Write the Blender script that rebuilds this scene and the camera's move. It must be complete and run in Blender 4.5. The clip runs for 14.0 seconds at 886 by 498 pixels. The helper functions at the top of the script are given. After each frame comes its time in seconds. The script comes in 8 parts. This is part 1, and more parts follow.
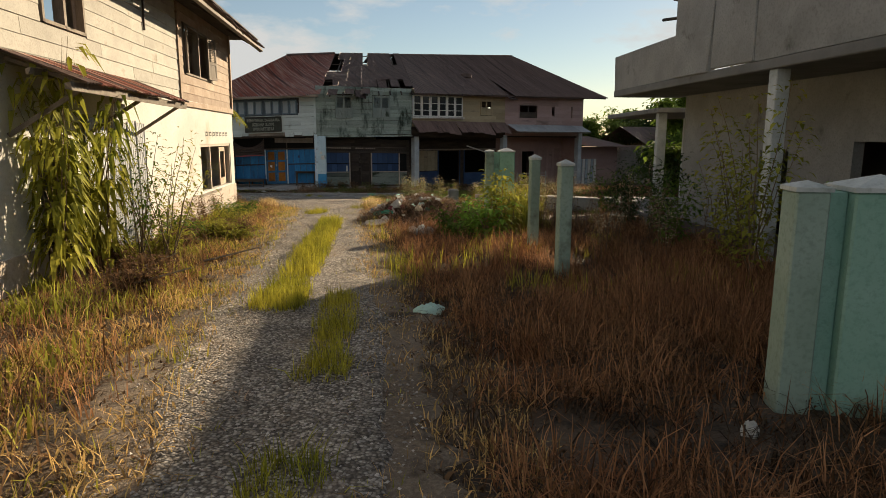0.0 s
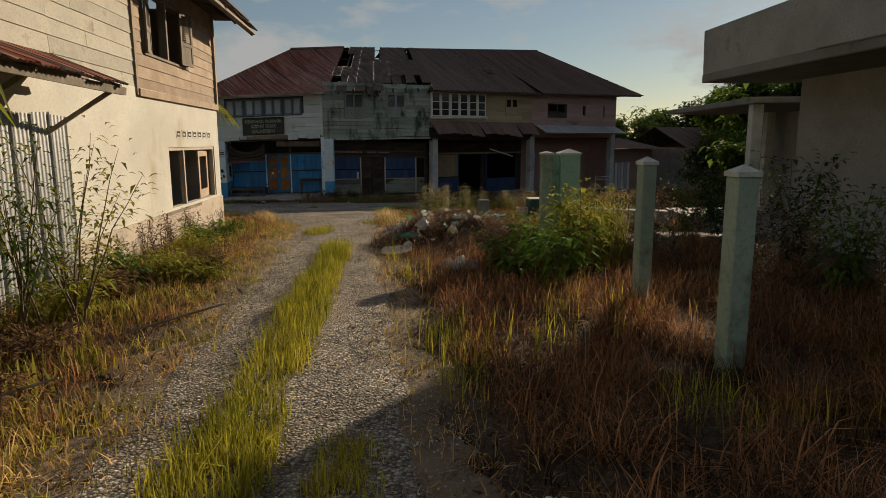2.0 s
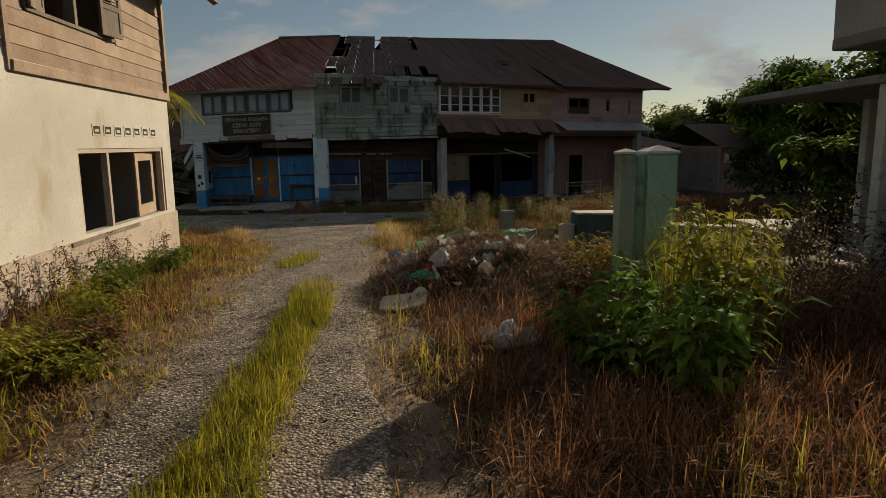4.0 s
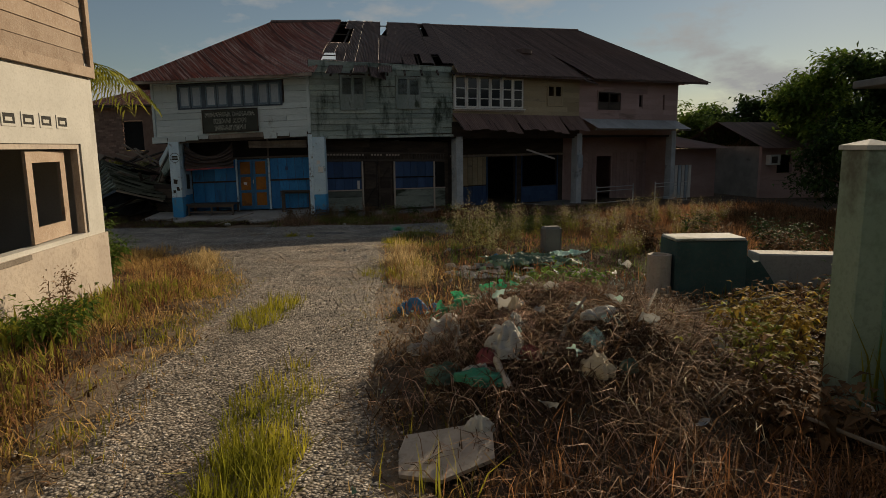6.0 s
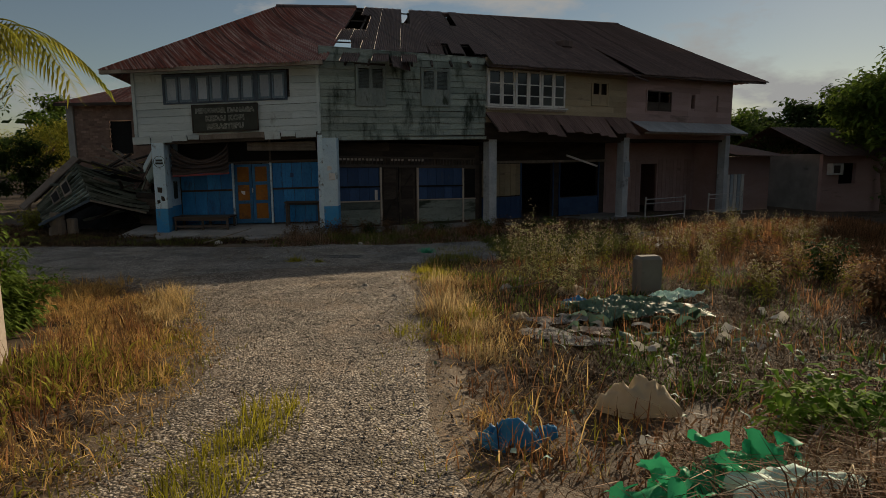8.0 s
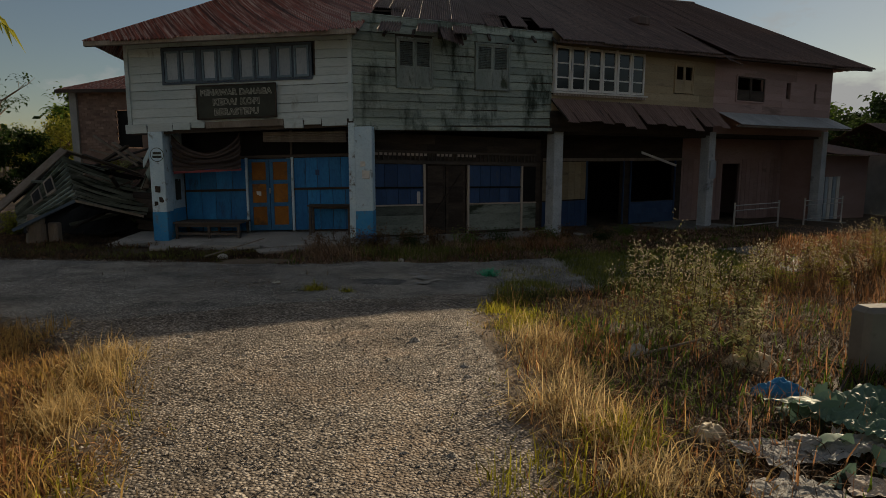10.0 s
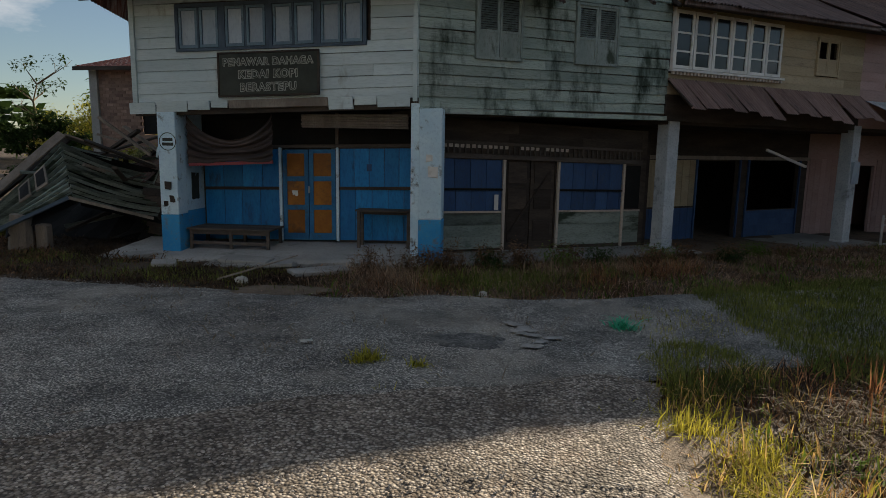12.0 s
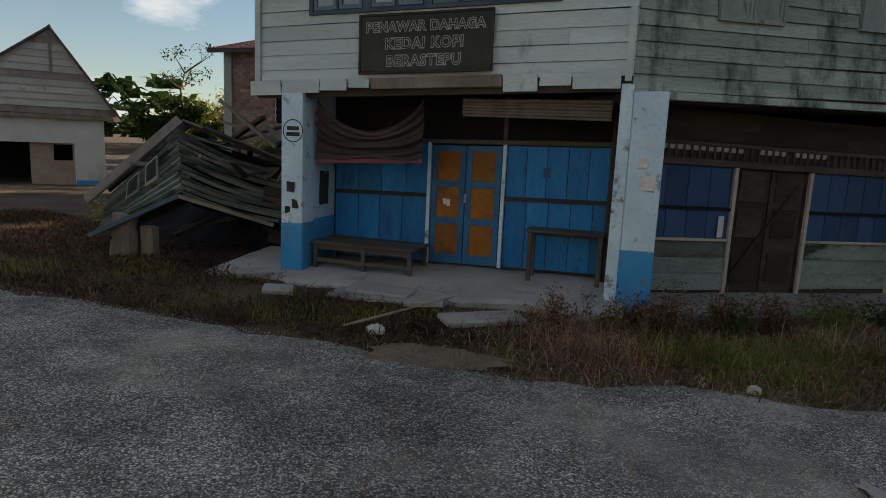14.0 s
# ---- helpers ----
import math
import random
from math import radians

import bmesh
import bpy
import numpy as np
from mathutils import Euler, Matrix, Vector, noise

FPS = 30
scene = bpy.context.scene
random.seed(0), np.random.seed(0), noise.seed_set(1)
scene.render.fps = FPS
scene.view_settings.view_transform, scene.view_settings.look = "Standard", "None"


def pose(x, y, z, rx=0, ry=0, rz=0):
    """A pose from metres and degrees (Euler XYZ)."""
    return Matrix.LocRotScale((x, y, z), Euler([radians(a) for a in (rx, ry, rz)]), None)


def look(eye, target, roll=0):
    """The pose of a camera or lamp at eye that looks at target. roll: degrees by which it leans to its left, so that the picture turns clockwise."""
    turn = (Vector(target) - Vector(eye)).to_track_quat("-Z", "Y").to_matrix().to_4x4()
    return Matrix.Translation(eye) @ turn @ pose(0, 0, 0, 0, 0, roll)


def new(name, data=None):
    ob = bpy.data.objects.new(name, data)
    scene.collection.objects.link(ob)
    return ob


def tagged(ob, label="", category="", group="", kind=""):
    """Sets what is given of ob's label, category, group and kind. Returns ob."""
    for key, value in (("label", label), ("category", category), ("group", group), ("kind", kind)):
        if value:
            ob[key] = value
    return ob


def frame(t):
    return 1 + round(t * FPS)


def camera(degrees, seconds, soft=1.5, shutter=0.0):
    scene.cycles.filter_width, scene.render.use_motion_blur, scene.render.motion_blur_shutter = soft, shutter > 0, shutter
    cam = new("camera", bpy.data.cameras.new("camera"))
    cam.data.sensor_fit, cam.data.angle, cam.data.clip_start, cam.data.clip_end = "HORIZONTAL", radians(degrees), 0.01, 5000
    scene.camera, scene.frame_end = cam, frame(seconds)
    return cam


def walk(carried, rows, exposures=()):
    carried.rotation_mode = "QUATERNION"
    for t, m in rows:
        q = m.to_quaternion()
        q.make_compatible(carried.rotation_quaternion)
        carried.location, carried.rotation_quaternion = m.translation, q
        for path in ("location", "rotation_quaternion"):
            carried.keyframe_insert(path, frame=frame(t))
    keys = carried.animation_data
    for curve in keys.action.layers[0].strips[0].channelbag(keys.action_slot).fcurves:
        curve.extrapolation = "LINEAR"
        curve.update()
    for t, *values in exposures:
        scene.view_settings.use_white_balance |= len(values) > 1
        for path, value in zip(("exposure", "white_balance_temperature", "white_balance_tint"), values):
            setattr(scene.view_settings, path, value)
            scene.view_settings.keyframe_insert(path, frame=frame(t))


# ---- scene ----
cam = camera(70.0, 14.0, soft=0.8)
PATH = [
    (0, (0.222, -0.463, 1.537), (0.192, 1.349, 1.219), 0.2),
    (0.5, (0.107, 0.545, 1.529), (0.064, 2.357, 1.214), 0.2),
    (1, (-0.054, 1.533, 1.485), (-0.106, 3.345, 1.175), 0.2),
    (1.5, (-0.243, 2.534, 1.476), (-0.300, 4.347, 1.167), 0.0),
    (2, (-0.442, 3.561, 1.427), (-0.504, 5.375, 1.121), -0.2),
    (2.5, (-0.595, 4.601, 1.378), (-0.662, 6.414, 1.074), -0.4),
    (3, (-0.749, 5.633, 1.363), (-0.816, 7.446, 1.061), -0.6),
    (5.5, (-1.233, 10.467, 1.282), (-1.314, 12.280, 0.981), -0.7),
    (6, (-1.521, 11.473, 1.248), (-1.605, 13.288, 0.952), -0.7),
    (6.5, (-1.809, 12.462, 1.222), (-1.902, 14.277, 0.931), -0.8),
    (7, (-2.049, 13.383, 1.200), (-2.147, 15.198, 0.916), -0.6),
    (9.5, (-3.067, 17.833, 0.951), (-3.244, 19.804, 0.664), -0.2),
    (10, (-3.334, 18.805, 0.936), (-3.551, 20.772, 0.643), 0.0),
    (10.5, (-3.619, 19.751, 0.928), (-3.876, 21.711, 0.625), 0.4),
    (11, (-3.909, 20.641, 0.915), (-4.202, 22.596, 0.608), 0.6),
    (11.5, (-4.233, 21.521, 0.903), (-4.558, 23.47, 0.594), 0.8),
    (12, (-4.579, 22.398, 0.885), (-4.93, 24.343, 0.575), 1.0),
    (12.5, (-4.926, 23.247, 0.877), (-5.298, 25.188, 0.568), 1.2),
    (13, (-5.311, 24.057, 0.876), (-5.737, 25.987, 0.573), 1.5),
    (13.5, (-5.779, 24.77, 0.873), (-6.305, 26.675, 0.568), 1.9),
    (14, (-6.301, 25.351, 0.869), (-7.015, 27.19, 0.539), 2.6),
]
EXPOSURES = [(0, 1.1, 6800, 10), (0.6, 0.75, 6800, 10), (1.5, 0.45, 6800, 10), (3, 0.2, 6800, 10), (6.5, 0.1, 6800, 10), (9.5, 0.05, 6800, 10), (11, 0.45, 6600, 10), (12.2, 1.0, 6100, 9), (14, 1.3, 6400, 8)]
walk(cam, [(t, look(eye, target, roll)) for t, eye, target, roll in PATH], EXPOSURES)

# ---- world, sun ----
SUN_AZ, SUN_EL = 29.5, 17.1
world = bpy.data.worlds.new("sky")
scene.world = world
world.use_nodes = True
wn, wl = world.node_tree.nodes, world.node_tree.links
wn.clear()
sky = wn.new("ShaderNodeTexSky")
sky.sky_type, sky.sun_disc = "NISHITA", False
sky.sun_elevation, sky.sun_rotation = radians(SUN_EL), radians(SUN_AZ)
sky.air_density, sky.dust_density, sky.ozone_density = 1.0, 0.1, 1.5
wb = wn.new("ShaderNodeBackground")
wb.inputs[1].default_value = 0.043
wo = wn.new("ShaderNodeOutputWorld")
wtc = wn.new("ShaderNodeTexCoord")
wmap = wn.new("ShaderNodeMapping")
wmap.inputs["Scale"].default_value = (1.0, 1.0, 2.6)
wnz = wn.new("ShaderNodeTexNoise")
wnz.inputs["Scale"].default_value, wnz.inputs["Detail"].default_value, wnz.inputs["Roughness"].default_value = 2.6, 7.0, 0.58
wcr = wn.new("ShaderNodeValToRGB")
wcr.color_ramp.elements[0].position, wcr.color_ramp.elements[1].position = 0.5, 0.58
wcr.color_ramp.elements[0].color = (0.1, 0.1, 0.1, 1)
wmx = wn.new("ShaderNodeMix")
wmx.data_type = "RGBA"
wmx.inputs[7].default_value = (7.0, 7.2, 7.3, 1)
wl.new(wtc.outputs["Generated"], wmap.inputs[0])
wl.new(wmap.outputs[0], wnz.inputs["Vector"])
wl.new(wnz.outputs[0], wcr.inputs[0])
wl.new(wcr.outputs[0], wmx.inputs[0])
wl.new(sky.outputs[0], wmx.inputs[6])
wl.new(wmx.outputs[2], wb.inputs[0])
wl.new(wb.outputs[0], wo.inputs[0])
sun = new("sun", bpy.data.lights.new("sun", "SUN"))
sun.data.energy, sun.data.angle, sun.data.color = 5.0, radians(0.6), (1.0, 0.82, 0.58)
saz, sel = radians(SUN_AZ), radians(SUN_EL)
sundir = Vector((math.sin(saz) * math.cos(sel), math.cos(saz) * math.cos(sel), math.sin(sel)))
sun.matrix_world = look(sundir * 60, (0, 0, 0))


# ---- materials ----
def mat(name, c1, c2, c3=None, scale=3.0, fine=40.0, rough=0.85, bump=0.25, stain=None, stain_at=0.6, stain_scale=1.2,
        stretch=(1, 1, 1), vary=0.25, metal=0.0, dist=0.02, island=False, streak=None, speck=0.5, own=True):
    """Two noises blend c1 to c2; a third lays stains; grain gives the relief."""
    m = bpy.data.materials.new(name)
    m.use_nodes = True
    n, l = m.node_tree.nodes, m.node_tree.links
    p = n["Principled BSDF"]
    tc, mp = n.new("ShaderNodeTexCoord"), n.new("ShaderNodeMapping")
    mp.inputs["Scale"].default_value = stretch
    l.new(tc.outputs["Object"], mp.inputs[0])
    oi = n.new("ShaderNodeObjectInfo")
    off = n.new("ShaderNodeVectorMath")
    off.operation = "MULTIPLY_ADD"
    if own:
        l.new(oi.outputs["Random"], off.inputs[0])
    else:
        off.inputs[0].default_value = (0, 0, 0)
    off.inputs[1].default_value = (37, 19, 53)
    l.new(mp.outputs[0], off.inputs[2])

    def tex(s, d=5.0, r=0.6):
        t = n.new("ShaderNodeTexNoise")
        t.inputs["Scale"].default_value, t.inputs["Detail"].default_value, t.inputs["Roughness"].default_value = s, d, r
        l.new(off.outputs[0], t.inputs["Vector"])
        return t.outputs[0]

    def ramp(src, a, b, top=1.0):
        r = n.new("ShaderNodeMapRange")
        r.inputs[1].default_value, r.inputs[2].default_value, r.inputs[4].default_value = a, b, top
        l.new(src, r.inputs[0])
        return r.outputs[0]

    def mix(f, a, b):
        x = n.new("ShaderNodeMix")
        x.data_type = "RGBA"
        l.new(f, x.inputs[0])
        for k, v in ((6, a), (7, b)):
            if isinstance(v, tuple):
                x.inputs[k].default_value = (*v, 1)
            else:
                l.new(v, x.inputs[k])
        return x.outputs[2]

    big, small = tex(scale), tex(fine, 3.0, 0.7)
    col = mix(ramp(big, 0.35, 0.65), c1, c2)
    if c3:
        col = mix(ramp(small, 0.48, 0.68, speck), col, c3)
    if stain:
        st = tex(stain_scale, 6.0, 0.68)
        if streak:
            sm = n.new("ShaderNodeMapping")
            sm.inputs["Scale"].default_value = streak
            l.new(tc.outputs["Object"], sm.inputs[0])
            l.new(sm.outputs[0], st.node.inputs["Vector"])
        col = mix(ramp(st, stain_at, stain_at + 0.12), col, stain)
    if vary:
        src = oi.outputs["Random"]
        if island:
            src = n.new("ShaderNodeNewGeometry").outputs["Random Per Island"]
        h = n.new("ShaderNodeHueSaturation")
        r = n.new("ShaderNodeMapRange")
        r.inputs[3].default_value, r.inputs[4].default_value = 1 - vary, 1 + vary
        l.new(src, r.inputs[0])
        l.new(r.outputs[0], h.inputs["Value"])
        l.new(col, h.inputs["Color"])
        col = h.outputs[0]
    l.new(col, p.inputs["Base Color"])
    rr = n.new("ShaderNodeMapRange")
    rr.inputs[3].default_value, rr.inputs[4].default_value = max(0.05, rough - 0.12), min(1, rough + 0.12)
    l.new(small, rr.inputs[0])
    l.new(rr.outputs[0], p.inputs["Roughness"])
    p.inputs["Metallic"].default_value = metal
    p.inputs["Specular IOR Level"].default_value = 0.3
    if bump:
        b = n.new("ShaderNodeBump")
        b.inputs["Strength"].default_value, b.inputs["Distance"].default_value = bump, dist
        l.new(small, b.inputs["Height"])
        l.new(b.outputs[0], p.inputs["Normal"])
    return m


def stone_mat(name, dark, mid, light, cells, dirt, dirt_at, bump, joint=0.35, rough=0.8, patch_scale=0.7, low=0.45):
    """Loose or bound stones: cells with a tone each, dark gaps, patches of dirt between."""
    m = bpy.data.materials.new(name)
    m.use_nodes = True
    n, l = m.node_tree.nodes, m.node_tree.links
    p = n["Principled BSDF"]
    tc = n.new("ShaderNodeTexCoord")

    def noise_of(s, d=5.0, r=0.6):
        t = n.new("ShaderNodeTexNoise")
        t.inputs["Scale"].default_value, t.inputs["Detail"].default_value, t.inputs["Roughness"].default_value = s, d, r
        l.new(tc.outputs["Object"], t.inputs["Vector"])
        return t.outputs[0]

    def span(src, a, b, c=0.0, d=1.0):
        r = n.new("ShaderNodeMapRange")
        for k, v in zip((1, 2, 3, 4), (a, b, c, d)):
            r.inputs[k].default_value = v
        l.new(src, r.inputs[0])
        return r.outputs[0]

    def blend(f, a, b, how="MIX"):
        x = n.new("ShaderNodeMix")
        x.data_type, x.blend_type = "RGBA", how
        if isinstance(f, float):
            x.inputs[0].default_value = f
        else:
            l.new(f, x.inputs[0])
        for k, v in ((6, a), (7, b)):
            if isinstance(v, tuple):
                x.inputs[k].default_value = (*v, 1)
            else:
                l.new(v, x.inputs[k])
        return x.outputs[2]

    v = n.new("ShaderNodeTexVoronoi")
    v.inputs["Scale"].default_value = cells
    l.new(tc.outputs["Object"], v.inputs["Vector"])
    sep = n.new("ShaderNodeSeparateColor")
    l.new(v.outputs["Color"], sep.inputs[0])
    col = blend(span(sep.outputs[0], 0.0, 0.6), dark, mid)
    col = blend(span(sep.outputs[0], 0.6, 1.0), col, light)
    gap = span(v.outputs["Distance"], 0.35, 0.75)
    col = blend(span(gap, 0.0, 1.0, 0.0, 1.0 - joint), col, tuple(c * 0.35 for c in dark))
    big = noise_of(patch_scale, 6.0, 0.65)
    soil = span(big, dirt_at, dirt_at + 0.12)
    grit = noise_of(90.0, 2.0, 0.7)
    col = blend(span(soil, 0.0, 1.0, 0.0, 0.5), col, dirt)
    tone = blend(span(noise_of(patch_scale * 2.3, 5.0, 0.62), 0.35, 0.65), (low, low, low), (1.15, 1.14, 1.12))
    col = blend(1.0, col, tone, "MULTIPLY")
    l.new(col, p.inputs["Base Color"])
    p.inputs["Roughness"].default_value = rough
    p.inputs["Specular IOR Level"].default_value = 0.25
    b1, b2 = n.new("ShaderNodeBump"), n.new("ShaderNodeBump")
    b1.inputs["Strength"].default_value, b1.inputs["Distance"].default_value = bump, 0.6 / cells
    b1.invert = True
    l.new(v.outputs["Distance"], b1.inputs["Height"])
    b2.inputs["Strength"].default_value, b2.inputs["Distance"].default_value = 0.6, 0.006
    l.new(grit, b2.inputs["Height"])
    l.new(b1.outputs[0], b2.inputs["Normal"])
    l.new(b2.outputs[0], p.inputs["Normal"])
    return m


def leaf_mat(name, c1, c2, vary=0.35, rough=0.8, through_light=0.35):
    """Thin leaves: part of the light passes through."""
    m = mat(name, c1, c2, scale=0.9, fine=20, rough=rough, bump=0, vary=vary, island=True)
    n, l = m.node_tree.nodes, m.node_tree.links
    p, o = n["Principled BSDF"], n["Material Output"]
    t, x = n.new("ShaderNodeBsdfTranslucent"), n.new("ShaderNodeMixShader")
    src = p.inputs["Base Color"].links[0].from_socket
    l.new(src, t.inputs[0])
    x.inputs[0].default_value = through_light
    p.inputs["Specular IOR Level"].default_value = 0.12
    l.new(p.outputs[0], x.inputs[1])
    l.new(t.outputs[0], x.inputs[2])
    l.new(x.outputs[0], o.inputs[0])
    return m


M = {}
M["soil"] = mat("soil", (0.045, 0.031, 0.021), (0.1, 0.07, 0.047), (0.19, 0.145, 0.1), scale=0.7, fine=30, bump=0.9, stain=(0.018, 0.015, 0.01), stain_scale=2.5, stain_at=0.54, vary=0)
M["asphalt"] = stone_mat("asphalt", (0.08, 0.079, 0.074), (0.265, 0.258, 0.24), (0.76, 0.73, 0.67), 74.0, (0.36, 0.33, 0.28), 0.52, 1.0, 0.4, 0.8, 0.6, 0.5)
M["oil"] = stone_mat("oily_asphalt", (0.06, 0.06, 0.06), (0.17, 0.17, 0.165), (0.46, 0.45, 0.43), 74.0, (0.2, 0.19, 0.165), 0.5, 0.9, 0.45, 0.6, 2.2, 0.45)
M["ruin_board"] = mat("ruin_board", (0.12, 0.145, 0.125), (0.22, 0.25, 0.22), (0.06, 0.07, 0.055), scale=0.9, fine=26, bump=0.45, stretch=(0.5, 0.5, 1.6), stain=(0.025, 0.035, 0.022), stain_at=0.5, stain_scale=1.1, vary=0.3)
M["gravel"] = stone_mat("gravel", (0.11, 0.091, 0.074), (0.36, 0.31, 0.258), (0.6, 0.545, 0.48), 42.0, (0.3, 0.22, 0.155), 0.54, 1.0, 0.25, 0.85, 0.75, 0.55)
M["stone"] = mat("stone", (0.2, 0.18, 0.16), (0.42, 0.38, 0.34), scale=8, fine=60, bump=0.3, vary=0.6, island=True)
M["dry"] = leaf_mat("dry_grass", (0.17, 0.075, 0.035), (0.4, 0.21, 0.1), 0.75)
M["straw"] = leaf_mat("straw", (0.42, 0.26, 0.085), (0.62, 0.43, 0.18), 0.6)
M["straw_pale"] = leaf_mat("pale_straw", (0.46, 0.33, 0.15), (0.64, 0.5, 0.27), 0.6)
M["green_grass"] = leaf_mat("green_grass", (0.21, 0.215, 0.025), (0.46, 0.4, 0.055), 0.55)
M["verge_green"] = leaf_mat("verge_green", (0.1, 0.12, 0.03), (0.24, 0.25, 0.06), 0.5)
M["leaf"] = leaf_mat("leaf", (0.06, 0.115, 0.018), (0.15, 0.21, 0.035), 0.45)
M["leaf_fresh"] = leaf_mat("fresh_leaf", (0.1, 0.2, 0.03), (0.22, 0.34, 0.05), 0.4)
M["leaf_dark"] = leaf_mat("leaf_dark", (0.025, 0.05, 0.014), (0.05, 0.08, 0.02), 0.4)
M["leaf_yellow"] = leaf_mat("leaf_yellow", (0.19, 0.21, 0.03), (0.36, 0.33, 0.055), 0.4)
M["leaf_pale"] = leaf_mat("pale_leaf", (0.26, 0.27, 0.1), (0.45, 0.44, 0.2), 0.45)
M["leaf_orange"] = leaf_mat("turning_leaf", (0.26, 0.16, 0.03), (0.46, 0.32, 0.07), 0.45)
M["leaf_dead"] = leaf_mat("leaf_dead", (0.09, 0.05, 0.026), (0.22, 0.13, 0.068), 0.65)
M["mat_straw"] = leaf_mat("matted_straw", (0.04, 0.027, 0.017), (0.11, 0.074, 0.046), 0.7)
M["stem"] = mat("stem", (0.12, 0.085, 0.05), (0.2, 0.15, 0.09), scale=6, fine=60, bump=0.2)
M["seed"] = leaf_mat("seed_head", (0.42, 0.35, 0.22), (0.58, 0.5, 0.35), 0.3)
M["board_white"] = mat("board_white", (0.42, 0.5, 0.51), (0.55, 0.62, 0.62), (0.33, 0.39, 0.4), scale=1.4, fine=30, bump=0.25, stretch=(0.25, 1, 1.6), stain=(0.24, 0.24, 0.22), stain_at=0.6, stain_scale=1.3, vary=0.1, streak=(1.6, 1, 0.6))
M["board_moss"] = mat("board_moss", (0.22, 0.275, 0.245), (0.39, 0.44, 0.39), (0.1, 0.125, 0.1), scale=1.1, fine=26, bump=0.45, stretch=(0.25, 1, 2.2), stain=(0.03, 0.044, 0.03), stain_at=0.5, stain_scale=0.9, vary=0.18, streak=(1.3, 1, 0.5))
M["shutter_moss"] = mat("shutter_moss", (0.2, 0.24, 0.22), (0.3, 0.34, 0.32), (0.12, 0.14, 0.12), scale=2, fine=26, bump=0.3, stretch=(1, 1, 0.4), stain=(0.05, 0.065, 0.045), stain_at=0.56, stain_scale=2.0, vary=0.12)
M["rust_dull"] = mat("dull_rusty_iron", (0.13, 0.08, 0.068), (0.2, 0.13, 0.112), (0.26, 0.19, 0.165), scale=1.0, fine=16, bump=0.15, stretch=(3, 0.35, 0.6), stain=(0.06, 0.045, 0.038), stain_at=0.58, vary=0.2, rough=0.65, metal=0.1)
M["board_yellow"] = mat("board_yellow", (0.33, 0.26, 0.16), (0.4, 0.33, 0.22), (0.22, 0.17, 0.11), scale=1.2, fine=30, bump=0.3, stretch=(0.3, 1, 1.4), stain=(0.17, 0.13, 0.09), vary=0.15)
M["board_pink"] = mat("board_pink", (0.33, 0.22, 0.2), (0.4, 0.28, 0.26), (0.24, 0.16, 0.15), scale=1.2, fine=30, bump=0.3, stretch=(0.3, 1, 1.4), stain=(0.2, 0.14, 0.12), vary=0.12)
M["board_tan"] = mat("board_tan", (0.26, 0.18, 0.125), (0.37, 0.285, 0.215), (0.42, 0.36, 0.3), scale=1.2, fine=22, bump=0.4, stretch=(1.4, 0.3, 1.4), stain=(0.16, 0.1, 0.065), stain_scale=1.8, vary=0.2)
M["board_grey"] = mat("board_grey", (0.33, 0.315, 0.275), (0.43, 0.41, 0.36), (0.24, 0.22, 0.19), scale=1.2, fine=22, bump=0.3, stretch=(1.4, 0.3, 1.4), stain=(0.22, 0.19, 0.145), vary=0.12)
M["plaster"] = mat("plaster", (0.47, 0.458, 0.42), (0.58, 0.567, 0.525), (0.4, 0.385, 0.345), scale=0.9, fine=30, bump=0.12, stain=(0.39, 0.35, 0.27), stain_at=0.58, stain_scale=0.8, vary=0, streak=(1.1, 1, 0.45))
M["plinth"] = mat("plinth", (0.4, 0.34, 0.29), (0.5, 0.43, 0.36), (0.3, 0.25, 0.2), scale=1.3, fine=20, bump=0.3, stain=(0.2, 0.16, 0.12), stain_scale=1.5, vary=0)
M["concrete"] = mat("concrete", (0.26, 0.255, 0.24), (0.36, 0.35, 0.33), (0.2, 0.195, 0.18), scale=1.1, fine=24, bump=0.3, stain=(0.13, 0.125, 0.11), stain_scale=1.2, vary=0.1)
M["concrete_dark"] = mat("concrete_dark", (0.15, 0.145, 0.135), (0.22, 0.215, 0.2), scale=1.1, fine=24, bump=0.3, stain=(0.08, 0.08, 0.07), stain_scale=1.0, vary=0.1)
M["dark_wood"] = mat("dark_wood", (0.032, 0.025, 0.02), (0.068, 0.052, 0.041), (0.02, 0.017, 0.014), scale=2, fine=30, bump=0.35, stretch=(0.4, 1, 2), vary=0.35)
M["wood"] = mat("weathered_wood", (0.17, 0.14, 0.11), (0.27, 0.23, 0.19), (0.11, 0.09, 0.07), scale=2, fine=30, bump=0.35, stretch=(2, 2, 0.4), vary=0.25)
M["blue"] = mat("blue_paint", (0.009, 0.14, 0.37), (0.018, 0.21, 0.48), (0.008, 0.085, 0.23), scale=1.8, fine=26, bump=0.25, stretch=(1, 1, 0.35), stain=(0.02, 0.045, 0.085), stain_at=0.58, stain_scale=2.2, vary=0.2, rough=0.55)
M["blue_door"] = mat("blue_door", (0.012, 0.105, 0.24), (0.03, 0.16, 0.32), (0.02, 0.07, 0.14), scale=2.5, fine=26, bump=0.25, stain=(0.05, 0.08, 0.1), stain_at=0.57, stain_scale=4, vary=0.15, rough=0.55)
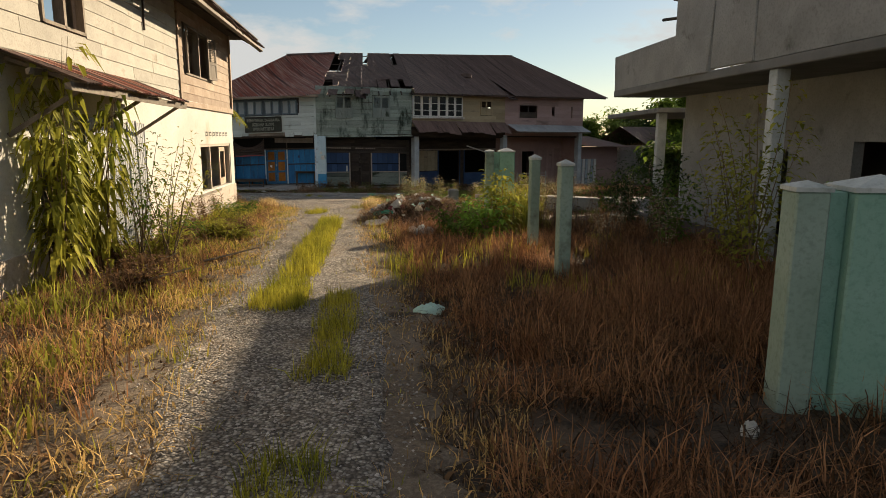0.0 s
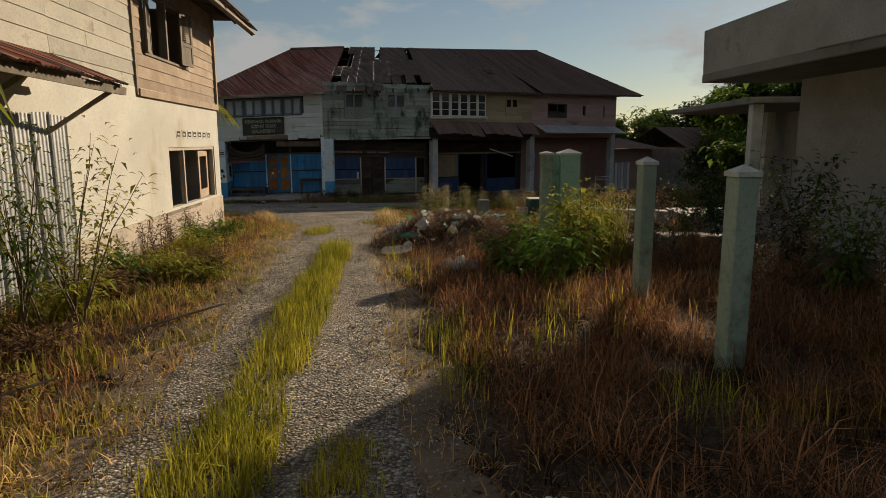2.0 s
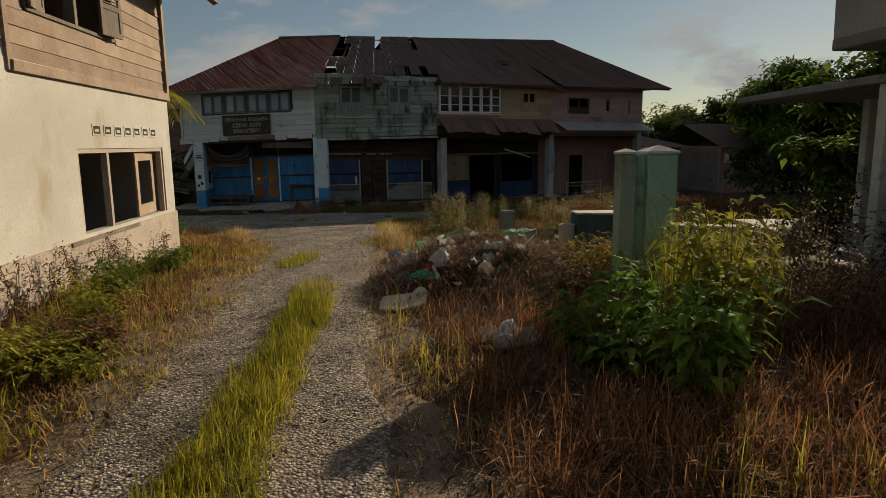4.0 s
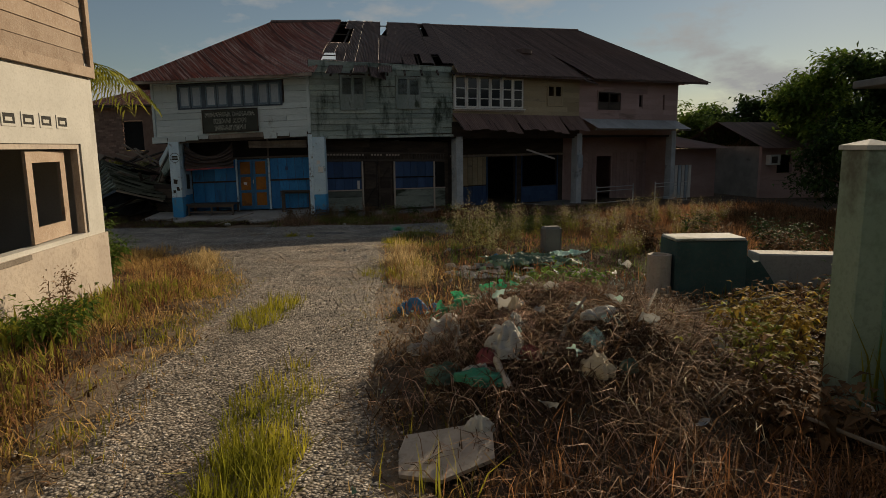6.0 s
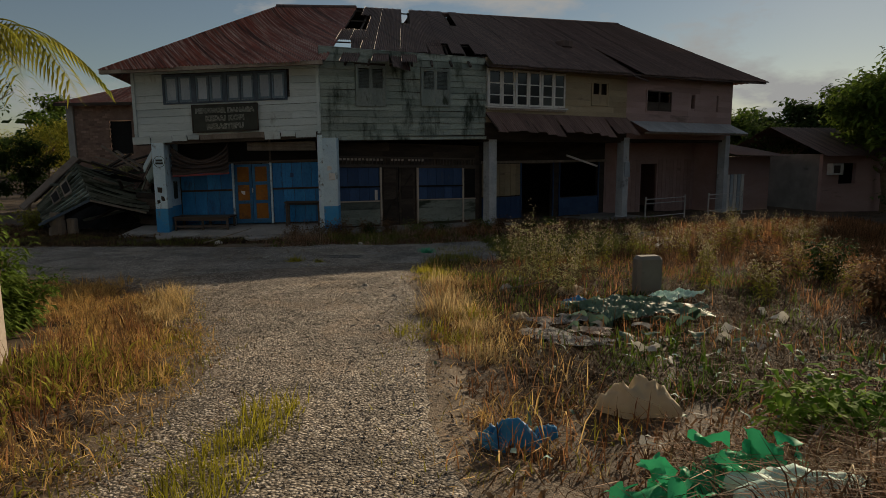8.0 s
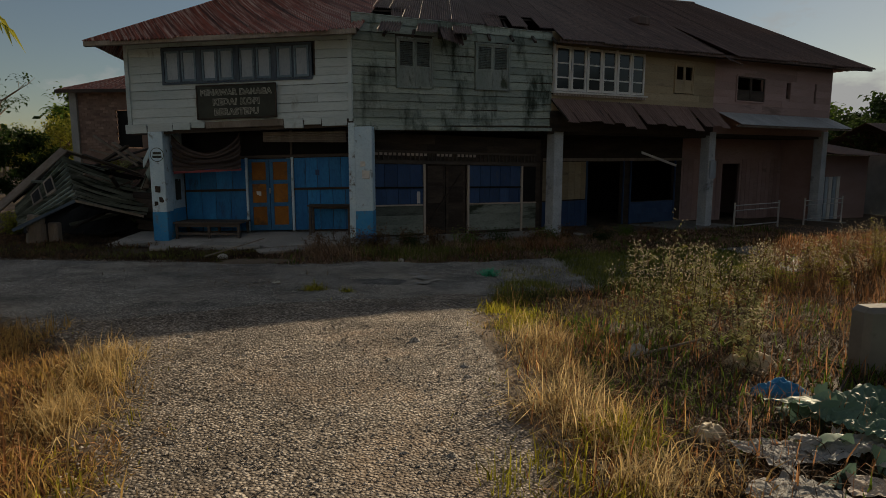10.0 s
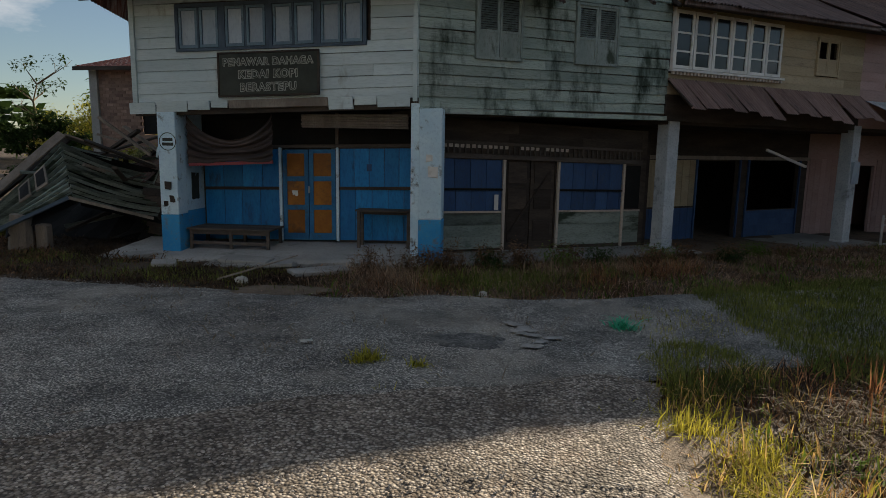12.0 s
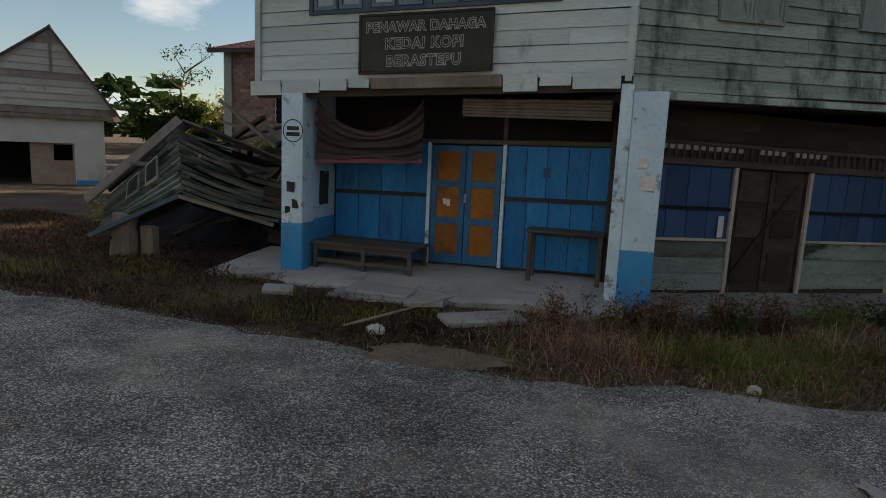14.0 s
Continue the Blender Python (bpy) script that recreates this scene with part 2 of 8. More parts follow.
M["blue_dull"] = mat("blue_dull", (0.022, 0.055, 0.14), (0.04, 0.088, 0.19), (0.04, 0.055, 0.075), scale=1.6, fine=26, bump=0.2, stretch=(1, 1, 0.35), stain=(0.09, 0.1, 0.11), stain_at=0.62, vary=0.16, rough=0.6)
M["blue_frame"] = mat("blue_frame", (0.035, 0.058, 0.085), (0.065, 0.095, 0.13), scale=3, fine=30, bump=0.15, vary=0.12, rough=0.55)
M["blue_light"] = mat("blue_light", (0.03, 0.23, 0.5), (0.06, 0.31, 0.58), (0.1, 0.28, 0.42), scale=2, fine=22, bump=0.2, stain=(0.16, 0.155, 0.14), stain_at=0.56, stain_scale=4.0, vary=0.05)
M["post_white"] = mat("post_white", (0.48, 0.64, 0.74), (0.62, 0.76, 0.83), (0.36, 0.5, 0.6), scale=1.6, fine=22, bump=0.35, stain=(0.13, 0.13, 0.125), stain_at=0.575, stain_scale=4.5, vary=0.05)
M["post_mint"] = mat("mint_post_paint", (0.23, 0.4, 0.3), (0.31, 0.48, 0.38), (0.17, 0.29, 0.22), scale=1.4, fine=22, bump=0.2, stain=(0.12, 0.15, 0.11), stain_at=0.6, stain_scale=1.1, vary=0.06)
M["post_grey"] = mat("post_grey", (0.36, 0.4, 0.43), (0.5, 0.54, 0.56), (0.2, 0.22, 0.23), scale=1.6, fine=22, bump=0.2, stain=(0.1, 0.11, 0.11), stain_at=0.57, stain_scale=1.1, vary=0.05)
M["orange"] = mat("orange_panel", (0.21, 0.075, 0.006), (0.29, 0.115, 0.01), (0.18, 0.07, 0.012), scale=3, fine=25, bump=0.15, stain=(0.13, 0.055, 0.015), stain_at=0.56, stain_scale=2.5, vary=0.22, rough=0.55)
M["blue_sash"] = mat("blue_sash", (0.1, 0.16, 0.21), (0.16, 0.23, 0.28), (0.07, 0.1, 0.13), scale=3, fine=30, bump=0.2, stain=(0.05, 0.06, 0.07), stain_at=0.58, stain_scale=3, vary=0.12, rough=0.6)
M["pane_grey"] = mat("grey_shutter", (0.3, 0.36, 0.42), (0.4, 0.46, 0.51), (0.24, 0.29, 0.34), scale=2, fine=25, bump=0.15, stretch=(1, 1, 0.4), stain=(0.12, 0.15, 0.18), stain_at=0.6, vary=0.15)
M["white_frame"] = mat("white_frame", (0.6, 0.59, 0.56), (0.7, 0.69, 0.66), scale=3, fine=25, bump=0.15, stain=(0.4, 0.37, 0.32), vary=0.06)
M["sign_dark"] = mat("sign_board", (0.03, 0.035, 0.028), (0.055, 0.06, 0.05), scale=2, fine=25, bump=0.2, stain=(0.1, 0.1, 0.08), stain_at=0.66, vary=0)
M["letter"] = mat("letter_paint", (0.34, 0.35, 0.31), (0.48, 0.49, 0.43), scale=8, fine=40, bump=0.1, stain=(0.1, 0.11, 0.09), stain_at=0.55, stain_scale=9, vary=0)
M["rust"] = mat("rusty_iron", (0.1, 0.026, 0.016), (0.32, 0.085, 0.048), (0.55, 0.4, 0.33), scale=3.0, fine=4, bump=0.2, stretch=(5.5, 0.1, 0.16), stain=(0.05, 0.02, 0.015), stain_at=0.53, stain_scale=1.6, vary=0.08, rough=0.6, metal=0.15, speck=0.9, own=False)
M["rust_dark"] = mat("dark_rusty_iron", (0.07, 0.045, 0.04), (0.12, 0.078, 0.066), (0.19, 0.13, 0.11), scale=1.6, fine=4, bump=0.2, stretch=(4.5, 0.1, 0.16), stain=(0.045, 0.03, 0.026), stain_at=0.54, vary=0.1, rough=0.6, metal=0.15, speck=0.8, own=False)
M["sheet_light"] = mat("galvanised_sheet", (0.34, 0.36, 0.38), (0.44, 0.46, 0.48), (0.25, 0.24, 0.23), scale=1.2, fine=20, bump=0.1, stain=(0.25, 0.16, 0.1), stain_at=0.64, vary=0.15, rough=0.5, metal=0.3)
M["post_green"] = mat("green_post_paint", (0.24, 0.32, 0.25), (0.32, 0.4, 0.33), (0.17, 0.23, 0.17), scale=1.4, fine=22, bump=0.2, stain=(0.12, 0.13, 0.1), stain_at=0.58, stain_scale=1.1, vary=0.06)
M["tank_green"] = mat("dark_green_paint", (0.035, 0.075, 0.075), (0.06, 0.115, 0.11), (0.1, 0.11, 0.1), scale=1.6, fine=22, bump=0.2, stain=(0.1, 0.1, 0.08), stain_at=0.62, vary=0.05)
M["cap_white"] = mat("cap_plaster", (0.45, 0.47, 0.44), (0.58, 0.59, 0.56), (0.35, 0.36, 0.33), scale=3, fine=25, bump=0.2, stain=(0.22, 0.24, 0.2), stain_at=0.56, vary=0.05)
M["tarp_brown"] = mat("brown_tarpaulin", (0.024, 0.018, 0.016), (0.07, 0.05, 0.043), (0.016, 0.012, 0.011), scale=1.5, fine=14, bump=0.3, stretch=(0.4, 1, 3), stain=(0.1, 0.065, 0.055), stain_at=0.62, vary=0, rough=0.6)
M["brick"] = mat("brick", (0.2, 0.13, 0.1), (0.28, 0.19, 0.15), (0.18, 0.1, 0.08), scale=3, fine=20, bump=0.3, vary=0.3)
M["steel"] = mat("galvanised_steel", (0.4, 0.4, 0.4), (0.5, 0.5, 0.5), scale=4, fine=40, bump=0.05, stain=(0.25, 0.2, 0.16), vary=0.05, metal=0.6, rough=0.45)
# near-black: stands for shade inside openings and recesses, also a rail and a bag
M["black"] = mat("shade_and_black", (0.006, 0.006, 0.006), (0.011, 0.0105, 0.01), scale=2, fine=20, bump=0.1, vary=0)


def plastic(name, c, rough=0.55):
    return leaf_mat(name, c, tuple(min(1, v * 1.25 + 0.01) for v in c), 0.15, rough, 0.25)


M["bag_white"] = plastic("white_plastic", (0.5, 0.49, 0.45))
M["bag_cream"] = plastic("cream_plastic", (0.55, 0.47, 0.34))
M["bag_grey"] = plastic("grey_plastic", (0.3, 0.31, 0.31))
M["bag_teal"] = plastic("dusty_green_plastic", (0.06, 0.3, 0.2))
M["bag_pale"] = plastic("pale_green_plastic", (0.48, 0.68, 0.62))
M["bag_blue"] = plastic("blue_plastic", (0.04, 0.22, 0.44))
M["bag_green"] = plastic("green_plastic", (0.03, 0.33, 0.16))
M["bag_shred"] = plastic("dusty_shreds", (0.05, 0.36, 0.2))
M["heap_straw"] = leaf_mat("heap_straw", (0.17, 0.11, 0.07), (0.43, 0.3, 0.2), 0.7)
M["heap_red"] = leaf_mat("reddish_straw", (0.24, 0.135, 0.095), (0.56, 0.38, 0.28), 0.7)
M["bench_wood"] = mat("dark_bench_wood", (0.06, 0.05, 0.042), (0.115, 0.095, 0.08), (0.035, 0.03, 0.026), scale=2, fine=30, bump=0.35, stretch=(0.4, 2, 2), vary=0.2)
M["tarp_green"] = plastic("dull_green_sheet", (0.1, 0.17, 0.13))
M["bag_pink"] = plastic("dull_red_plastic", (0.24, 0.065, 0.07))
glass = bpy.data.materials.new("window_glass")
glass.use_nodes = True
gp = glass.node_tree.nodes["Principled BSDF"]
gp.inputs["Base Color"].default_value = (0.02, 0.022, 0.025, 1)
gp.inputs["Roughness"].default_value = 0.12
M["glass"] = glass


# ---- building helpers ----
def mesh_of(name, verts, faces, material, smooth=False):
    me = bpy.data.meshes.new(name)
    me.from_pydata(verts, [], faces)
    me.materials.append(material if not isinstance(material, str) else M[material])
    if smooth:
        me.polygons.foreach_set("use_smooth", [True] * len(me.polygons))
    return me


def part(name, bm, material, parent=None, label=""):
    """A bmesh, or a mesh, as one object under a thing."""
    if isinstance(bm, bmesh.types.BMesh):
        bmesh.ops.recalc_face_normals(bm, faces=bm.faces)
        me = bpy.data.meshes.new(name)
        bm.to_mesh(me)
        bm.free()
        me.materials.append(M[material])
    else:
        me = bm
    ob = new(name, me)
    if parent is not None:
        ob.parent = parent
    if label:
        ob["label"] = label
    if name in STUFF_PARTS:
        ob["kind"] = "stuff"
    return ob


STUFF_PARTS = {"foliage", "crown", "seed_head", "leafage", "stem"}


def thing(name, m, label, category, group="", kind=""):
    ob = new(name)
    ob.empty_display_size = 0.2
    ob.matrix_world = m
    return tagged(ob, label, category, group, kind)


def box(bm, x0, x1, y0, y1, z0, z1, k=0.0, bevel=0.0, jit=0.0, rnd=None):
    """A box in bm; k shears z along x; jit moves the corners a little."""
    vs = []
    for x in (x0, x1):
        for y in (y0, y1):
            for z in (z0, z1):
                d = [rnd.uniform(-jit, jit) for _ in range(3)] if rnd else (0, 0, 0)
                vs.append(bm.verts.new((x + d[0], y + d[1], z + k * x + d[2])))
    fs = [bm.faces.new([vs[i] for i in q]) for q in ((0, 1, 3, 2), (4, 6, 7, 5), (0, 4, 5, 1), (2, 3, 7, 6), (0, 2, 6, 4), (1, 5, 7, 3))]
    if bevel:
        es = list({e for f in fs for e in f.edges})
        bmesh.ops.bevel(bm, geom=es, offset=bevel, segments=1, affect="EDGES")
    return bm


def B(*a, **k):
    return box(bmesh.new(), *a, **k)


def tube(bm, p, q, r0, r1=None, n=6):
    """A tapered rod from p to q."""
    r1 = r0 if r1 is None else r1
    p, q = Vector(p), Vector(q)
    d = (q - p).normalized()
    a = d.orthogonal().normalized()
    b = d.cross(a)
    rings = []
    for c, r in ((p, r0), (q, r1)):
        rings.append([bm.verts.new(c + (a * math.cos(6.2832 * i / n) + b * math.sin(6.2832 * i / n)) * r) for i in range(n)])
    for i in range(n):
        bm.faces.new((rings[0][i], rings[0][(i + 1) % n], rings[1][(i + 1) % n], rings[1][i]))
    bm.faces.new(rings[0][::-1])
    bm.faces.new(rings[1])
    return bm


def boards(parent, name, u0, u1, z0, z1, pitch, w, material, k=0.0, holes=(), seed=0, thick=0.014, miss=0.0, vertical=False, sag=0.008, open_joint=0.0):
    """Lapped boards over a wall face at depth w (outside is -y), round the holes (u0, u1, z0, z1)."""
    rnd = random.Random(seed)
    a0, a1 = (z0, z1) if not vertical else (u0, u1)
    c = a0
    while c < a1 - 0.02:
        d = min(c + pitch * rnd.uniform(0.94, 1.06), a1)
        spans = [((u0, u1) if not vertical else (z0, z1))]
        for h in holes:
            lo, hi, b0, b1 = (h[2], h[3], h[0], h[1]) if not vertical else (h[0], h[1], h[2], h[3])
            if min(d, hi) - max(c, lo) > 0.5 * (d - c):
                spans = [s for a, b in spans for s in ((a, min(b, b0)), (max(a, b1), b)) if s[1] - s[0] > 0.03]
        cuts = []
        for a, b in spans:
            while b - a > 3.4:
                e = a + rnd.uniform(1.8, 3.0)
                cuts.append((a, e - 0.004))
                a = e
            cuts.append((a, b))
        for a, b in cuts:
            if rnd.random() < miss:
                continue
            t = rnd.uniform(0, 0.006)
            j = rnd.uniform(-sag, sag)
            g = 0.006 if not open_joint else -open_joint * rnd.uniform(0.3, 1.0) if not vertical else open_joint
            if not vertical:
                vs = [(a, w - thick - 0.008 - t, c + k * a), (b, w - thick - 0.008 - t, c + k * b + j), (b, w - 0.008 - t, d + g * 2 + k * b + j), (a, w - 0.008 - t, d + g * 2 + k * a),
                      (a, w, c + k * a), (b, w, c + k * b + j), (b, w, d + k * b + j), (a, w, d + k * a)]
            else:
                vs = [(c + g, w - thick - t, a + k * c), (d - g, w - thick - t, a + k * d), (d - g, w - thick - t, b + k * d), (c + g, w - thick - t, b + k * c),
                      (c + g, w, a + k * c), (d - g, w, a + k * d), (d - g, w, b + k * d), (c + g, w, b + k * c)]
            me = mesh_of(name, vs, [(0, 1, 2, 3), (4, 7, 6, 5), (0, 4, 5, 1), (1, 5, 6, 2), (2, 6, 7, 3), (3, 7, 4, 0)], material)
            part(name, me, None, parent)
        c = d


def wall_with_holes(u0, u1, z0, z1, y0, y1, holes, k=0.0):
    """A solid wall slab with openings that go through, as boxes butted end to end."""
    bm = bmesh.new()
    us = sorted({u0, u1, *[h[0] for h in holes], *[h[1] for h in holes]})
    us = [u for u in us if u0 <= u <= u1]
    for a, b in zip(us, us[1:]):
        gaps = sorted((h[2], h[3]) for h in holes if h[0] <= a + 1e-6 and h[1] >= b - 1e-6)
        z = z0
        for lo, hi in gaps:
            if lo > z:
                box(bm, a, b, y0, y1, z, lo, k)
            z = max(z, hi)
        if z < z1:
            box(bm, a, b, y0, y1, z, z1, k)
    bmesh.ops.remove_doubles(bm, verts=bm.verts, dist=0.0005)
    return bm


def corrugated(parent, name, c00, c10, c11, c01, material, waves=9, amp=0.018, rnd=None, lift=0.0, rows=3, bend=0.0):
    """One wavy sheet over the corners eave left, eave right, top right, top left."""
    c00, c10, c11, c01 = map(Vector, (c00, c10, c11, c01))
    nrm = (c10 - c00).cross(c01 - c00).normalized()
    n = waves * 4
    vs, fs = [], []
    for j in range(rows + 1):
        r = j / rows
        for i in range(n + 1):
            s = i / n
            p = (c00 * (1 - s) + c10 * s) * (1 - r) + (c01 * (1 - s) + c11 * s) * r
            p += nrm * (amp * math.cos(6.28318 * i / 4) + lift + bend * math.sin(3.1416 * r) * (rnd.uniform(0.8, 1.2) if rnd else 1))
            vs.append(p)
    for j in range(rows):
        for i in range(n):
            a = j * (n + 1) + i
            fs.append((a, a + 1, a + n + 2, a + n + 1))
    return part(name, mesh_of(name, vs, fs, material, True), None, parent)


def face_frame(p, q):
    """A pose with x from p to q along the ground and y to the back."""
    d = math.atan2(q[1] - p[1], q[0] - p[0])
    return pose(p[0], p[1], 0, 0, 0, math.degrees(d))


# ---- ground ----
def ground_z(x, y):
    z = float(np.interp(y, [-60, 0, 6.4, 9.2, 14.5, 17.5, 19.5, 22, 26, 30.4, 34, 80], [-0.1, -0.2, -0.39, -0.51, -0.58, -0.68, -0.82, -0.97, -1.03, -1.18, -1.22, -1.4]))
    s = min(1.0, max(0.0, (y - 19) / 11))
    return z - 0.033 * min(30.0, max(0.0, x + 6.5)) * s * s * (3 - 2 * s)


def drive_left(y):
    return float(np.interp(y, [-12, 2.5, 5.3, 12, 16, 18.7, 20.7, 23, 24.5, 25.6], [-1.3, -1.45, -2.3, -3.55, -4.15, -4.85, -5.1, -6.3, -7.3, -10.0]))


def drive_right(y):
    return float(np.interp(y, [-12, 2.5, 4, 8.2, 14.8, 18.7, 23.4, 27.3, 28.7], [0.7, -0.05, -0.2, -0.85, -2.0, -2.6, -3.2, -3.65, -3.7]))


def road_near(x):
    return float(np.interp(x, [-45, -14, -10, -8, -3.8, 0, 12], [25.2, 25.2, 25.3, 25.5, 28.2, 30.5, 40.2]))


def road_far(x):
    return float(np.interp(x, [-45, -13, -7.6, -4.1, 0, 12], [30.4, 30.6, 30.7, 31.8, 34.4, 44.0]))


def spread(lo, hi, near_lo, near_hi, step, grow=1.35):
    a = list(np.arange(near_lo, near_hi + 1e-6, step))
    s, v = step, near_hi
    while v < hi:
        s *= grow
        v = min(v + s, hi)
        a.append(v)
    s, v = step, near_lo
    while v > lo:
        s *= grow
        v = max(v - s, lo)
        a.insert(0, v)
    return a


gx, gy = spread(-1500, 1500, -24, 20, 0.4), spread(-1200, 2500, -8, 50, 0.4)
gv = [(x, y, ground_z(x, y) + 0.05 * noise.noise((x * 0.7, y * 0.7, 0)) + 0.02 * noise.noise((x * 2.3, y * 2.3, 4)) - 0.03) for y in gy for x in gx]
gf = [(j * len(gx) + i, j * len(gx) + i + 1, (j + 1) * len(gx) + i + 1, (j + 1) * len(gx) + i) for j in range(len(gy) - 1) for i in range(len(gx) - 1)]
ground = new("ground", mesh_of("ground", gv, gf, "soil", True))
tagged(ground, "bare brown soil with litter and dry weeds", "ground", kind="structure")


def strip(name, us, lo, hi, along_x, lift, material, n=22, wob=0.24):
    """A sheet between two edge curves, laid on the ground, with ragged edges."""
    vs, fs = [], []
    for u in us:
        a, b = lo(u), hi(u)
        a += wob * noise.noise((u * 0.9, 1.7, 3)) + wob * 0.5 * noise.noise((u * 3.1, 8.7, 3))
        b += wob * noise.noise((u * 0.9, 9.1, 5)) + wob * 0.5 * noise.noise((u * 3.1, 2.1, 5))
        for i in range(n + 1):
            v = a + (b - a) * i / n
            x, y = (u, v) if along_x else (v, u)
            edge = -0.04 if i in (0, n) else 0
            vs.append((x, y, ground_z(x, y) + lift + edge + 0.012 * noise.noise((x * 1.3, y * 1.3, 2)) + 0.006 * noise.noise((x * 6, y * 6, 2))))
    for j in range(len(us) - 1):
        for i in range(n):
            a = j * (n + 1) + i
            fs.append((a, a + 1, a + n + 2, a + n + 1) if along_x is False else (a, a + n + 1, a + n + 2, a + 1))
    return new(name, mesh_of(name, vs, fs, material, True))


tagged(strip("road", list(np.arange(-45, 5.2, 0.3)), road_near, road_far, True, 0.035, "asphalt"), "cracked grey asphalt village road", "road", kind="structure")


def spill(x, y, rx, ry, turn, material, label, seed, lift=0.043, category="stain"):
    """A thin ragged patch that lies on the road and follows it."""
    vs, fs, na, nr = [], [], 40, 8
    c, d = math.cos(radians(turn)), math.sin(radians(turn))
    for j in range(nr + 1):
        for i in range(na):
            a = 6.28318 * i / na
            r = j / nr * (1 + 0.45 * noise.noise((math.cos(a) * 1.6, math.sin(a) * 1.6, seed)) + 0.3 * noise.noise((math.cos(a) * 5, math.sin(a) * 5, seed + 3)))
            u, v = r * rx * math.cos(a), r * ry * math.sin(a)
            px, py = x + u * c - v * d, y + u * d + v * c
            vs.append((px, py, ground_z(px, py) + lift - (0.012 if j == nr else 0) + 0.012 * noise.noise((px * 1.3, py * 1.3, 2)) + 0.006 * noise.noise((px * 6, py * 6, 2))))
    for j in range(nr):
        for i in range(na):
            fs.append((j * na + i, (j + 1) * na + i, (j + 1) * na + (i + 1) % na, j * na + (i + 1) % na))
    return tagged(new("road_patch", mesh_of("road_patch", vs, fs, material, True)), label, category, kind="structure")


M["shoulder"] = mat("sandy_soil", (0.1, 0.073, 0.05), (0.2, 0.15, 0.105), (0.34, 0.28, 0.22), scale=1.2, fine=36, bump=1.0, stain=(0.05, 0.037, 0.025), stain_scale=2.2, stain_at=0.54, vary=0)
tagged(strip("drive_shoulder", list(np.arange(-12, 27.2, 0.2)), lambda y: drive_left(y) - 0.4, lambda y: drive_right(y) + 0.4, False, 0.014, "shoulder", wob=0.7), "sandy brown soil along the gravel drive", "ground", kind="structure")
tagged(strip("drive", list(np.arange(-12, 28.2, 0.3)), drive_left, drive_right, False, 0.03, "gravel"), "worn gravel driveway with two wheel ruts", "driveway", kind="structure")

spill(-8.45, 30.74, 0.75, 0.3, 12, "shoulder", "pale sandy patch at the road's edge", 5, category="ground")
spill(-5.48, 28.9, 0.45, 0.3, 12, "oil", "dark oily patch on the asphalt", 3)

# ---- the row of shophouses ----
PA, PB, PE = (-12.51, 33.44), (-7.13, 33.81), (9.11, 46.74)
F1, F2 = face_frame(PA, PB), face_frame(PB, PE)
L1, L2 = 5.39, 20.76
K1 = 0.036


def post_two_tone(parent, u, w, z0, z1, band, top, low, wide=0.44, k=0.0, name="post"):
    rnd = random.Random(int(u * 100))
    bm = B(u, u + wide, w, w + wide, z0 + band, z1, k, 0.012)
    p = part(name, bm, top, parent)
    part("painted_base", B(u - 0.006, u + wide + 0.006, w - 0.006, w + wide + 0.006, z0, z0 + band, k, 0.012), low, p)
    return p


def shutter_pair(parent, u0, u1, z0, z1, w, material, frame_mat, k=0.0, louvres=True, open_right=0.0):
    """A frame with two louvred leaves, each a part with its slats."""
    bm = bmesh.new()
    t = 0.05
    box(bm, u0 - t, u1 + t, w - 0.06, w + 0.04, z1, z1 + t, k)
    box(bm, u0 - t, u1 + t, w - 0.06, w + 0.04, z0 - t, z0, k)
    box(bm, u0 - t, u0, w - 0.06, w + 0.04, z0, z1, k)
    box(bm, u1, u1 + t, w - 0.06, w + 0.04, z0, z1, k)
    f = part("shutter_frame", bm, frame_mat, parent)
    mid = (u0 + u1) / 2
    for a, b in ((u0, mid - 0.006), (mid + 0.006, u1)):
        bm = bmesh.new()
        s = 0.05
        box(bm, a, a + s, w - 0.035, w, z0, z1, k)
        box(bm, b - s, b, w - 0.035, w, z0, z1, k)
        box(bm, a + s, b - s, w - 0.035, w, z1 - s, z1, k)
        box(bm, a + s, b - s, w - 0.035, w, z0, z0 + s, k)
        zm = z0 + (z1 - z0) * 0.42
        box(bm, a + s, b - s, w - 0.035, w, zm - s / 2, zm + s / 2, k)
        box(bm, a + s, b - s, w - 0.022, w - 0.006, z0 + s, zm - s / 2, k)
        leaf = part("shutter_leaf", bm, material, f)
        if louvres:
            bm = bmesh.new()
            z = zm + s / 2 + 0.01
            while z < z1 - s - 0.04:
                vs = [bm.verts.new((x, y, zz + k * x)) for x, y, zz in ((a + s, w - 0.034, z), (b - s, w - 0.034, z), (b - s, w - 0.006, z + 0.04), (a + s, w - 0.006, z + 0.04))]
                bm.faces.new(vs)
                z += 0.042
            r = bmesh.ops.solidify(bm, geom=bm.faces[:], thickness=0.006)
            bm_me = bm
            part("slats", bm_me, material, f)
    return f


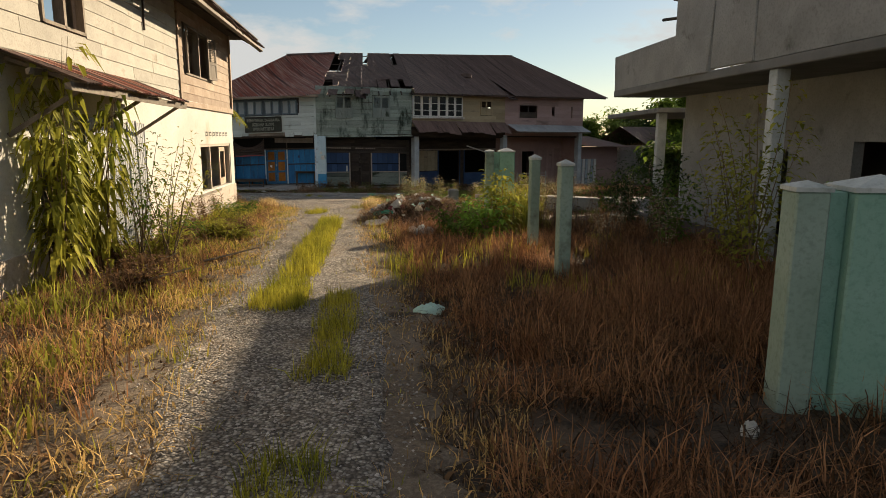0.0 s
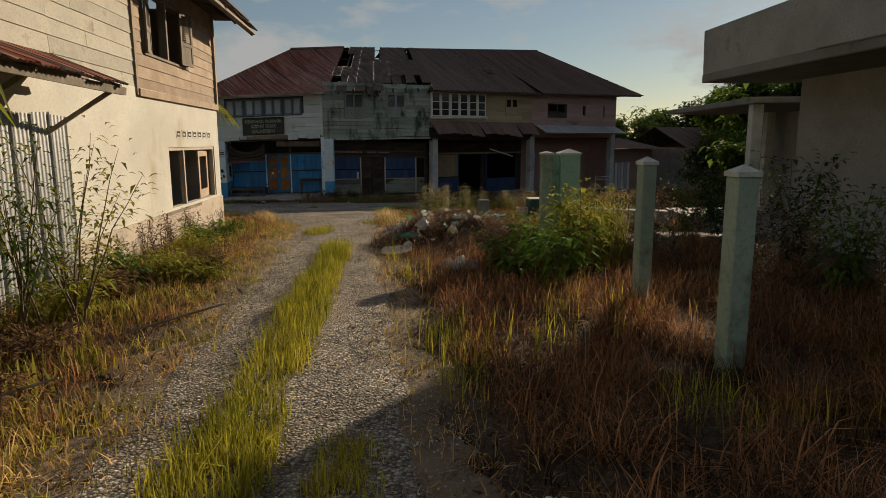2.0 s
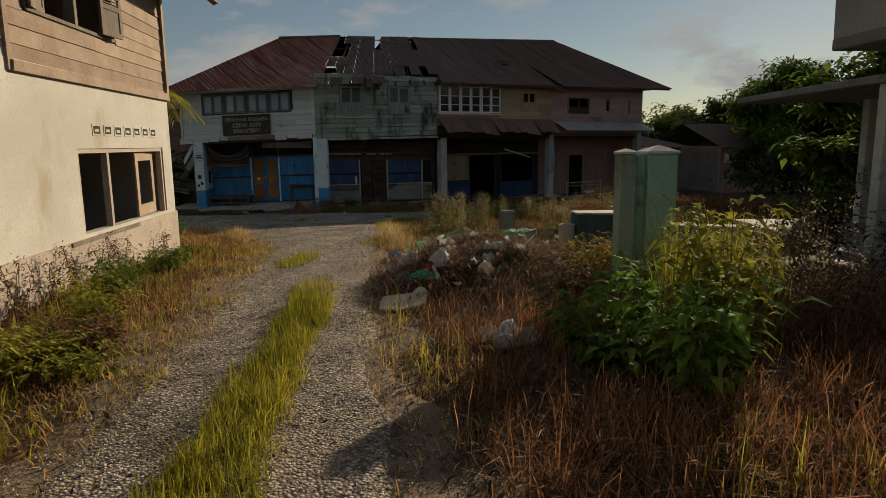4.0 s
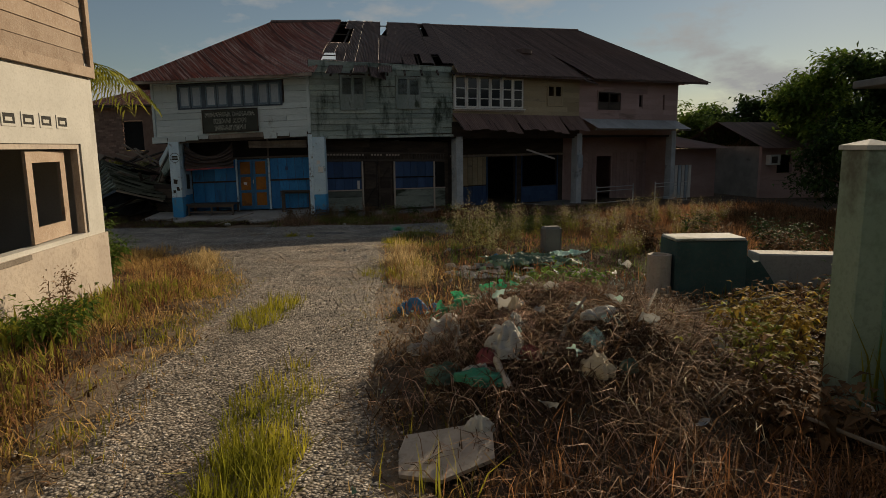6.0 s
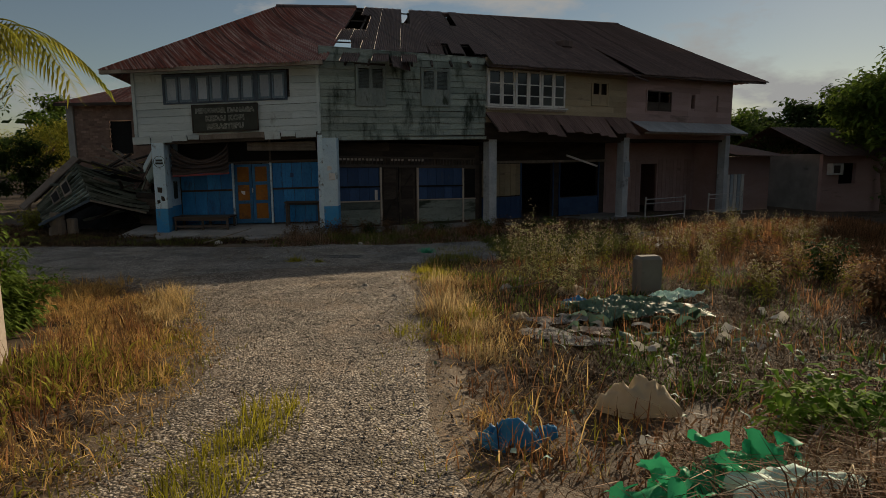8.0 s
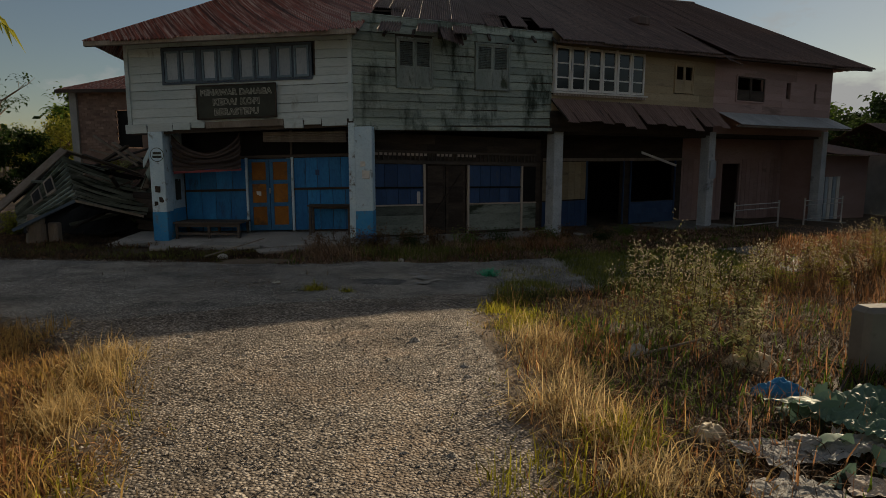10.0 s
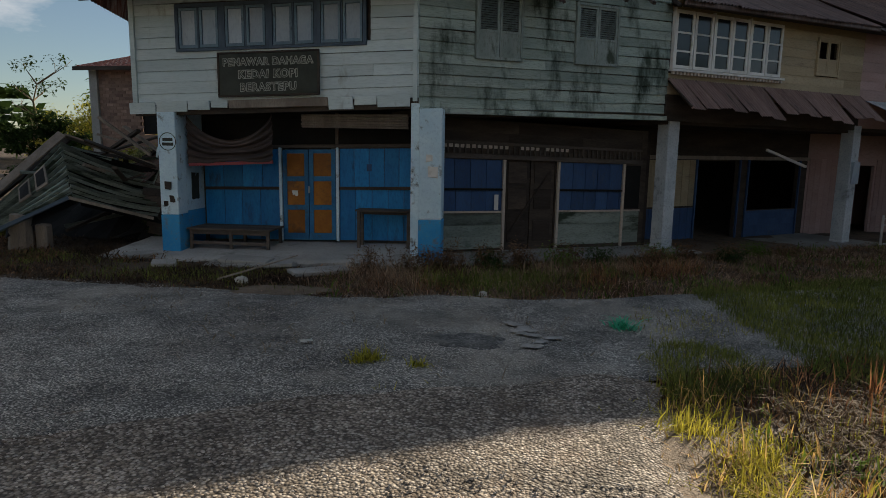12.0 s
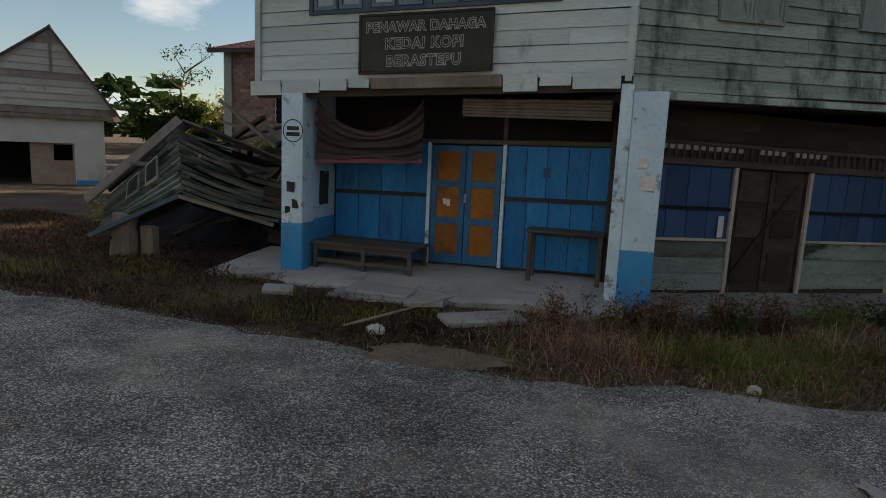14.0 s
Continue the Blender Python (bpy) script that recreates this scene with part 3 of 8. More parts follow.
# -- end unit, white boards, coffee shop --
shop1 = thing("shophouse", F1, "two-storey end shophouse with pale weatherboards and blue shopfront", "house", "row of shophouses")
WIN1 = (0.87, 4.46, 2.5, 3.2)
part("upper_wall", wall_with_holes(0, L1, 1.6, 3.75, 0.02, 0.1, [WIN1], K1), "dark_wood", shop1)
boards(shop1, "board", -0.03, L1, 1.62, 3.7, 0.2, 0.018, "board_white", K1, [(0.82, 4.51, 2.555, 3.405)], 3, thick=0.018, open_joint=0.006)
part("corner_board", B(-0.06, 0.03, -0.05, 0.02, 1.6, 3.7, K1), "board_white", shop1)
part("corner_board", B(L1 - 0.1, L1 - 0.02, -0.05, 0.02, 1.55, 3.7, K1), "board_white", shop1)
part("side_wall", B(-0.02, 0.08, 0.1, 8.5, 1.6, 3.7, K1), "board_white", shop1)
part("lower_side_wall", B(-0.05, 0.1, 1.1, 8.5, -1.3, 1.6, K1), "plaster", shop1)
part("side_panel", B(0.62, 0.74, 0.3, 1.02, -0.42, 1.5, K1), "post_white", shop1)
part("side_panel_base", B(0.615, 0.745, 0.3, 1.02, -1.25, -0.42, K1), "blue_light", shop1)
part("torn_poster", B(0.741, 0.745, 0.5, 0.8, -0.2, 0.32, K1, 0, 0.02, random.Random(2)), "sign_dark", shop1)
part("back_wall", B(-0.02, L1, 8.5, 8.6, -1.3, 3.7, K1), "board_white", shop1)
for i in range(4):
    a = 0.87 + i * 0.9
    b = a + 0.84
    bm = bmesh.new()
    for q in ((a - 0.03, b + 0.03, 3.34, 3.4), (a - 0.03, b + 0.03, 2.56, 2.61), (a - 0.03, a + 0.03, 2.61, 3.34), (b - 0.03, b + 0.03, 2.61, 3.34), ((a + b) / 2 - 0.015, (a + b) / 2 + 0.015, 2.61, 3.34)):
        box(bm, q[0], q[1], -0.05, 0.06, q[2], q[3], K1)
    win = part("window", bm, "blue_frame", shop1)
    for i_, (c, d) in enumerate(((a + 0.04, (a + b) / 2 - 0.025), ((a + b) / 2 + 0.025, b - 0.04))):
        bm = bmesh.new()
        for q in ((c, d, 3.285, 3.33), (c, d, 2.62, 2.675), (c, c + 0.045, 2.675, 3.285), (d - 0.045, d, 2.675, 3.285)):
            box(bm, q[0], q[1], -0.035 - 0.012 * (i_ + i % 2), 0.01, q[2], q[3], K1)
        part("sash", bm, "blue_sash", win, "faded blue-grey window sash")
        part("shutter_panel", B(c + 0.047, d - 0.047, -0.012, 0.008, 2.677, 3.283, K1), "pane_grey", win)
# broken fascia strip
rnd = random.Random(8)
u = -0.12
for i, wd in enumerate((0.55, 0.62, 0.45, 0.35, 1.9, 0.48, 0.42, 0.62)):
    drop = (0.04, 0.02, 0.0, -0.03, 0.0, 0.06, 0.0, 0.05)[i]
    bm = B(u, u + wd - 0.03, -0.075 - 0.01 * (i % 3), -0.055, 1.5 - drop, 1.66, K1, 0, 0.012, rnd)
    part("fascia_board", bm, "board_white" if i != 4 else "wood", shop1)
    u += wd
part("floor_joist", B(-0.05, L1, 0.0, 0.12, 1.42, 1.6, K1), "dark_wood", shop1)
part("upper_floor", B(0, L1, 0.12, 8.5, 1.5, 1.6, K1), "dark_wood", shop1)
# shopfront under the upper floor
W1 = 1.0
KD = K1 * 0.6
part("shop_wall", wall_with_holes(0.74, L1 - 0.15, -1.1, 1.5, W1 + 0.02, W1 + 0.12, [(2.46, 3.56, -1.1, 0.8)], KD), "dark_wood", shop1)
# boards coloured near-black for the shade under the upper floor
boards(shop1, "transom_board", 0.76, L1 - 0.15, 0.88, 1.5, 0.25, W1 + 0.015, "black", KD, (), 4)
for u0, u1, n in ((0.78, 2.38, 4), (3.64, L1 - 0.17, 5)):
    for z0, z1, sd in ((0.03, 0.79, 5), (-1.06, -0.03, 6)):
        boards(shop1, "panel_board", u0, u1, z0, z1, (u1 - u0) / n, W1 + 0.012, "blue", KD, (), sd + int(u0) * 3, vertical=True)
    part("rail", B(u0, u1, W1 - 0.045, W1, -0.03, 0.03, KD), "dark_wood", shop1)
for a in (2.39, 3.58):
    part("mullion", B(a, a + 0.055, W1 - 0.06, W1, -1.08, 0.82, KD), "post_white", shop1)
part("head_rail", B(0.76, L1 - 0.17, W1 - 0.06, W1, 0.81, 0.87, KD), "bench_wood", shop1)
part("transom_post", B(3.57, 3.63, W1 - 0.05, W1, 0.88, 1.5, KD), "bench_wood", shop1)
for a, b in ((2.46, 3.0), (3.015, 3.56)):
    bm = bmesh.new()
    box(bm, a, a + 0.085, W1 - 0.03, W1 + 0.02, -1.06, 0.78, KD)
    box(bm, b - 0.085, b, W1 - 0.03, W1 + 0.02, -1.06, 0.78, KD)
    for z0, z1 in ((-1.06, -0.92), (-0.44, -0.34), (0.14, 0.24), (0.7, 0.78)):
        box(bm, a + 0.085, b - 0.085, W1 - 0.03, W1 + 0.02, z0, z1, KD)
    door = part("door", bm, "blue_door", shop1, "blue framed door leaf with orange panels")
    for z0, z1 in ((-0.92, -0.44), (-0.34, 0.14), (0.24, 0.7)):
        part("door_panel", B(a + 0.085, b - 0.085, W1 - 0.01, W1 + 0.01, z0, z1, KD), "orange", door)
part("door_handle", B(3.0, 3.03, W1 - 0.06, W1 - 0.03, -0.1, 0.04, KD, 0.006), "steel", shop1)
part("door_notice", B(2.66, 2.76, W1 - 0.016, W1 - 0.011, -0.16, -0.05, KD, 0, 0.02, random.Random(6)), "white_frame", shop1)
part("wall_notice", B(4.2, 4.3, W1 - 0.012, W1 - 0.006, 0.34, 0.48, KD), "blue_dull", shop1)


def ragged_slab(parent, u0, u1, w0, w1, z, k, material, seed, name="floor_slab", rise=0.0):
    """A worn slab with a broken front edge."""
    nu, nw = 70, 14
    vs, fs = [], []
    for j in range(nw + 1):
        for i in range(nu + 1):
            x = u0 + (u1 - u0) * i / nu
            front = w0 + 0.22 * noise.noise((x * 1.3, seed, 1)) + 0.09 * noise.noise((x * 5, seed, 2))
            y = front + (w1 - front) * j / nw
            vs.append((x, y, z + k * x + rise * y + 0.012 * noise.noise((x * 2, y * 2, seed)) - (0.03 if j == 0 else 0)))
    b = len(vs)
    for i in range(nu + 1):
        vs.append((vs[i][0], vs[i][1] + 0.03 * noise.noise((i * 0.5, 1, seed)), vs[i][2] - 0.4))
    for j in range(nw):
        for i in range(nu):
            a = j * (nu + 1) + i
            fs.append((a, a + 1, a + nu + 2, a + nu + 1))
    fs += [(b + i, b + i + 1, i + 1, i) for i in range(nu)]
    for col in (0, nu):
        q = [col + j * (nu + 1) for j in range(nw + 1)]
        n0 = len(vs)
        vs += [(vs[t][0], vs[t][1], vs[t][2] - 0.4) for t in q]
        fs += [(q[j], q[j + 1], n0 + j + 1, n0 + j) for j in range(nw)]
    return part(name, mesh_of(name, vs, fs, material), None, parent)


ragged_slab(shop1, -0.6, L1 + 0.15, -0.6, 1.2, -1.15, 0.012, "concrete", 3, rise=0.07)
ragged_slab(shop1, 1.7, 3.3, -1.1, -0.5, -1.17, 0.012, "concrete", 7, "step_slab", rise=0.05)
p1 = post_two_tone(shop1, 0.41, -0.08, -1.2, 1.5, 0.75, "post_white", "blue_light", 0.36, 0.02)
p2 = post_two_tone(shop1, 5.42, -0.08, -1.35, 1.5, 0.84, "post_white", "blue_light", 0.42, 0.02)
part("pilaster", B(5.26, 5.414, -0.02, 0.3, -1.3, 1.6, 0.02), "post_white", shop1)
for (u, z, s) in ((5.56, 0.66, 0.1), (5.6, 0.38, 0.16), (0.52, 0.05, 0.13), (0.6, -0.2, 0.1), (0.47, -0.28, 0.09)):
    bm = B(u, u + s, -0.093, -0.089, z, z + s * 1.2, 0, 0, 0.02, rnd)
    part("torn_paper", bm, "white_frame" if u > 5 else "dark_wood", p2 if u > 5 else p1)


def words(parent, text, u, w, z, size, material, k=0.0, squeeze=1.0, name="letter"):
    cu = bpy.data.curves.new(name, "FONT")
    cu.body, cu.size, cu.align_x, cu.fill_mode, cu.bevel_depth, cu.bevel_resolution, cu.resolution_u = text, size, "CENTER", "NONE", 0.0068, 0, 3
    cu.offset = 0.006
    cu.space_character = 1.12
    ob = new(name, cu)
    dg = bpy.context.evaluated_depsgraph_get()
    me = bpy.data.meshes.new_from_object(ob.evaluated_get(dg))
    bpy.data.objects.remove(ob)
    me.transform(Matrix.Translation((u, w, z)) @ Matrix.Rotation(radians(90), 4, "X") @ Matrix.Diagonal((squeeze, 1, 1, 1)))
    src = bmesh.new()
    src.from_mesh(me)
    left = set(src.verts)
    while left:
        todo, got = [left.pop()], []
        while todo:
            v = todo.pop()
            got.append(v)
            for e in v.link_edges:
                o = e.other_vert(v)
                if o in left:
                    left.discard(o)
                    todo.append(o)
        ids = {v: n for n, v in enumerate(got)}
        fs = {f for v in got for f in v.link_faces}
        part(name, mesh_of(name, [(v.co.x, v.co.y, v.co.z + k * v.co.x) for v in got], [[ids[v] for v in f.verts] for f in fs], material), None, parent)
    src.free()


sign = thing("shop_sign", F1, "weathered dark green shop sign with pale hand-painted capitals", "sign")
part("board", B(1.69, 3.55, -0.1, -0.06, 1.74, 2.48, K1, 0.008), "sign_dark", sign)
for bb in ((1.66, 3.58, 2.48, 2.51), (1.66, 3.58, 1.71, 1.74), (1.66, 1.69, 1.74, 2.48), (3.55, 3.58, 1.74, 2.48)):
    part("sign_frame", B(bb[0], bb[1], -0.11, -0.05, bb[2], bb[3], K1), "dark_wood", sign)
words(sign, "PENAWAR DAHAGA", 2.62, -0.105, 2.27, 0.18, "letter", K1, 0.94)
words(sign, "KEDAI KOPI", 2.62, -0.105, 2.04, 0.2, "letter", K1, 0.96)
words(sign, "BERASTEPU", 2.62, -0.105, 1.81, 0.2, "letter", K1, 0.96)
disc = thing("painted_emblem", F1, "round dark outline emblem painted on the pale post", "sign")
bm = bmesh.new()
for i in range(32):
    a0, a1 = 6.28318 * i / 32, 6.28318 * (i + 1) / 32
    vs = [bm.verts.new((0.61 + r * math.cos(a), -0.084, 0.95 + r * math.sin(a))) for r, a in ((0.17, a0), (0.17, a1), (0.155, a1), (0.155, a0))]
    bm.faces.new(vs)
part("ring", bm, "sign_dark", disc)
for z, wd in ((0.985, 0.2), (0.9, 0.22)):
    part("bar", B(0.61 - wd / 2, 0.61 + wd / 2, -0.087, -0.082, z - 0.028, z + 0.03), "sign_dark", disc)

# tarpaulin, rolled blind
def cloth(name, label, m, u0, u1, zt, zb, w, material, sag, folds, seed, trim=None):
    rnd = random.Random(seed)
    nx, nz = 44, 80
    vs, fs = [], []
    for j in range(nz + 1):
        r = j / nz
        for i in range(nx + 1):
            s = i / nx
            top = zt - sag * (4 * s * (1 - s)) ** 0.8
            low = zb + 0.09 * s - 0.02 * math.sin(9 * s)
            z = top + (low - top) * r
            y = w + folds * math.sin(r * 38 + 4 * noise.noise((s * 2, r * 2, seed))) * (0.5 + 0.5 * noise.noise((s * 3, r * 5, seed))) + 0.06 * noise.noise((s * 3, r * 6, seed + 2)) + 0.1 * r * (1 - r)
            vs.append((u0 + (u1 - u0) * s, y, z + K1 * u0))
    for j in range(nz):
        for i in range(nx):
            a = j * (nx + 1) + i
            fs.append((a, a + 1, a + nx + 2, a + nx + 1))
    t = thing(name, m, label, "tarpaulin")
    part("sheet", mesh_of("sheet", vs, fs, material, True), None, t)
    return t


tp = cloth("tarpaulin", "sagging brown tarpaulin hung below the upper floor", F1, 0.84, 2.55, 1.47, 0.5, 0.2, "tarp_brown", 0.5, 0.035, 5)
part("hem", B(0.86, 2.55, 0.2, 0.24, 0.44, 0.5, 0.05), "bag_pink", tp)
bl = thing("rolled_blind", F1, "rolled-up brown slatted blind under the upper floor", "blind")
bm = bmesh.new()
for i in range(6):
    tube(bm, (3.1, 0.3 + 0.03 * (i % 2), 1.48 - 0.04 * i), (5.15, 0.3 + 0.03 * (i % 2), 1.5 - 0.045 * i), 0.024)
part("slats", bm, "wood", bl)


def bench_at(m, wdt, dep, h, label, shelf=True, name="bench"):
    t = thing(name, m, label, "bench" if name == "bench" else "table")
    n = 4
    for i in range(n):
        part("seat_board" if name == "bench" else "top_board", B(0, wdt, dep * i / n, dep * (i + 1) / n - 0.012, h - 0.035, h, 0, 0.004), "bench_wood", t)
    for x in (0.04, wdt / 2, wdt - 0.1) if shelf else (0.03, wdt - 0.08):
        for y in (0.03, dep - 0.09):
            part("leg", B(x, x + 0.06, y, y + 0.06, 0, h - 0.035, 0, 0.004), "bench_wood", t)
    if shelf:
        part("stretcher", B(0.1, wdt - 0.1, 0.04, 0.08, 0.1, 0.16), "bench_wood", t)
        part("apron", B(0.1, wdt - 0.1, 0.035, 0.065, h - 0.12, h - 0.036), "bench_wood", t)
    else:
        part("apron", B(0.05, wdt - 0.05, dep - 0.08, dep - 0.05, h - 0.12, h - 0.036), "bench_wood", t)
    return t


bench_at(F1 @ pose(0.8, 0.12, -1.13), 1.7, 0.78, 0.42, "low weathered plank bench on the shop's concrete floor")
tb = bench_at(F1 @ pose(4.08, 0.5, -1.06), 1.1, 0.42, 0.76, "narrow dark table against the blue shopfront", False, "side_table")

# -- second unit, mossy boards --
shop2 = thing("shophouse", F2, "two-storey shophouse with mossy green-grey boards and dull blue panels", "house", "row of shophouses")
K2 = 0.022
U2 = 6.2
H2 = [(1.2, 2.15, 2.6, 3.72), (3.55, 4.6, 2.63, 3.74)]
part("upper_wall", wall_with_holes(0.02, U2, 1.66, 4.25, 0.02, 0.1, H2, K2), "dark_wood", shop2)
boards(shop2, "board", 0.0, U2, 1.64, 4.25, 0.2, 0.018, "board_moss", K2, [(a - 0.06, b + 0.06, c - 0.06, d + 0.06) for a, b, c, d in H2], 12, sag=0.022, thick=0.024, open_joint=0.011)
for h in H2:
    shutter_pair(shop2, h[0], h[1], h[2], h[3], 0.0, "shutter_moss", "shutter_moss", K2)
part("sill_beam", B(0, U2, -0.045, 0.1, 1.54, 1.635, K2 - 0.008), "board_moss", shop2)
part("window_lintel", B(2.2, 3.5, -0.08, 0.0, 3.86, 3.93, 0.06), "board_moss", shop2)
part("upper_floor", B(0, U2, 0.12, 6.8, 1.5, 1.6, K2), "dark_wood", shop2)
W2 = 0.74
W3 = 1.84
k2 = -0.022
part("shop_wall", wall_with_holes(0.3, U2 + 0.3, -1.45, 1.55, W2 + 0.02, W2 + 0.12, [(2.4, 3.76, -1.3, 0.8)], k2), "dark_wood", shop2)
for a, b in ((0.45, 2.34), (3.86, 5.72)):
    for z0, z1, sd in ((0.15, 0.74, 21), (-0.32, 0.1, 25)):
        boards(shop2, "panel_board", a, b, z0, z1, (b - a) / 5, W2 + 0.012, "blue_dull", k2, (), sd + int(a), vertical=True)
    boards(shop2, "kick_board", a, b, -1.12, -0.37, 0.25, W2 + 0.008, "ruin_board", k2, (), 29 + int(a))
    part("rail", B(a, b, W2 - 0.04, W2, 0.105, 0.145, k2), "black", shop2)
    part("stile", B(b, b + 0.06, W2 - 0.05, W2, -1.2, 0.75, k2), "plinth", shop2)
    part("sill_strip", B(a, b, W2 - 0.035, W2, -0.365, -0.325, k2), "plinth", shop2)
part("stile", B(3.78, 3.84, W2 - 0.05, W2, -1.2, 0.75, k2), "plinth", shop2)
part("transom_rail", B(0.4, 6.3, W2 - 0.05, W2, 0.755, 0.85, k2), "bench_wood", shop2)
for i in range(44):
    u = 0.46 + i * 0.134
    part("lattice_bar", B(u, u + 0.032, W2 - 0.03, W2, 0.86, 1.04, k2), "bench_wood", shop2)
    if 3 <= i < 15 or 17 <= i < 27 and i % 7:
        part("lattice_panel", B(u + 0.034, u + 0.132, W2 - 0.012, W2 - 0.002, 0.97, 1.036, k2, 0, 0.006, rnd), "plinth", shop2)
part("lattice_rail", B(0.4, 6.3, W2 - 0.04, W2, 1.045, 1.1, k2), "bench_wood", shop2)
boards(shop2, "transom_board", 0.4, 6.3, 1.11, 1.5, 0.19, W2 + 0.01, "dark_wood", k2, (), 41)
for a, b in ((2.42, 3.07), (3.1, 3.74)):
    d = part("door", B(a, b, W2 + 0.03, W2 + 0.07, -1.26, 0.8, k2), "dark_wood", shop2)
    for z in (-1.0, -0.3, 0.26):
        part("door_panel", B(a + 0.09, b - 0.09, W2 + 0.012, W2 + 0.03, z, z + 0.45, k2), "dark_wood", d)
boards(shop2, "kick_board", 5.8, 6.32, -1.12, -0.37, 0.25, W2 + 0.008, "ruin_board", k2, (), 35)
part("sill_strip", B(5.8, 6.32, W2 - 0.035, W2, -0.365, -0.325, k2), "plinth", shop2)
# black panel painted as the shade of an open gap; the wall runs on behind
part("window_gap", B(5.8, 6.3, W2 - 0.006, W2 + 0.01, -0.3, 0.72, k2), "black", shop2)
part("door_brace", tube(bmesh.new(), (2.5, W2 - 0.02, -0.9), (3.6, W2 + 0.0, 0.45), 0.025, 0.02, 4), "dark_wood", shop2)
part("notice", B(2.12, 2.22, W2 - 0.06, W2 - 0.054, -0.3, 0.02, k2), "white_frame", shop2)
part("return_wall", B(6.5, 6.6, W2 + 0.02, W3 + 0.12, -1.5, 1.5), "dark_wood", shop2)
part("front_wall_stub", B(6.6, 7.42, W3 + 0.02, W3 + 0.12, -1.6, 1.6), "dark_wood", shop2)
ragged_slab(shop2, 0.16, U2 + 1, -0.5, 0.9, -1.16, -0.03, "concrete_dark", 5)
post_two_tone(shop2, 6.44, 0.08, -1.42, 1.75, 0.3, "post_grey", "post_grey", 0.35)

# -- third unit, lattice windows over a rusty awning --
shop3 = thing("shophouse", F2, "two-storey shophouse with white lattice windows over a rusty awning", "house", "row of shophouses")
UA, UB = 6.2, 13.7
ww = (6.28, 10.05, 2.72, 3.9)
part("upper_wall", wall_with_holes(UA, UB, 1.9, 4.35, 0.04, 0.12, [ww, (11.6, 12.5, 2.9, 3.75)], 0.01), "dark_wood", shop3)
boards(shop3, "board", UA, UB, 1.95, 4.35, 0.22, 0.03, "board_yellow", 0.01, [(6.2, 10.12, 2.62, 4.0), (11.54, 12.56, 2.84, 3.81)], 51, sag=0.015)
shutter_pair(shop3, 11.6, 12.5, 2.92, 3.78, 0.02, "board_yellow", "board_yellow", 0.01, False)
for g in range(3):
    a = 6.28 + g * 1.27
    for h in range(2):
        c, d = a + h * 0.62, a + h * 0.62 + 0.6
        bm = bmesh.new()
        for q in ((c, c + 0.07, 2.72, 3.98), (d - 0.07, d, 2.72, 3.98), (c + 0.07, d - 0.07, 2.72, 2.79), (c + 0.07, d - 0.07, 3.91, 3.98)):
            box(bm, q[0], q[1], -0.06, 0.0, q[2], q[3], 0.01)
        for z in (3.1, 3.5):
            box(bm, c + 0.07, d - 0.07, -0.05, -0.01, z - 0.02, z + 0.02, 0.01)
        win = part("window", bm, "white_frame", shop3)
        part("pane", B(c + 0.07, d - 0.07, -0.03, -0.026, 2.79, 3.91, 0.01), "glass", win)
    part("mullion", B(a - 0.035, a, -0.07, 0.02, 2.68, 4.02, 0.01), "white_frame", shop3)
part("window_sill", B(6.2, 10.15, -0.12, 0.02, 2.65, 2.7, 0.01), "white_frame", shop3)
for i in range(34):
    part("sill_dentil", B(6.24 + i * 0.115, 6.3 + i * 0.115, -0.1, -0.03, 2.58, 2.645, 0.01), "plinth", shop3)
part("awning_bracket", tube(bmesh.new(), (6.2, -0.72, 1.9), (6.22, -0.02, 2.5), 0.03, 0.03, 4), "dark_wood", shop3)
for i in range(16):
    a = 6.15 + i * 0.47
    z0 = 1.86 - (0.12 if i in (5, 6, 11, 12) else 0) + 0.02 * (i % 3)
    corrugated(shop3, "awning_sheet", (a, -0.75, z0), (a + 0.47, -0.75, z0 + 0.02 * ((i * 7) % 3 - 1)), (a + 0.47, -0.02, 2.56), (a, -0.02, 2.56), "rust_dull", 5, 0.014, rows=2)
part("valance", B(6.15, 13.7, -0.04, 0.0, 1.62, 2.2), "dark_wood", shop3)
part("upper_floor", B(UA, UB, 0.12, 6.8, 1.55, 1.65), "dark_wood", shop3)
part("shop_wall", wall_with_holes(7.4, 14.6, -1.6, 1.6, W3 + 0.02, W3 + 0.12, [(9.55, 11.3, -1.6, 0.7), (11.75, 14.15, -0.75, 0.72)], 0), "dark_wood", shop3)
boards(shop3, "panel_board", 7.5, 9.5, -1.55, -0.6, 0.3, W3 + 0.012, "blue_dull", 0, (), 61, vertical=True)
boards(shop3, "panel_board", 7.5, 9.5, -0.55, 0.72, 0.3, W3 + 0.012, "board_yellow", 0, (), 62, vertical=True)
boards(shop3, "counter_board", 11.75, 14.15, -1.6, -0.78, 0.2, W3 + 0.012, "blue_dull", 0, (), 63)
for a in (9.5, 11.32, 11.7, 14.15):
    part("stile", B(a, a + 0.05, W3 - 0.05, W3, -1.6, 0.75), "blue_dull", shop3)
part("head_rail", B(7.4, 14.6, W3 - 0.06, W3 - 0.005, 0.74, 0.84), "wood", shop3)
part("fallen_batten", B(0, 1.9, 0, 0.06, 0, 0.07), "white_frame", shop3).matrix_local = pose(11.2, 0.9, 1.0, 0, 14, 0)
part("floor_slab", B(UA + 1, UB + 1, -0.6, 2.0, -2.2, -1.56, 0, 0.03), "concrete_dark", shop3)
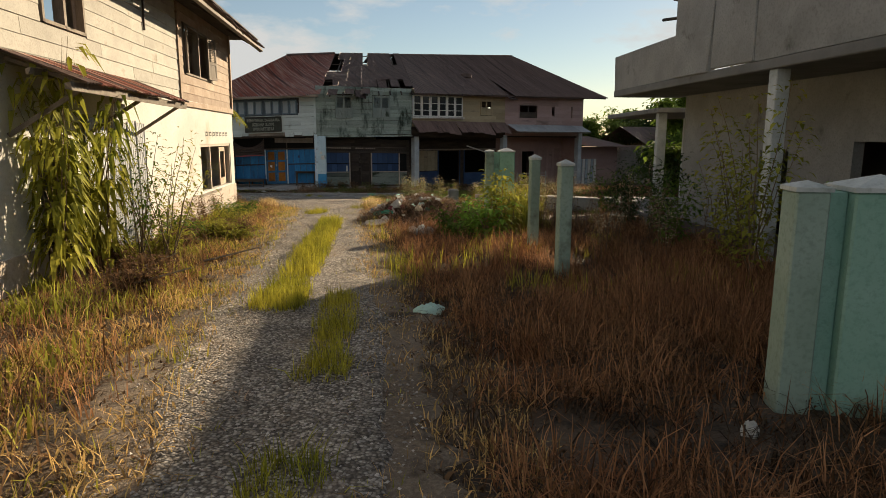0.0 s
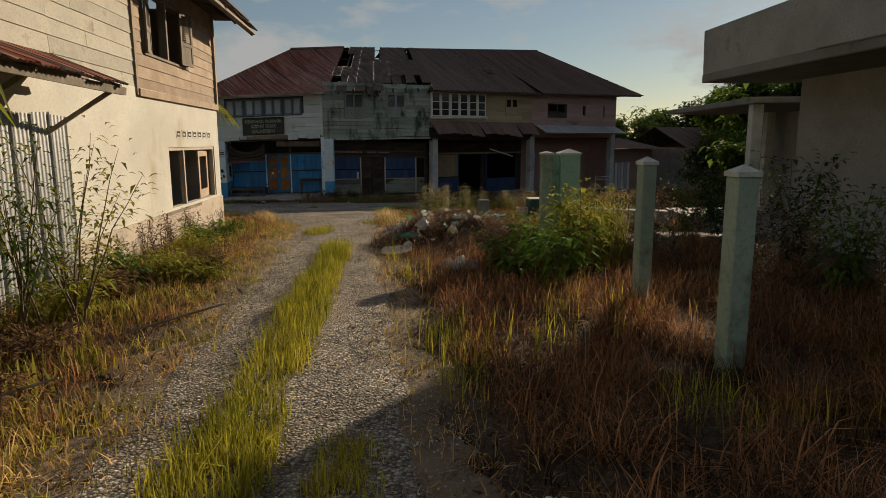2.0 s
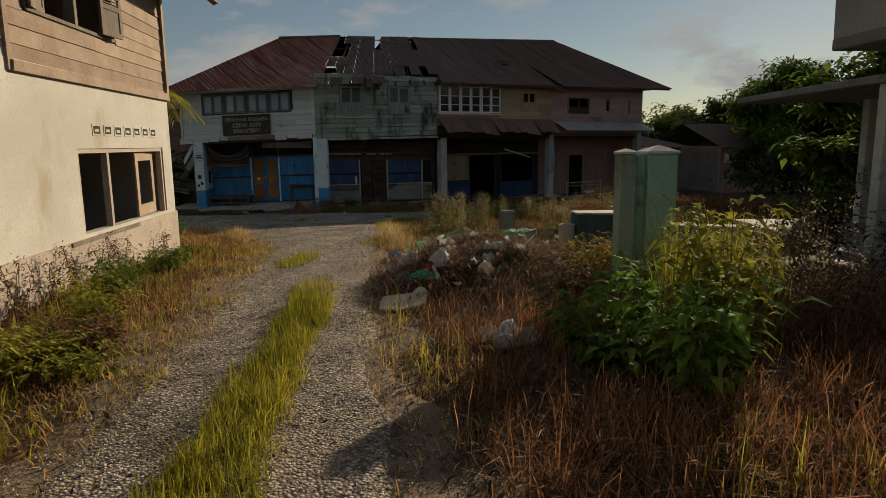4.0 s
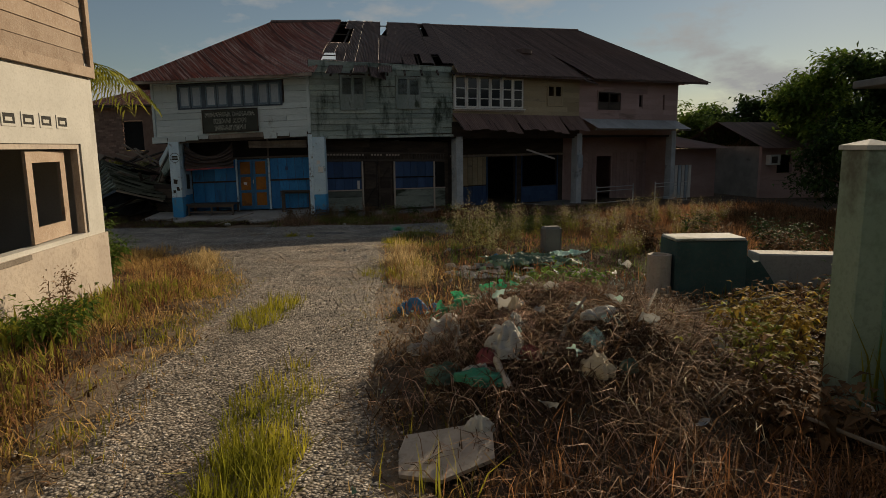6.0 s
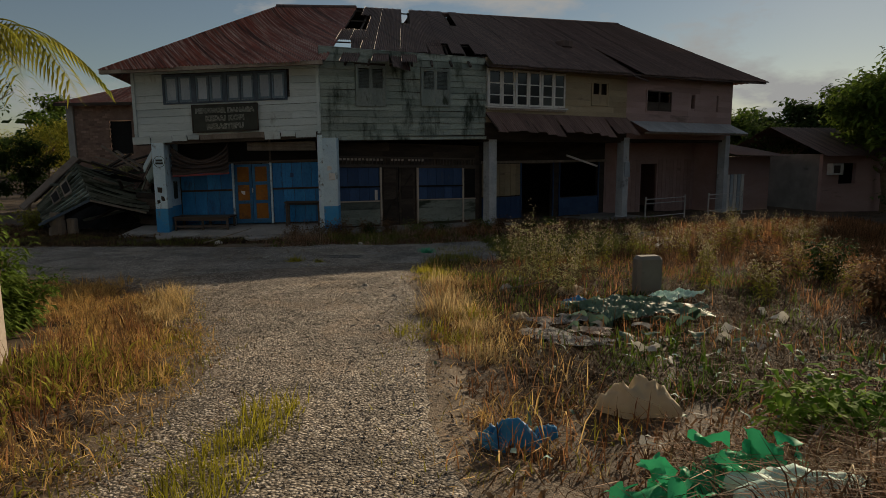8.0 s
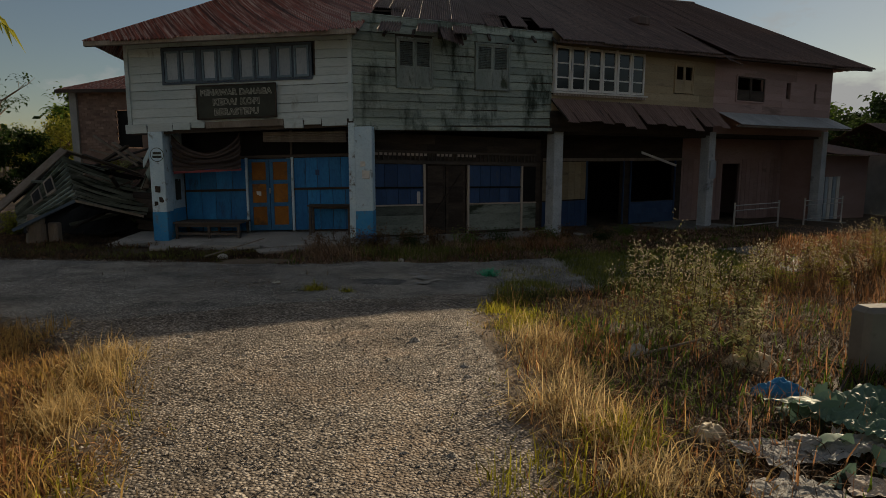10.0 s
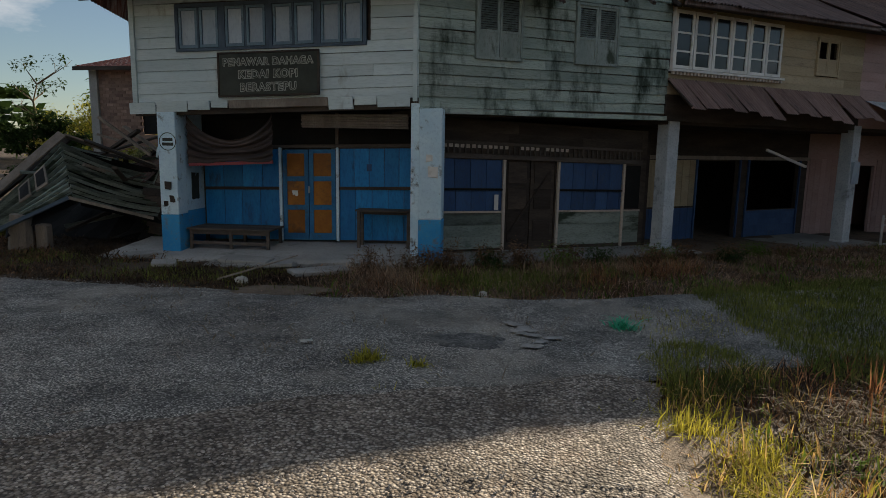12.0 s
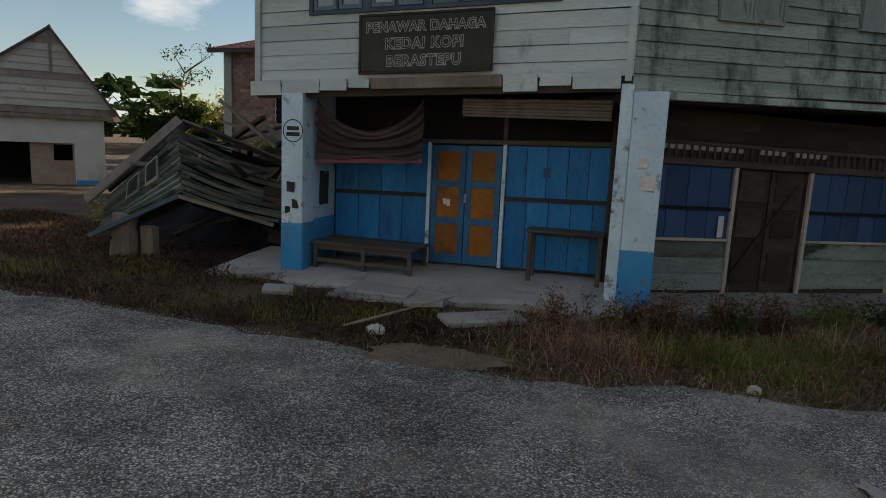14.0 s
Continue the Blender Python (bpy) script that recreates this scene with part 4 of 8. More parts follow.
# near-black wall colour carries the shade of the room behind the openings
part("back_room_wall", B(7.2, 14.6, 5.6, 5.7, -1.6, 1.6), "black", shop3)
post_two_tone(shop3, 13.55, -0.05, -1.8, 1.75, 0.3, "post_grey", "post_grey", 0.36)
part("torn_sack", B(13.58, 13.88, -0.09, -0.055, 0.15, 0.75, 0, 0, 0.06, rnd), "pane_grey", shop3)

# -- far unit, pinkish --
shop4 = thing("shophouse", F2, "two-storey end shophouse with faded pink boards and a metal awning", "house", "row of shophouses")
UC, UD = 13.7, 21.4
sl = [(15.0, 16.7, 2.9, 3.75), (18.2, 18.5, 3.1, 3.7), (20.2, 20.35, 2.9, 3.8)]
part("upper_wall", wall_with_holes(UC, UD, 1.7, 4.5, 0.04, 0.14, sl), "board_pink", shop4)
boards(shop4, "board", UC, UD, 2.0, 4.5, 0.25, 0.035, "board_pink", 0, sl, 71, sag=0.012)
shutter_pair(shop4, 15.0, 16.7, 2.9, 3.75, 0.03, "dark_wood", "board_pink", 0, False)
for i in range(14):
    a = 13.9 + i * 0.53
    corrugated(shop4, "awning_sheet", (a, -1.0, 1.98), (a + 0.53, -1.0, 1.98), (a + 0.53, -0.02, 2.45), (a, -0.02, 2.45), "sheet_light", 5, 0.014, rows=1)
part("awning_beam", B(13.8, 21.4, -0.95, -0.88, 1.9, 1.96), "wood", shop4)
part("upper_floor", B(UC, UD, 0.14, 6.8, 1.6, 1.7), "dark_wood", shop4)
part("shop_wall", wall_with_holes(14.6, UD, -1.9, 1.65, W3 + 0.02, W3 + 0.12, [(17.2, 18.4, -1.9, 0.6)]), "board_pink", shop4)
boards(shop4, "panel_board", 14.7, 17.1, -1.85, 0.8, 0.3, W3 + 0.012, "board_pink", 0, (), 73, vertical=True)
boards(shop4, "panel_board", 18.5, UD, -1.85, 0.8, 0.3, W3 + 0.012, "board_pink", 0, (), 74, vertical=True)
part("floor_slab", B(UC + 1, UD + 0.4, -0.9, 2.0, -2.4, -1.82, 0, 0.03), "concrete_dark", shop4)
part("end_wall", B(UD, UD + 0.12, 0.02, 8, -2.0, 4.5), "board_pink", shop4)
post_two_tone(shop4, 21.05, -0.05, -1.85, 1.9, 0.3, "post_grey", "post_grey", 0.38)
# black here too, to paint in the dimness of the far shop's room
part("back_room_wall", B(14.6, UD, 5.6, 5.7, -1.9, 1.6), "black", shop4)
for a, b in ((14.2, 16.95), (18.75, 21.6)):
    fe = thing("porch_railing", F2, "thin galvanised railing along the porch edge", "railing", "porch railings")
    for u in (a, b):
        part("post", tube(bmesh.new(), (u, -0.75, -1.9), (u, -0.75, -0.72), 0.035, 0.035, 8), "steel", fe)
    for z in (-0.82, -1.0, -1.55):
        part("rail", tube(bmesh.new(), (a, -0.75, z), (b, -0.75, z), 0.02, 0.02, 6), "steel", fe)
# lean-to beside the far unit
lean = thing("lean_to_shed", F2, "low shed with a pale slatted gate beside the last shophouse", "shed")
part("wall", B(21.8, 26.5, 0.6, 3.5, -2.0, 0.9), "board_pink", lean)
corrugated(lean, "roof_sheet", (21.5, -0.3, 1.0), (26.9, -0.3, 0.9), (26.9, 3.9, 1.7), (21.5, 3.9, 1.8), "rust_dark", 40, 0.02)
for i in range(6):
    part("gate_slat", B(21.95 + i * 0.33, 22.2 + i * 0.33, 0.5, 0.54, -1.9, 0.0), "white_frame" if i % 2 else "pane_grey", lean)

# -- the roof over the row --
roof = thing("row_roof", F2, "long hipped roof of rusty corrugated iron with a torn-open hole", "roof")
inv2 = F2.inverted()


def in2(v1):
    return inv2 @ (F1 @ Vector(v1))


EL, EJ = in2((-0.6, -0.72, 3.5)), in2((5.62, -0.6, 3.76))
RL, RJ = Vector((0.75, 5.06, 6.33)), Vector((3.9, 5.06, 6.68))
ER, RR = Vector((23.2, -0.7, 4.5)), Vector((19.0, 5.06, 7.68))


def patch(c, s, r):
    return (c[0] * (1 - s) + c[1] * s) * (1 - r) + (c[3] * (1 - s) + c[2] * s) * r


def lay(c, cols, rows, material, skip=(), seed=0, loose=(), bottom=None):
    rnd = random.Random(seed)
    for i in range(cols):
        for j in range(rows):
            if (i, j) in skip:
                continue
            s0, s1 = i / cols, (i + 1 + 1 / 7) / cols
            r0, r1 = max(0, j / rows - 0.02), (j + 1) / rows + 0.015
            if j == 0:
                r0 -= rnd.uniform(0, 0.02)
            q = [patch(c, s0, r0), patch(c, s1, r0), patch(c, s1, r1), patch(c, s0, r1)]
            if (i, j) in loose:
                q[0] += Vector((0.15, -0.1, -0.15))
                q[1] += Vector((0.25, 0, -0.28))
                q[2] += Vector((0.1, 0, 0.05))
            m = material[rnd.randrange(len(material))] if isinstance(material, list) else material
            corrugated(roof, "roof_sheet", q[0], q[1], q[2], q[3], m, 8, 0.024, rnd, 0.0008 * (i % 2) + 0.006 * j, 2)


HB = in2((5.62, -0.6, 3.76))
lay((EL, EJ, RJ, RL), 9, 2, ["rust"], (), 3)
E2 = Vector((6.0, -0.6, 4.12))
HOLE = (HB, E2, Vector((8.6, 5.06, 7.0)), RJ)
lay(HOLE, 12, 6, ["rust_dark"], {(0, 0), (0, 1), (0, 3), (0, 4), (0, 5), (1, 3), (1, 4), (5, 4), (5, 5), (10, 4), (10, 5), (2, 0), *[(i, 0) for i in range(6, 12)], (8, 1), (10, 1)}, 4, {(4, 0), (7, 1), (1, 1)})
lay((E2, ER, RR, Vector((8.6, 5.06, 7.0))), 22, 2, ["rust_dark"], (), 5, {(9, 0)})
for i in range(9):
    s = i / 8
    a, b = HB.lerp(E2, s), RJ.lerp(Vector((8.6, 5.06, 7.0)), s)
    part("rafter", tube(bmesh.new(), a + Vector((0, 0.2, -0.1)), b + Vector((0, 0, -0.1)), 0.045, 0.045, 4), "dark_wood", roof)
for r in (0.12, 0.3, 0.5, 0.72, 0.95):
    a = patch((HB, E2, Vector((8.6, 5.06, 7.0)), RJ), 0, r)
    b = patch((HB, E2, Vector((8.6, 5.06, 7.0)), RJ), 1, r)
    part("batten", tube(bmesh.new(), a + Vector((0, 0, -0.05)), b + Vector((0, 0, -0.05)), 0.03, 0.03, 4), "dark_wood", roof)
# hips, ridge, eaves, rear slope
BL, BR = Vector((-3.2, 10.6, 3.9)), Vector((23.2, 10.6, 4.5))
corrugated(roof, "hip_sheet", BL, EL, RL, RL + Vector((0.02, 0.02, 0)), "rust", 40, 0.02, rows=3)
corrugated(roof, "hip_sheet", ER, BR, RR + Vector((0, 0.02, 0)), RR, "rust_dark", 40, 0.02, rows=3)
corrugated(roof, "rear_sheet", BR, Vector((9.5, 10.6, 4.2)), Vector((8.8, 5.06, 7.0)), RR, "rust_dark", 80, 0.02, rows=2)
corrugated(roof, "rear_sheet", Vector((2.2, 10.6, 4.05)), BL, RL, Vector((3.2, 5.06, 6.6)), "rust_dark", 40, 0.02, rows=2)
REAR = (Vector((2.2, 10.6, 4.05)), Vector((9.5, 10.6, 4.2)), Vector((8.8, 5.06, 7.0)), Vector((3.2, 5.06, 6.6)))
for i in range(12):
    for j in range(6):
        if (i, j) in {(5, 5), (6, 5), (9, 5), (10, 5), (3, 3), (4, 3), (6, 3), (7, 3), (7, 4), (2, 3), (2, 2)}:
            continue
        q = [patch(REAR, (i + di) / 12, (j + dj) / 6) for di, dj in ((1.1, 0), (0, 0), (0, 1.06), (1.1, 1.06))]
        corrugated(roof, "rear_sheet", q[0], q[1], q[2], q[3], "rust_dark", 7, 0.02, rows=1)
# unseen dark board added to keep sky and its light out of the rooms
part("attic_floor", B(0.2, 21.2, 0.3, 10.2, 4.12, 4.16), "dark_wood", roof)
part("rear_wall", B(0.2, 21.2, 10.2, 10.3, -1.8, 4.12), "board_grey", roof)
part("ridge_cap", tube(tube(bmesh.new(), RL, RJ, 0.09, 0.09, 8), RJ + Vector((4, 0, 0.22)), RR, 0.09, 0.09, 8), "rust_dark", roof)
part("eave_board", tube(bmesh.new(), EL + Vector((0.02, 0.03, -0.07)), EJ + Vector((0, 0.03, -0.07)), 0.075, 0.075, 4), "wood", roof)
part("eave_board", tube(bmesh.new(), E2 + Vector((0, 0.05, -0.07)), ER + Vector((0, 0.05, -0.07)), 0.06, 0.06, 4), "rust_dark", roof)
part("soffit", mesh_of("soffit", [EL + Vector((0.1, 0.1, -0.1)), EJ + Vector((0, 0.1, -0.1)), in2((5.39, 0.3, 3.85)), in2((-0.5, 0.3, 3.62))], [(0, 1, 2, 3)], "dark_wood"), None, roof)
part("soffit", mesh_of("soffit", [E2 + Vector((0, 0.1, -0.1)), ER + Vector((0, 0.1, -0.1)), Vector((22.5, 0.4, 4.5)), Vector((6, 0.4, 4.2))], [(0, 1, 2, 3)], "dark_wood"), None, roof)
part("roof_vent", B(11.55, 12.15, 1.6, 2.1, 5.45, 5.75, 0, 0.04), "rust_dark", roof)

# ---- the white house beside the drive ----
HP, HQ = (-6.3, 14.0), (-7.2, 21.0)
HF = face_frame(HP, HQ)  # x runs along the drive, the outside is -y
house = thing("old_house", HF, "two-storey house with white plaster below and weathered planks above", "house")
HW = 7.0
wn1 = (2.85, 6.5, 0.06, 1.34)
dn1 = (-5.75, -4.55, -0.6, 1.5)
part("plaster_wall", wall_with_holes(-14, HW, -1.0, 2.45, 0.0, 0.16, [wn1, dn1]), "plaster", house)
part("plinth", wall_with_holes(-14, HW + 0.03, -1.1, 0.0, -0.03, 0.0, [dn1]), "plinth", house)
bm = bmesh.new()
for i in range(6):
    box(bm, 2.35 + i * 0.42, 2.77 + i * 0.42, -0.05, -0.031, -0.06, 0.0, 0.0)
part("plinth_ledge", bm, "wood", house)
part("upper_wall_back", wall_with_holes(-14, HW, 2.45, 4.9, 0.03, 0.12, [(1.85, 4.6, 3.1, 4.35), (-5.2, -3.8, 3.15, 4.2)]), "dark_wood", house)
boards(house, "board", 1.37, HW - 0.02, 2.42, 4.85, 0.22, 0.026, "board_tan", 0.0, [(1.8, 4.66, 3.04, 4.4)], 81, sag=0.02)
boards(house, "board", -14, 1.33, 2.42, 4.85, 0.24, 0.026, "board_grey", 0.0, [(-5.25, -3.75, 3.1, 4.25)], 82, sag=0.015)
part("corner_post", B(HW - 0.06, HW + 0.05, -0.05, 0.15, 2.3, 4.9), "board_tan", house)
part("corner_strip", B(1.3, 1.39, -0.03, 0.03, 2.3, 4.85), "board_tan", house)
part("drip_board", B(1.37, HW, -0.06, -0.02, 2.3, 2.44, 0, 0, 0.015, random.Random(3)), "board_tan", house)
# upper openings and their louvred leaves
for (a, b, z0, z1) in ((1.85, 4.6, 3.1, 4.35), (-5.2, -3.8, 3.15, 4.2)):
    bm = bmesh.new()
    for q in ((a, b, z1 - 0.06, z1), (a, b, z0, z0 + 0.05), (a, a + 0.06, z0, z1), (b - 0.06, b, z0, z1), ((a + b) / 2 - 0.04, (a + b) / 2 + 0.04, z0, z1)):
        box(bm, q[0], q[1], -0.02, 0.14, q[2], q[3])
    fr = part("window_frame", bm, "wood", house)
    for c, turn in ((a + 0.02, 12), (b - 0.62, -8)) if a > 0 else ((b - 0.5, 35),):
        bm = bmesh.new()
        for q in ((0, 0.07, 0, z1 - z0 - 0.1), (0.53, 0.6, 0, z1 - z0 - 0.1), (0.07, 0.53, 0, 0.08), (0.07, 0.53, z1 - z0 - 0.18, z1 - z0 - 0.1), (0.07, 0.53, 0.42, 0.5)):
            box(bm, q[0], q[1], -0.02, 0.02, q[2], q[3])
        box(bm, 0.07, 0.53, -0.008, 0.008, 0.08, 0.42)
        z = 0.52
        while z < z1 - z0 - 0.22:
            box(bm, 0.07, 0.53, -0.018, 0.012, z, z + 0.012)
            z += 0.045
        lf = part("shutter_leaf", bm, "wood", fr)
        lf.matrix_local = pose(c, -0.06, z0 + 0.05, 0, 0, turn)
# ventilation blocks over the big opening
for i in range(7):
    a = 3.42 + i * 0.41
    v = part("vent_block", wall_with_holes(a, a + 0.3, 1.54, 1.72, -0.008, 0.0, [(a + 0.03, a + 0.27, 1.57, 1.69)]), "plaster", house)
    # no real opening: a black plate paints the shade inside the vent
    part("vent_hole", B(a + 0.03, a + 0.27, -0.004, -0.001, 1.57, 1.69), "black", v)
    part("vent_bar", B(a + 0.08, a + 0.22, -0.007, -0.003, 1.6, 1.645), "plaster", v)
# the big ground-floor opening: frame and a hanging casement
bm = bmesh.new()
for q in ((2.85, 6.5, 1.27, 1.34), (2.85, 2.93, 0.06, 1.27), (6.42, 6.5, 0.06, 1.27), (3.9, 3.98, 0.06, 1.27)):
    box(bm, q[0], q[1], 0.02, 0.12, q[2], q[3])
gf1 = part("window_frame", bm, "plinth", house)
bm = bmesh.new()
for q in ((0, 0.15, 0, 1.16), (0.95, 1.1, 0, 1.16), (0.15, 0.95, 0, 0.2), (0.15, 0.95, 1.02, 1.16)):
    box(bm, q[0], q[1], 0, 0.04, q[2], q[3])
cs = part("casement", bm, "board_tan", gf1)
cs.matrix_local = pose(5.15, 0.05, 0.08, 0, 0, 4)
# rooms behind
part("room_floor", B(-14, HW, 0.16, 8, -0.75, -0.6), "concrete_dark", house)
part("room_ceiling", B(-14, HW, 0.16, 8, 2.45, 2.55), "dark_wood", house)
part("rear_wall", wall_with_holes(-14, HW, -0.9, 4.8, 8, 8.15, [(1.5, 4.2, 0.0, 1.5), (-6, -4, 0, 1.5)]), "plaster", house)
part("end_wall", wall_with_holes(0, 8.15, -1.0, 2.5, -HW - 0.004, -HW + 0.15, []), "plaster", house).matrix_local = pose(0, 0, 0, 0, 0, 90)
part("upper_end_wall", B(HW - 0.12, HW - 0.02, 0.1, 8.15, 2.5, 4.9), "board_tan", house)
part("cross_wall", B(-1.6, -1.5, 0.2, 8, -0.7, 2.45), "concrete_dark", house)
# corrugated sheets nailed along the wall
for i in range(6):
    a = -4.3 + i * 0.45
    corrugated(house, "wall_sheet", (a, -0.06, -0.75), (a + 0.47, -0.06, -0.75), (a + 0.47, -0.05, 1.85 - 0.05 * (i % 2)), (a, -0.05, 1.82), "sheet_light", 5, 0.015, rows=2)
# lean canopy over the door
rnd = random.Random(31)
can = thing("canopy", HF, "rusty corrugated canopy on timber brackets along the house wall", "canopy")
for i in range(10):
    a = -6.6 + i * 0.48
    d = rnd.uniform(-0.05, 0.05)
    corrugated(can, "canopy_sheet", (a, -1.05 + d, 2.22 + d * 0.4), (a + 0.5, -1.05 + d, 2.22), (a + 0.5, -0.02, 2.62), (a, -0.02, 2.62), "rust" if i % 3 else "rust_dark", 5, 0.016, rows=2)
part("beam", B(-6.7, -1.65, -0.95, -0.87, 2.1, 2.19, 0, 0, 0.02, rnd), "wood", can)
part("beam", B(-6.7, -1.75, -0.5, -0.43, 2.28, 2.36, 0, 0, 0.02, rnd), "wood", can)
for u in (-6.3, -4.1, -2.0):
    part("bracket", tube(bmesh.new(), (u, -0.9, 2.14), (u - 0.1, -0.02, 1.55), 0.04, 0.04, 4), "wood", can)
    part("rafter", tube(bmesh.new(), (u, -1.0, 2.18), (u, -0.02, 2.52), 0.035, 0.035, 4), "wood", can)
# broken eave
eave = thing("house_roof", HF, "sagging broken eave of rusty sheets and rafters on the old house", "roof")
for i in range(24):
    a = -14 + i * 0.92
    d = rnd.uniform(-0.08, 0.08)
    corrugated(eave, "roof_sheet", (a, -0.95 + d, 4.62 + d * 0.5), (a + 0.95, -0.95 + d, 4.62 + rnd.uniform(-0.05, 0.05)), (a + 0.95, 4.0, 7.2), (a, 4.0, 7.2), "rust_dark", 10, 0.02, rows=2)
for i in range(23):
    a = -14 + i * 0.93
    part("rafter", tube(bmesh.new(), (a, -0.9 + rnd.uniform(-0.1, 0.2), 4.5), (a, 0.2, 5.08), 0.04, 0.04, 4), "dark_wood", eave)
part("eave_board", B(-14, HW + 0.9, -0.95, -0.9, 4.42, 4.58, 0, 0, 0.04, rnd), "wood", eave)
part("soffit", B(-14, HW + 0.8, -0.85, 0.1, 4.78, 4.82), "dark_wood", eave)
corrugated(eave, "roof_sheet", (HW + 0.9, 8.9, 4.6), (-14, 8.9, 4.6), (-14, 4.0, 7.2), (HW + 0.9, 4.0, 7.2), "rust_dark", 90, 0.02)
for i in range(5):
    part("rafter_tail", tube(bmesh.new(), (HW - 0.1 + 0.2 * i, -0.7 + 0.25 * i, 4.75 + 0.1 * i), (HW + 0.75 + 0.1 * i, -0.75 + 0.3 * i, 4.6 + 0.13 * i), 0.045, 0.035, 4), "dark_wood", eave)
part("pipe", B(-1.0, -0.96, -0.03, 0.0, 3.7, 4.7), "dark_wood", house)

# ---- the building on the other side ----
RF = face_frame((4.72, 17.95), (5.13, 13.8))  # x runs back towards the start, the outside is -y
RB = thing("derelict_building", RF, "derelict two-storey concrete building with an overhanging upper floor", "house")
UPW = [(8.0, 9.0, 3.9, 5.2), (10.4, 11.6, 3.9, 5.2), (13.8, 15.0, 3.9, 5.2)]
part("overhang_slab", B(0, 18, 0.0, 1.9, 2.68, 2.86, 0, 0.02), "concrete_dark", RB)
part("parapet", B(0, 3.9, 0.0, 0.12, 2.86, 3.78, 0, 0.02, 0.02, random.Random(8)), "concrete", RB)
part("parapet", B(0.01, 0.12, 0.12, 1.9, 2.86, 3.66, 0, 0.015), "concrete", RB)
part("broken_wall", B(3.9, 5.4, 0.0, 0.15, 2.86, 4.65, 0, 0.02, 0.05, random.Random(4)), "concrete", RB)
part("broken_wall", B(5.4, 7.0, 0.0, 0.15, 2.86, 4.35, 0, 0.02, 0.05, random.Random(5)), "concrete", RB)
part("upper_wall", wall_with_holes(7.0, 18, 2.86, 6.6, 0.0, 0.16, UPW), "concrete", RB)
part("upper_end_wall", B(7.0, 7.16, 0.16, 6.0, 2.86, 6.6), "concrete", RB)
part("lower_wall", wall_with_holes(0.9, 18, -1.0, 2.68, 1.7, 1.9, [(4.6, 5.6, -0.9, 1.3), (7.4, 8.8, 0.2, 1.5), (11.0, 12.4, 0.2, 1.5)]), "concrete", RB)
part("lower_end_wall", B(0.9, 1.1, 1.9, 6.0, -1.0, 2.68), "concrete", RB)
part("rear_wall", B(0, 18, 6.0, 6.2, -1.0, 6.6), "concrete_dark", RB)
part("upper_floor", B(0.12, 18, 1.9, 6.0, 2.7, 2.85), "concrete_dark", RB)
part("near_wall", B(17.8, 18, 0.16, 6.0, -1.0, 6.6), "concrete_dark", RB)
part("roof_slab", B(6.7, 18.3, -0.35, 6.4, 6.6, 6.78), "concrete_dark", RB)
for u in (7.4, 11.4, 15.4):
    part("pillar", B(u, u + 0.24, 0.05, 0.29, -1.0, 2.68, 0, 0.015), "cap_white", RB)
for z, l in ((4.15, 1.0), (4.5, 0.45)):
    part("rod", tube(bmesh.new(), (3.85 - l, 0.1, z + 0.12), (3.85, 0.08, z), 0.035), "dark_wood", RB)
porch = thing("porch_house", pose(6.5, 19.2, 0), "dim veranda with pale leaning pillars under a low slab", "house")
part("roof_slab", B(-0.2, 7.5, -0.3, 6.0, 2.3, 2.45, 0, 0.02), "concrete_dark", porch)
part("back_wall", wall_with_holes(2.9, 7.5, -1.2, 2.3, 5.4, 5.6, [(3.6, 4.5, -1.1, 1.2)]), "concrete", porch)
part("side_wall", B(2.9, 3.1, 1.6, 5.4, -1.2, 2.3), "concrete", porch)
for x, y, wd in ((-0.1, -0.05, 0.26), (1.9, 1.5, 0.24), (2.3, 4.4, 0.26), (2.3, 0.4, 0.3), (4.6, 0.3, 0.26)):
    part("pillar", B(x, x + wd, y, y + wd, -1.3, 2.3, 0, 0.015), "cap_white", porch)
part("porch_floor", B(-0.4, 7.5, -0.4, 5.4, -1.4, -0.72, 0, 0.02), "concrete_dark", porch)


# ---- gate posts ----
def gate_post(x, y, wx, wy, ztop, label, turn=0.0, material="post_green"):
    z0 = ground_z(x, y) - 0.08
    t = thing("gate_post", pose(x, y, z0, 0, 0, turn), label, "gate post", "green gate posts")
    h = ztop - z0
    part("shaft", B(-wx / 2, wx / 2, -wy / 2, wy / 2, 0, h - 0.1, 0, 0.012), material, t)
    bm = bmesh.new()
    a, b = wx / 2 + 0.012, wy / 2 + 0.012
    v = [bm.verts.new(p) for p in ((-a, -b, h - 0.1), (a, -b, h - 0.1), (a, b, h - 0.1), (-a, b, h - 0.1), (-a, -b, h - 0.06), (a, -b, h - 0.06), (a, b, h - 0.06), (-a, b, h - 0.06), (0, 0, h))]
    for q in ((3, 2, 1, 0), (0, 1, 5, 4), (1, 2, 6, 5), (2, 3, 7, 6), (3, 0, 4, 7), (4, 5, 8), (5, 6, 8), (6, 7, 8), (7, 4, 8)):
        bm.faces.new([v[i] for i in q])
    part("cap", bm, "cap_white", t, "white pointed plaster cap")
    return t


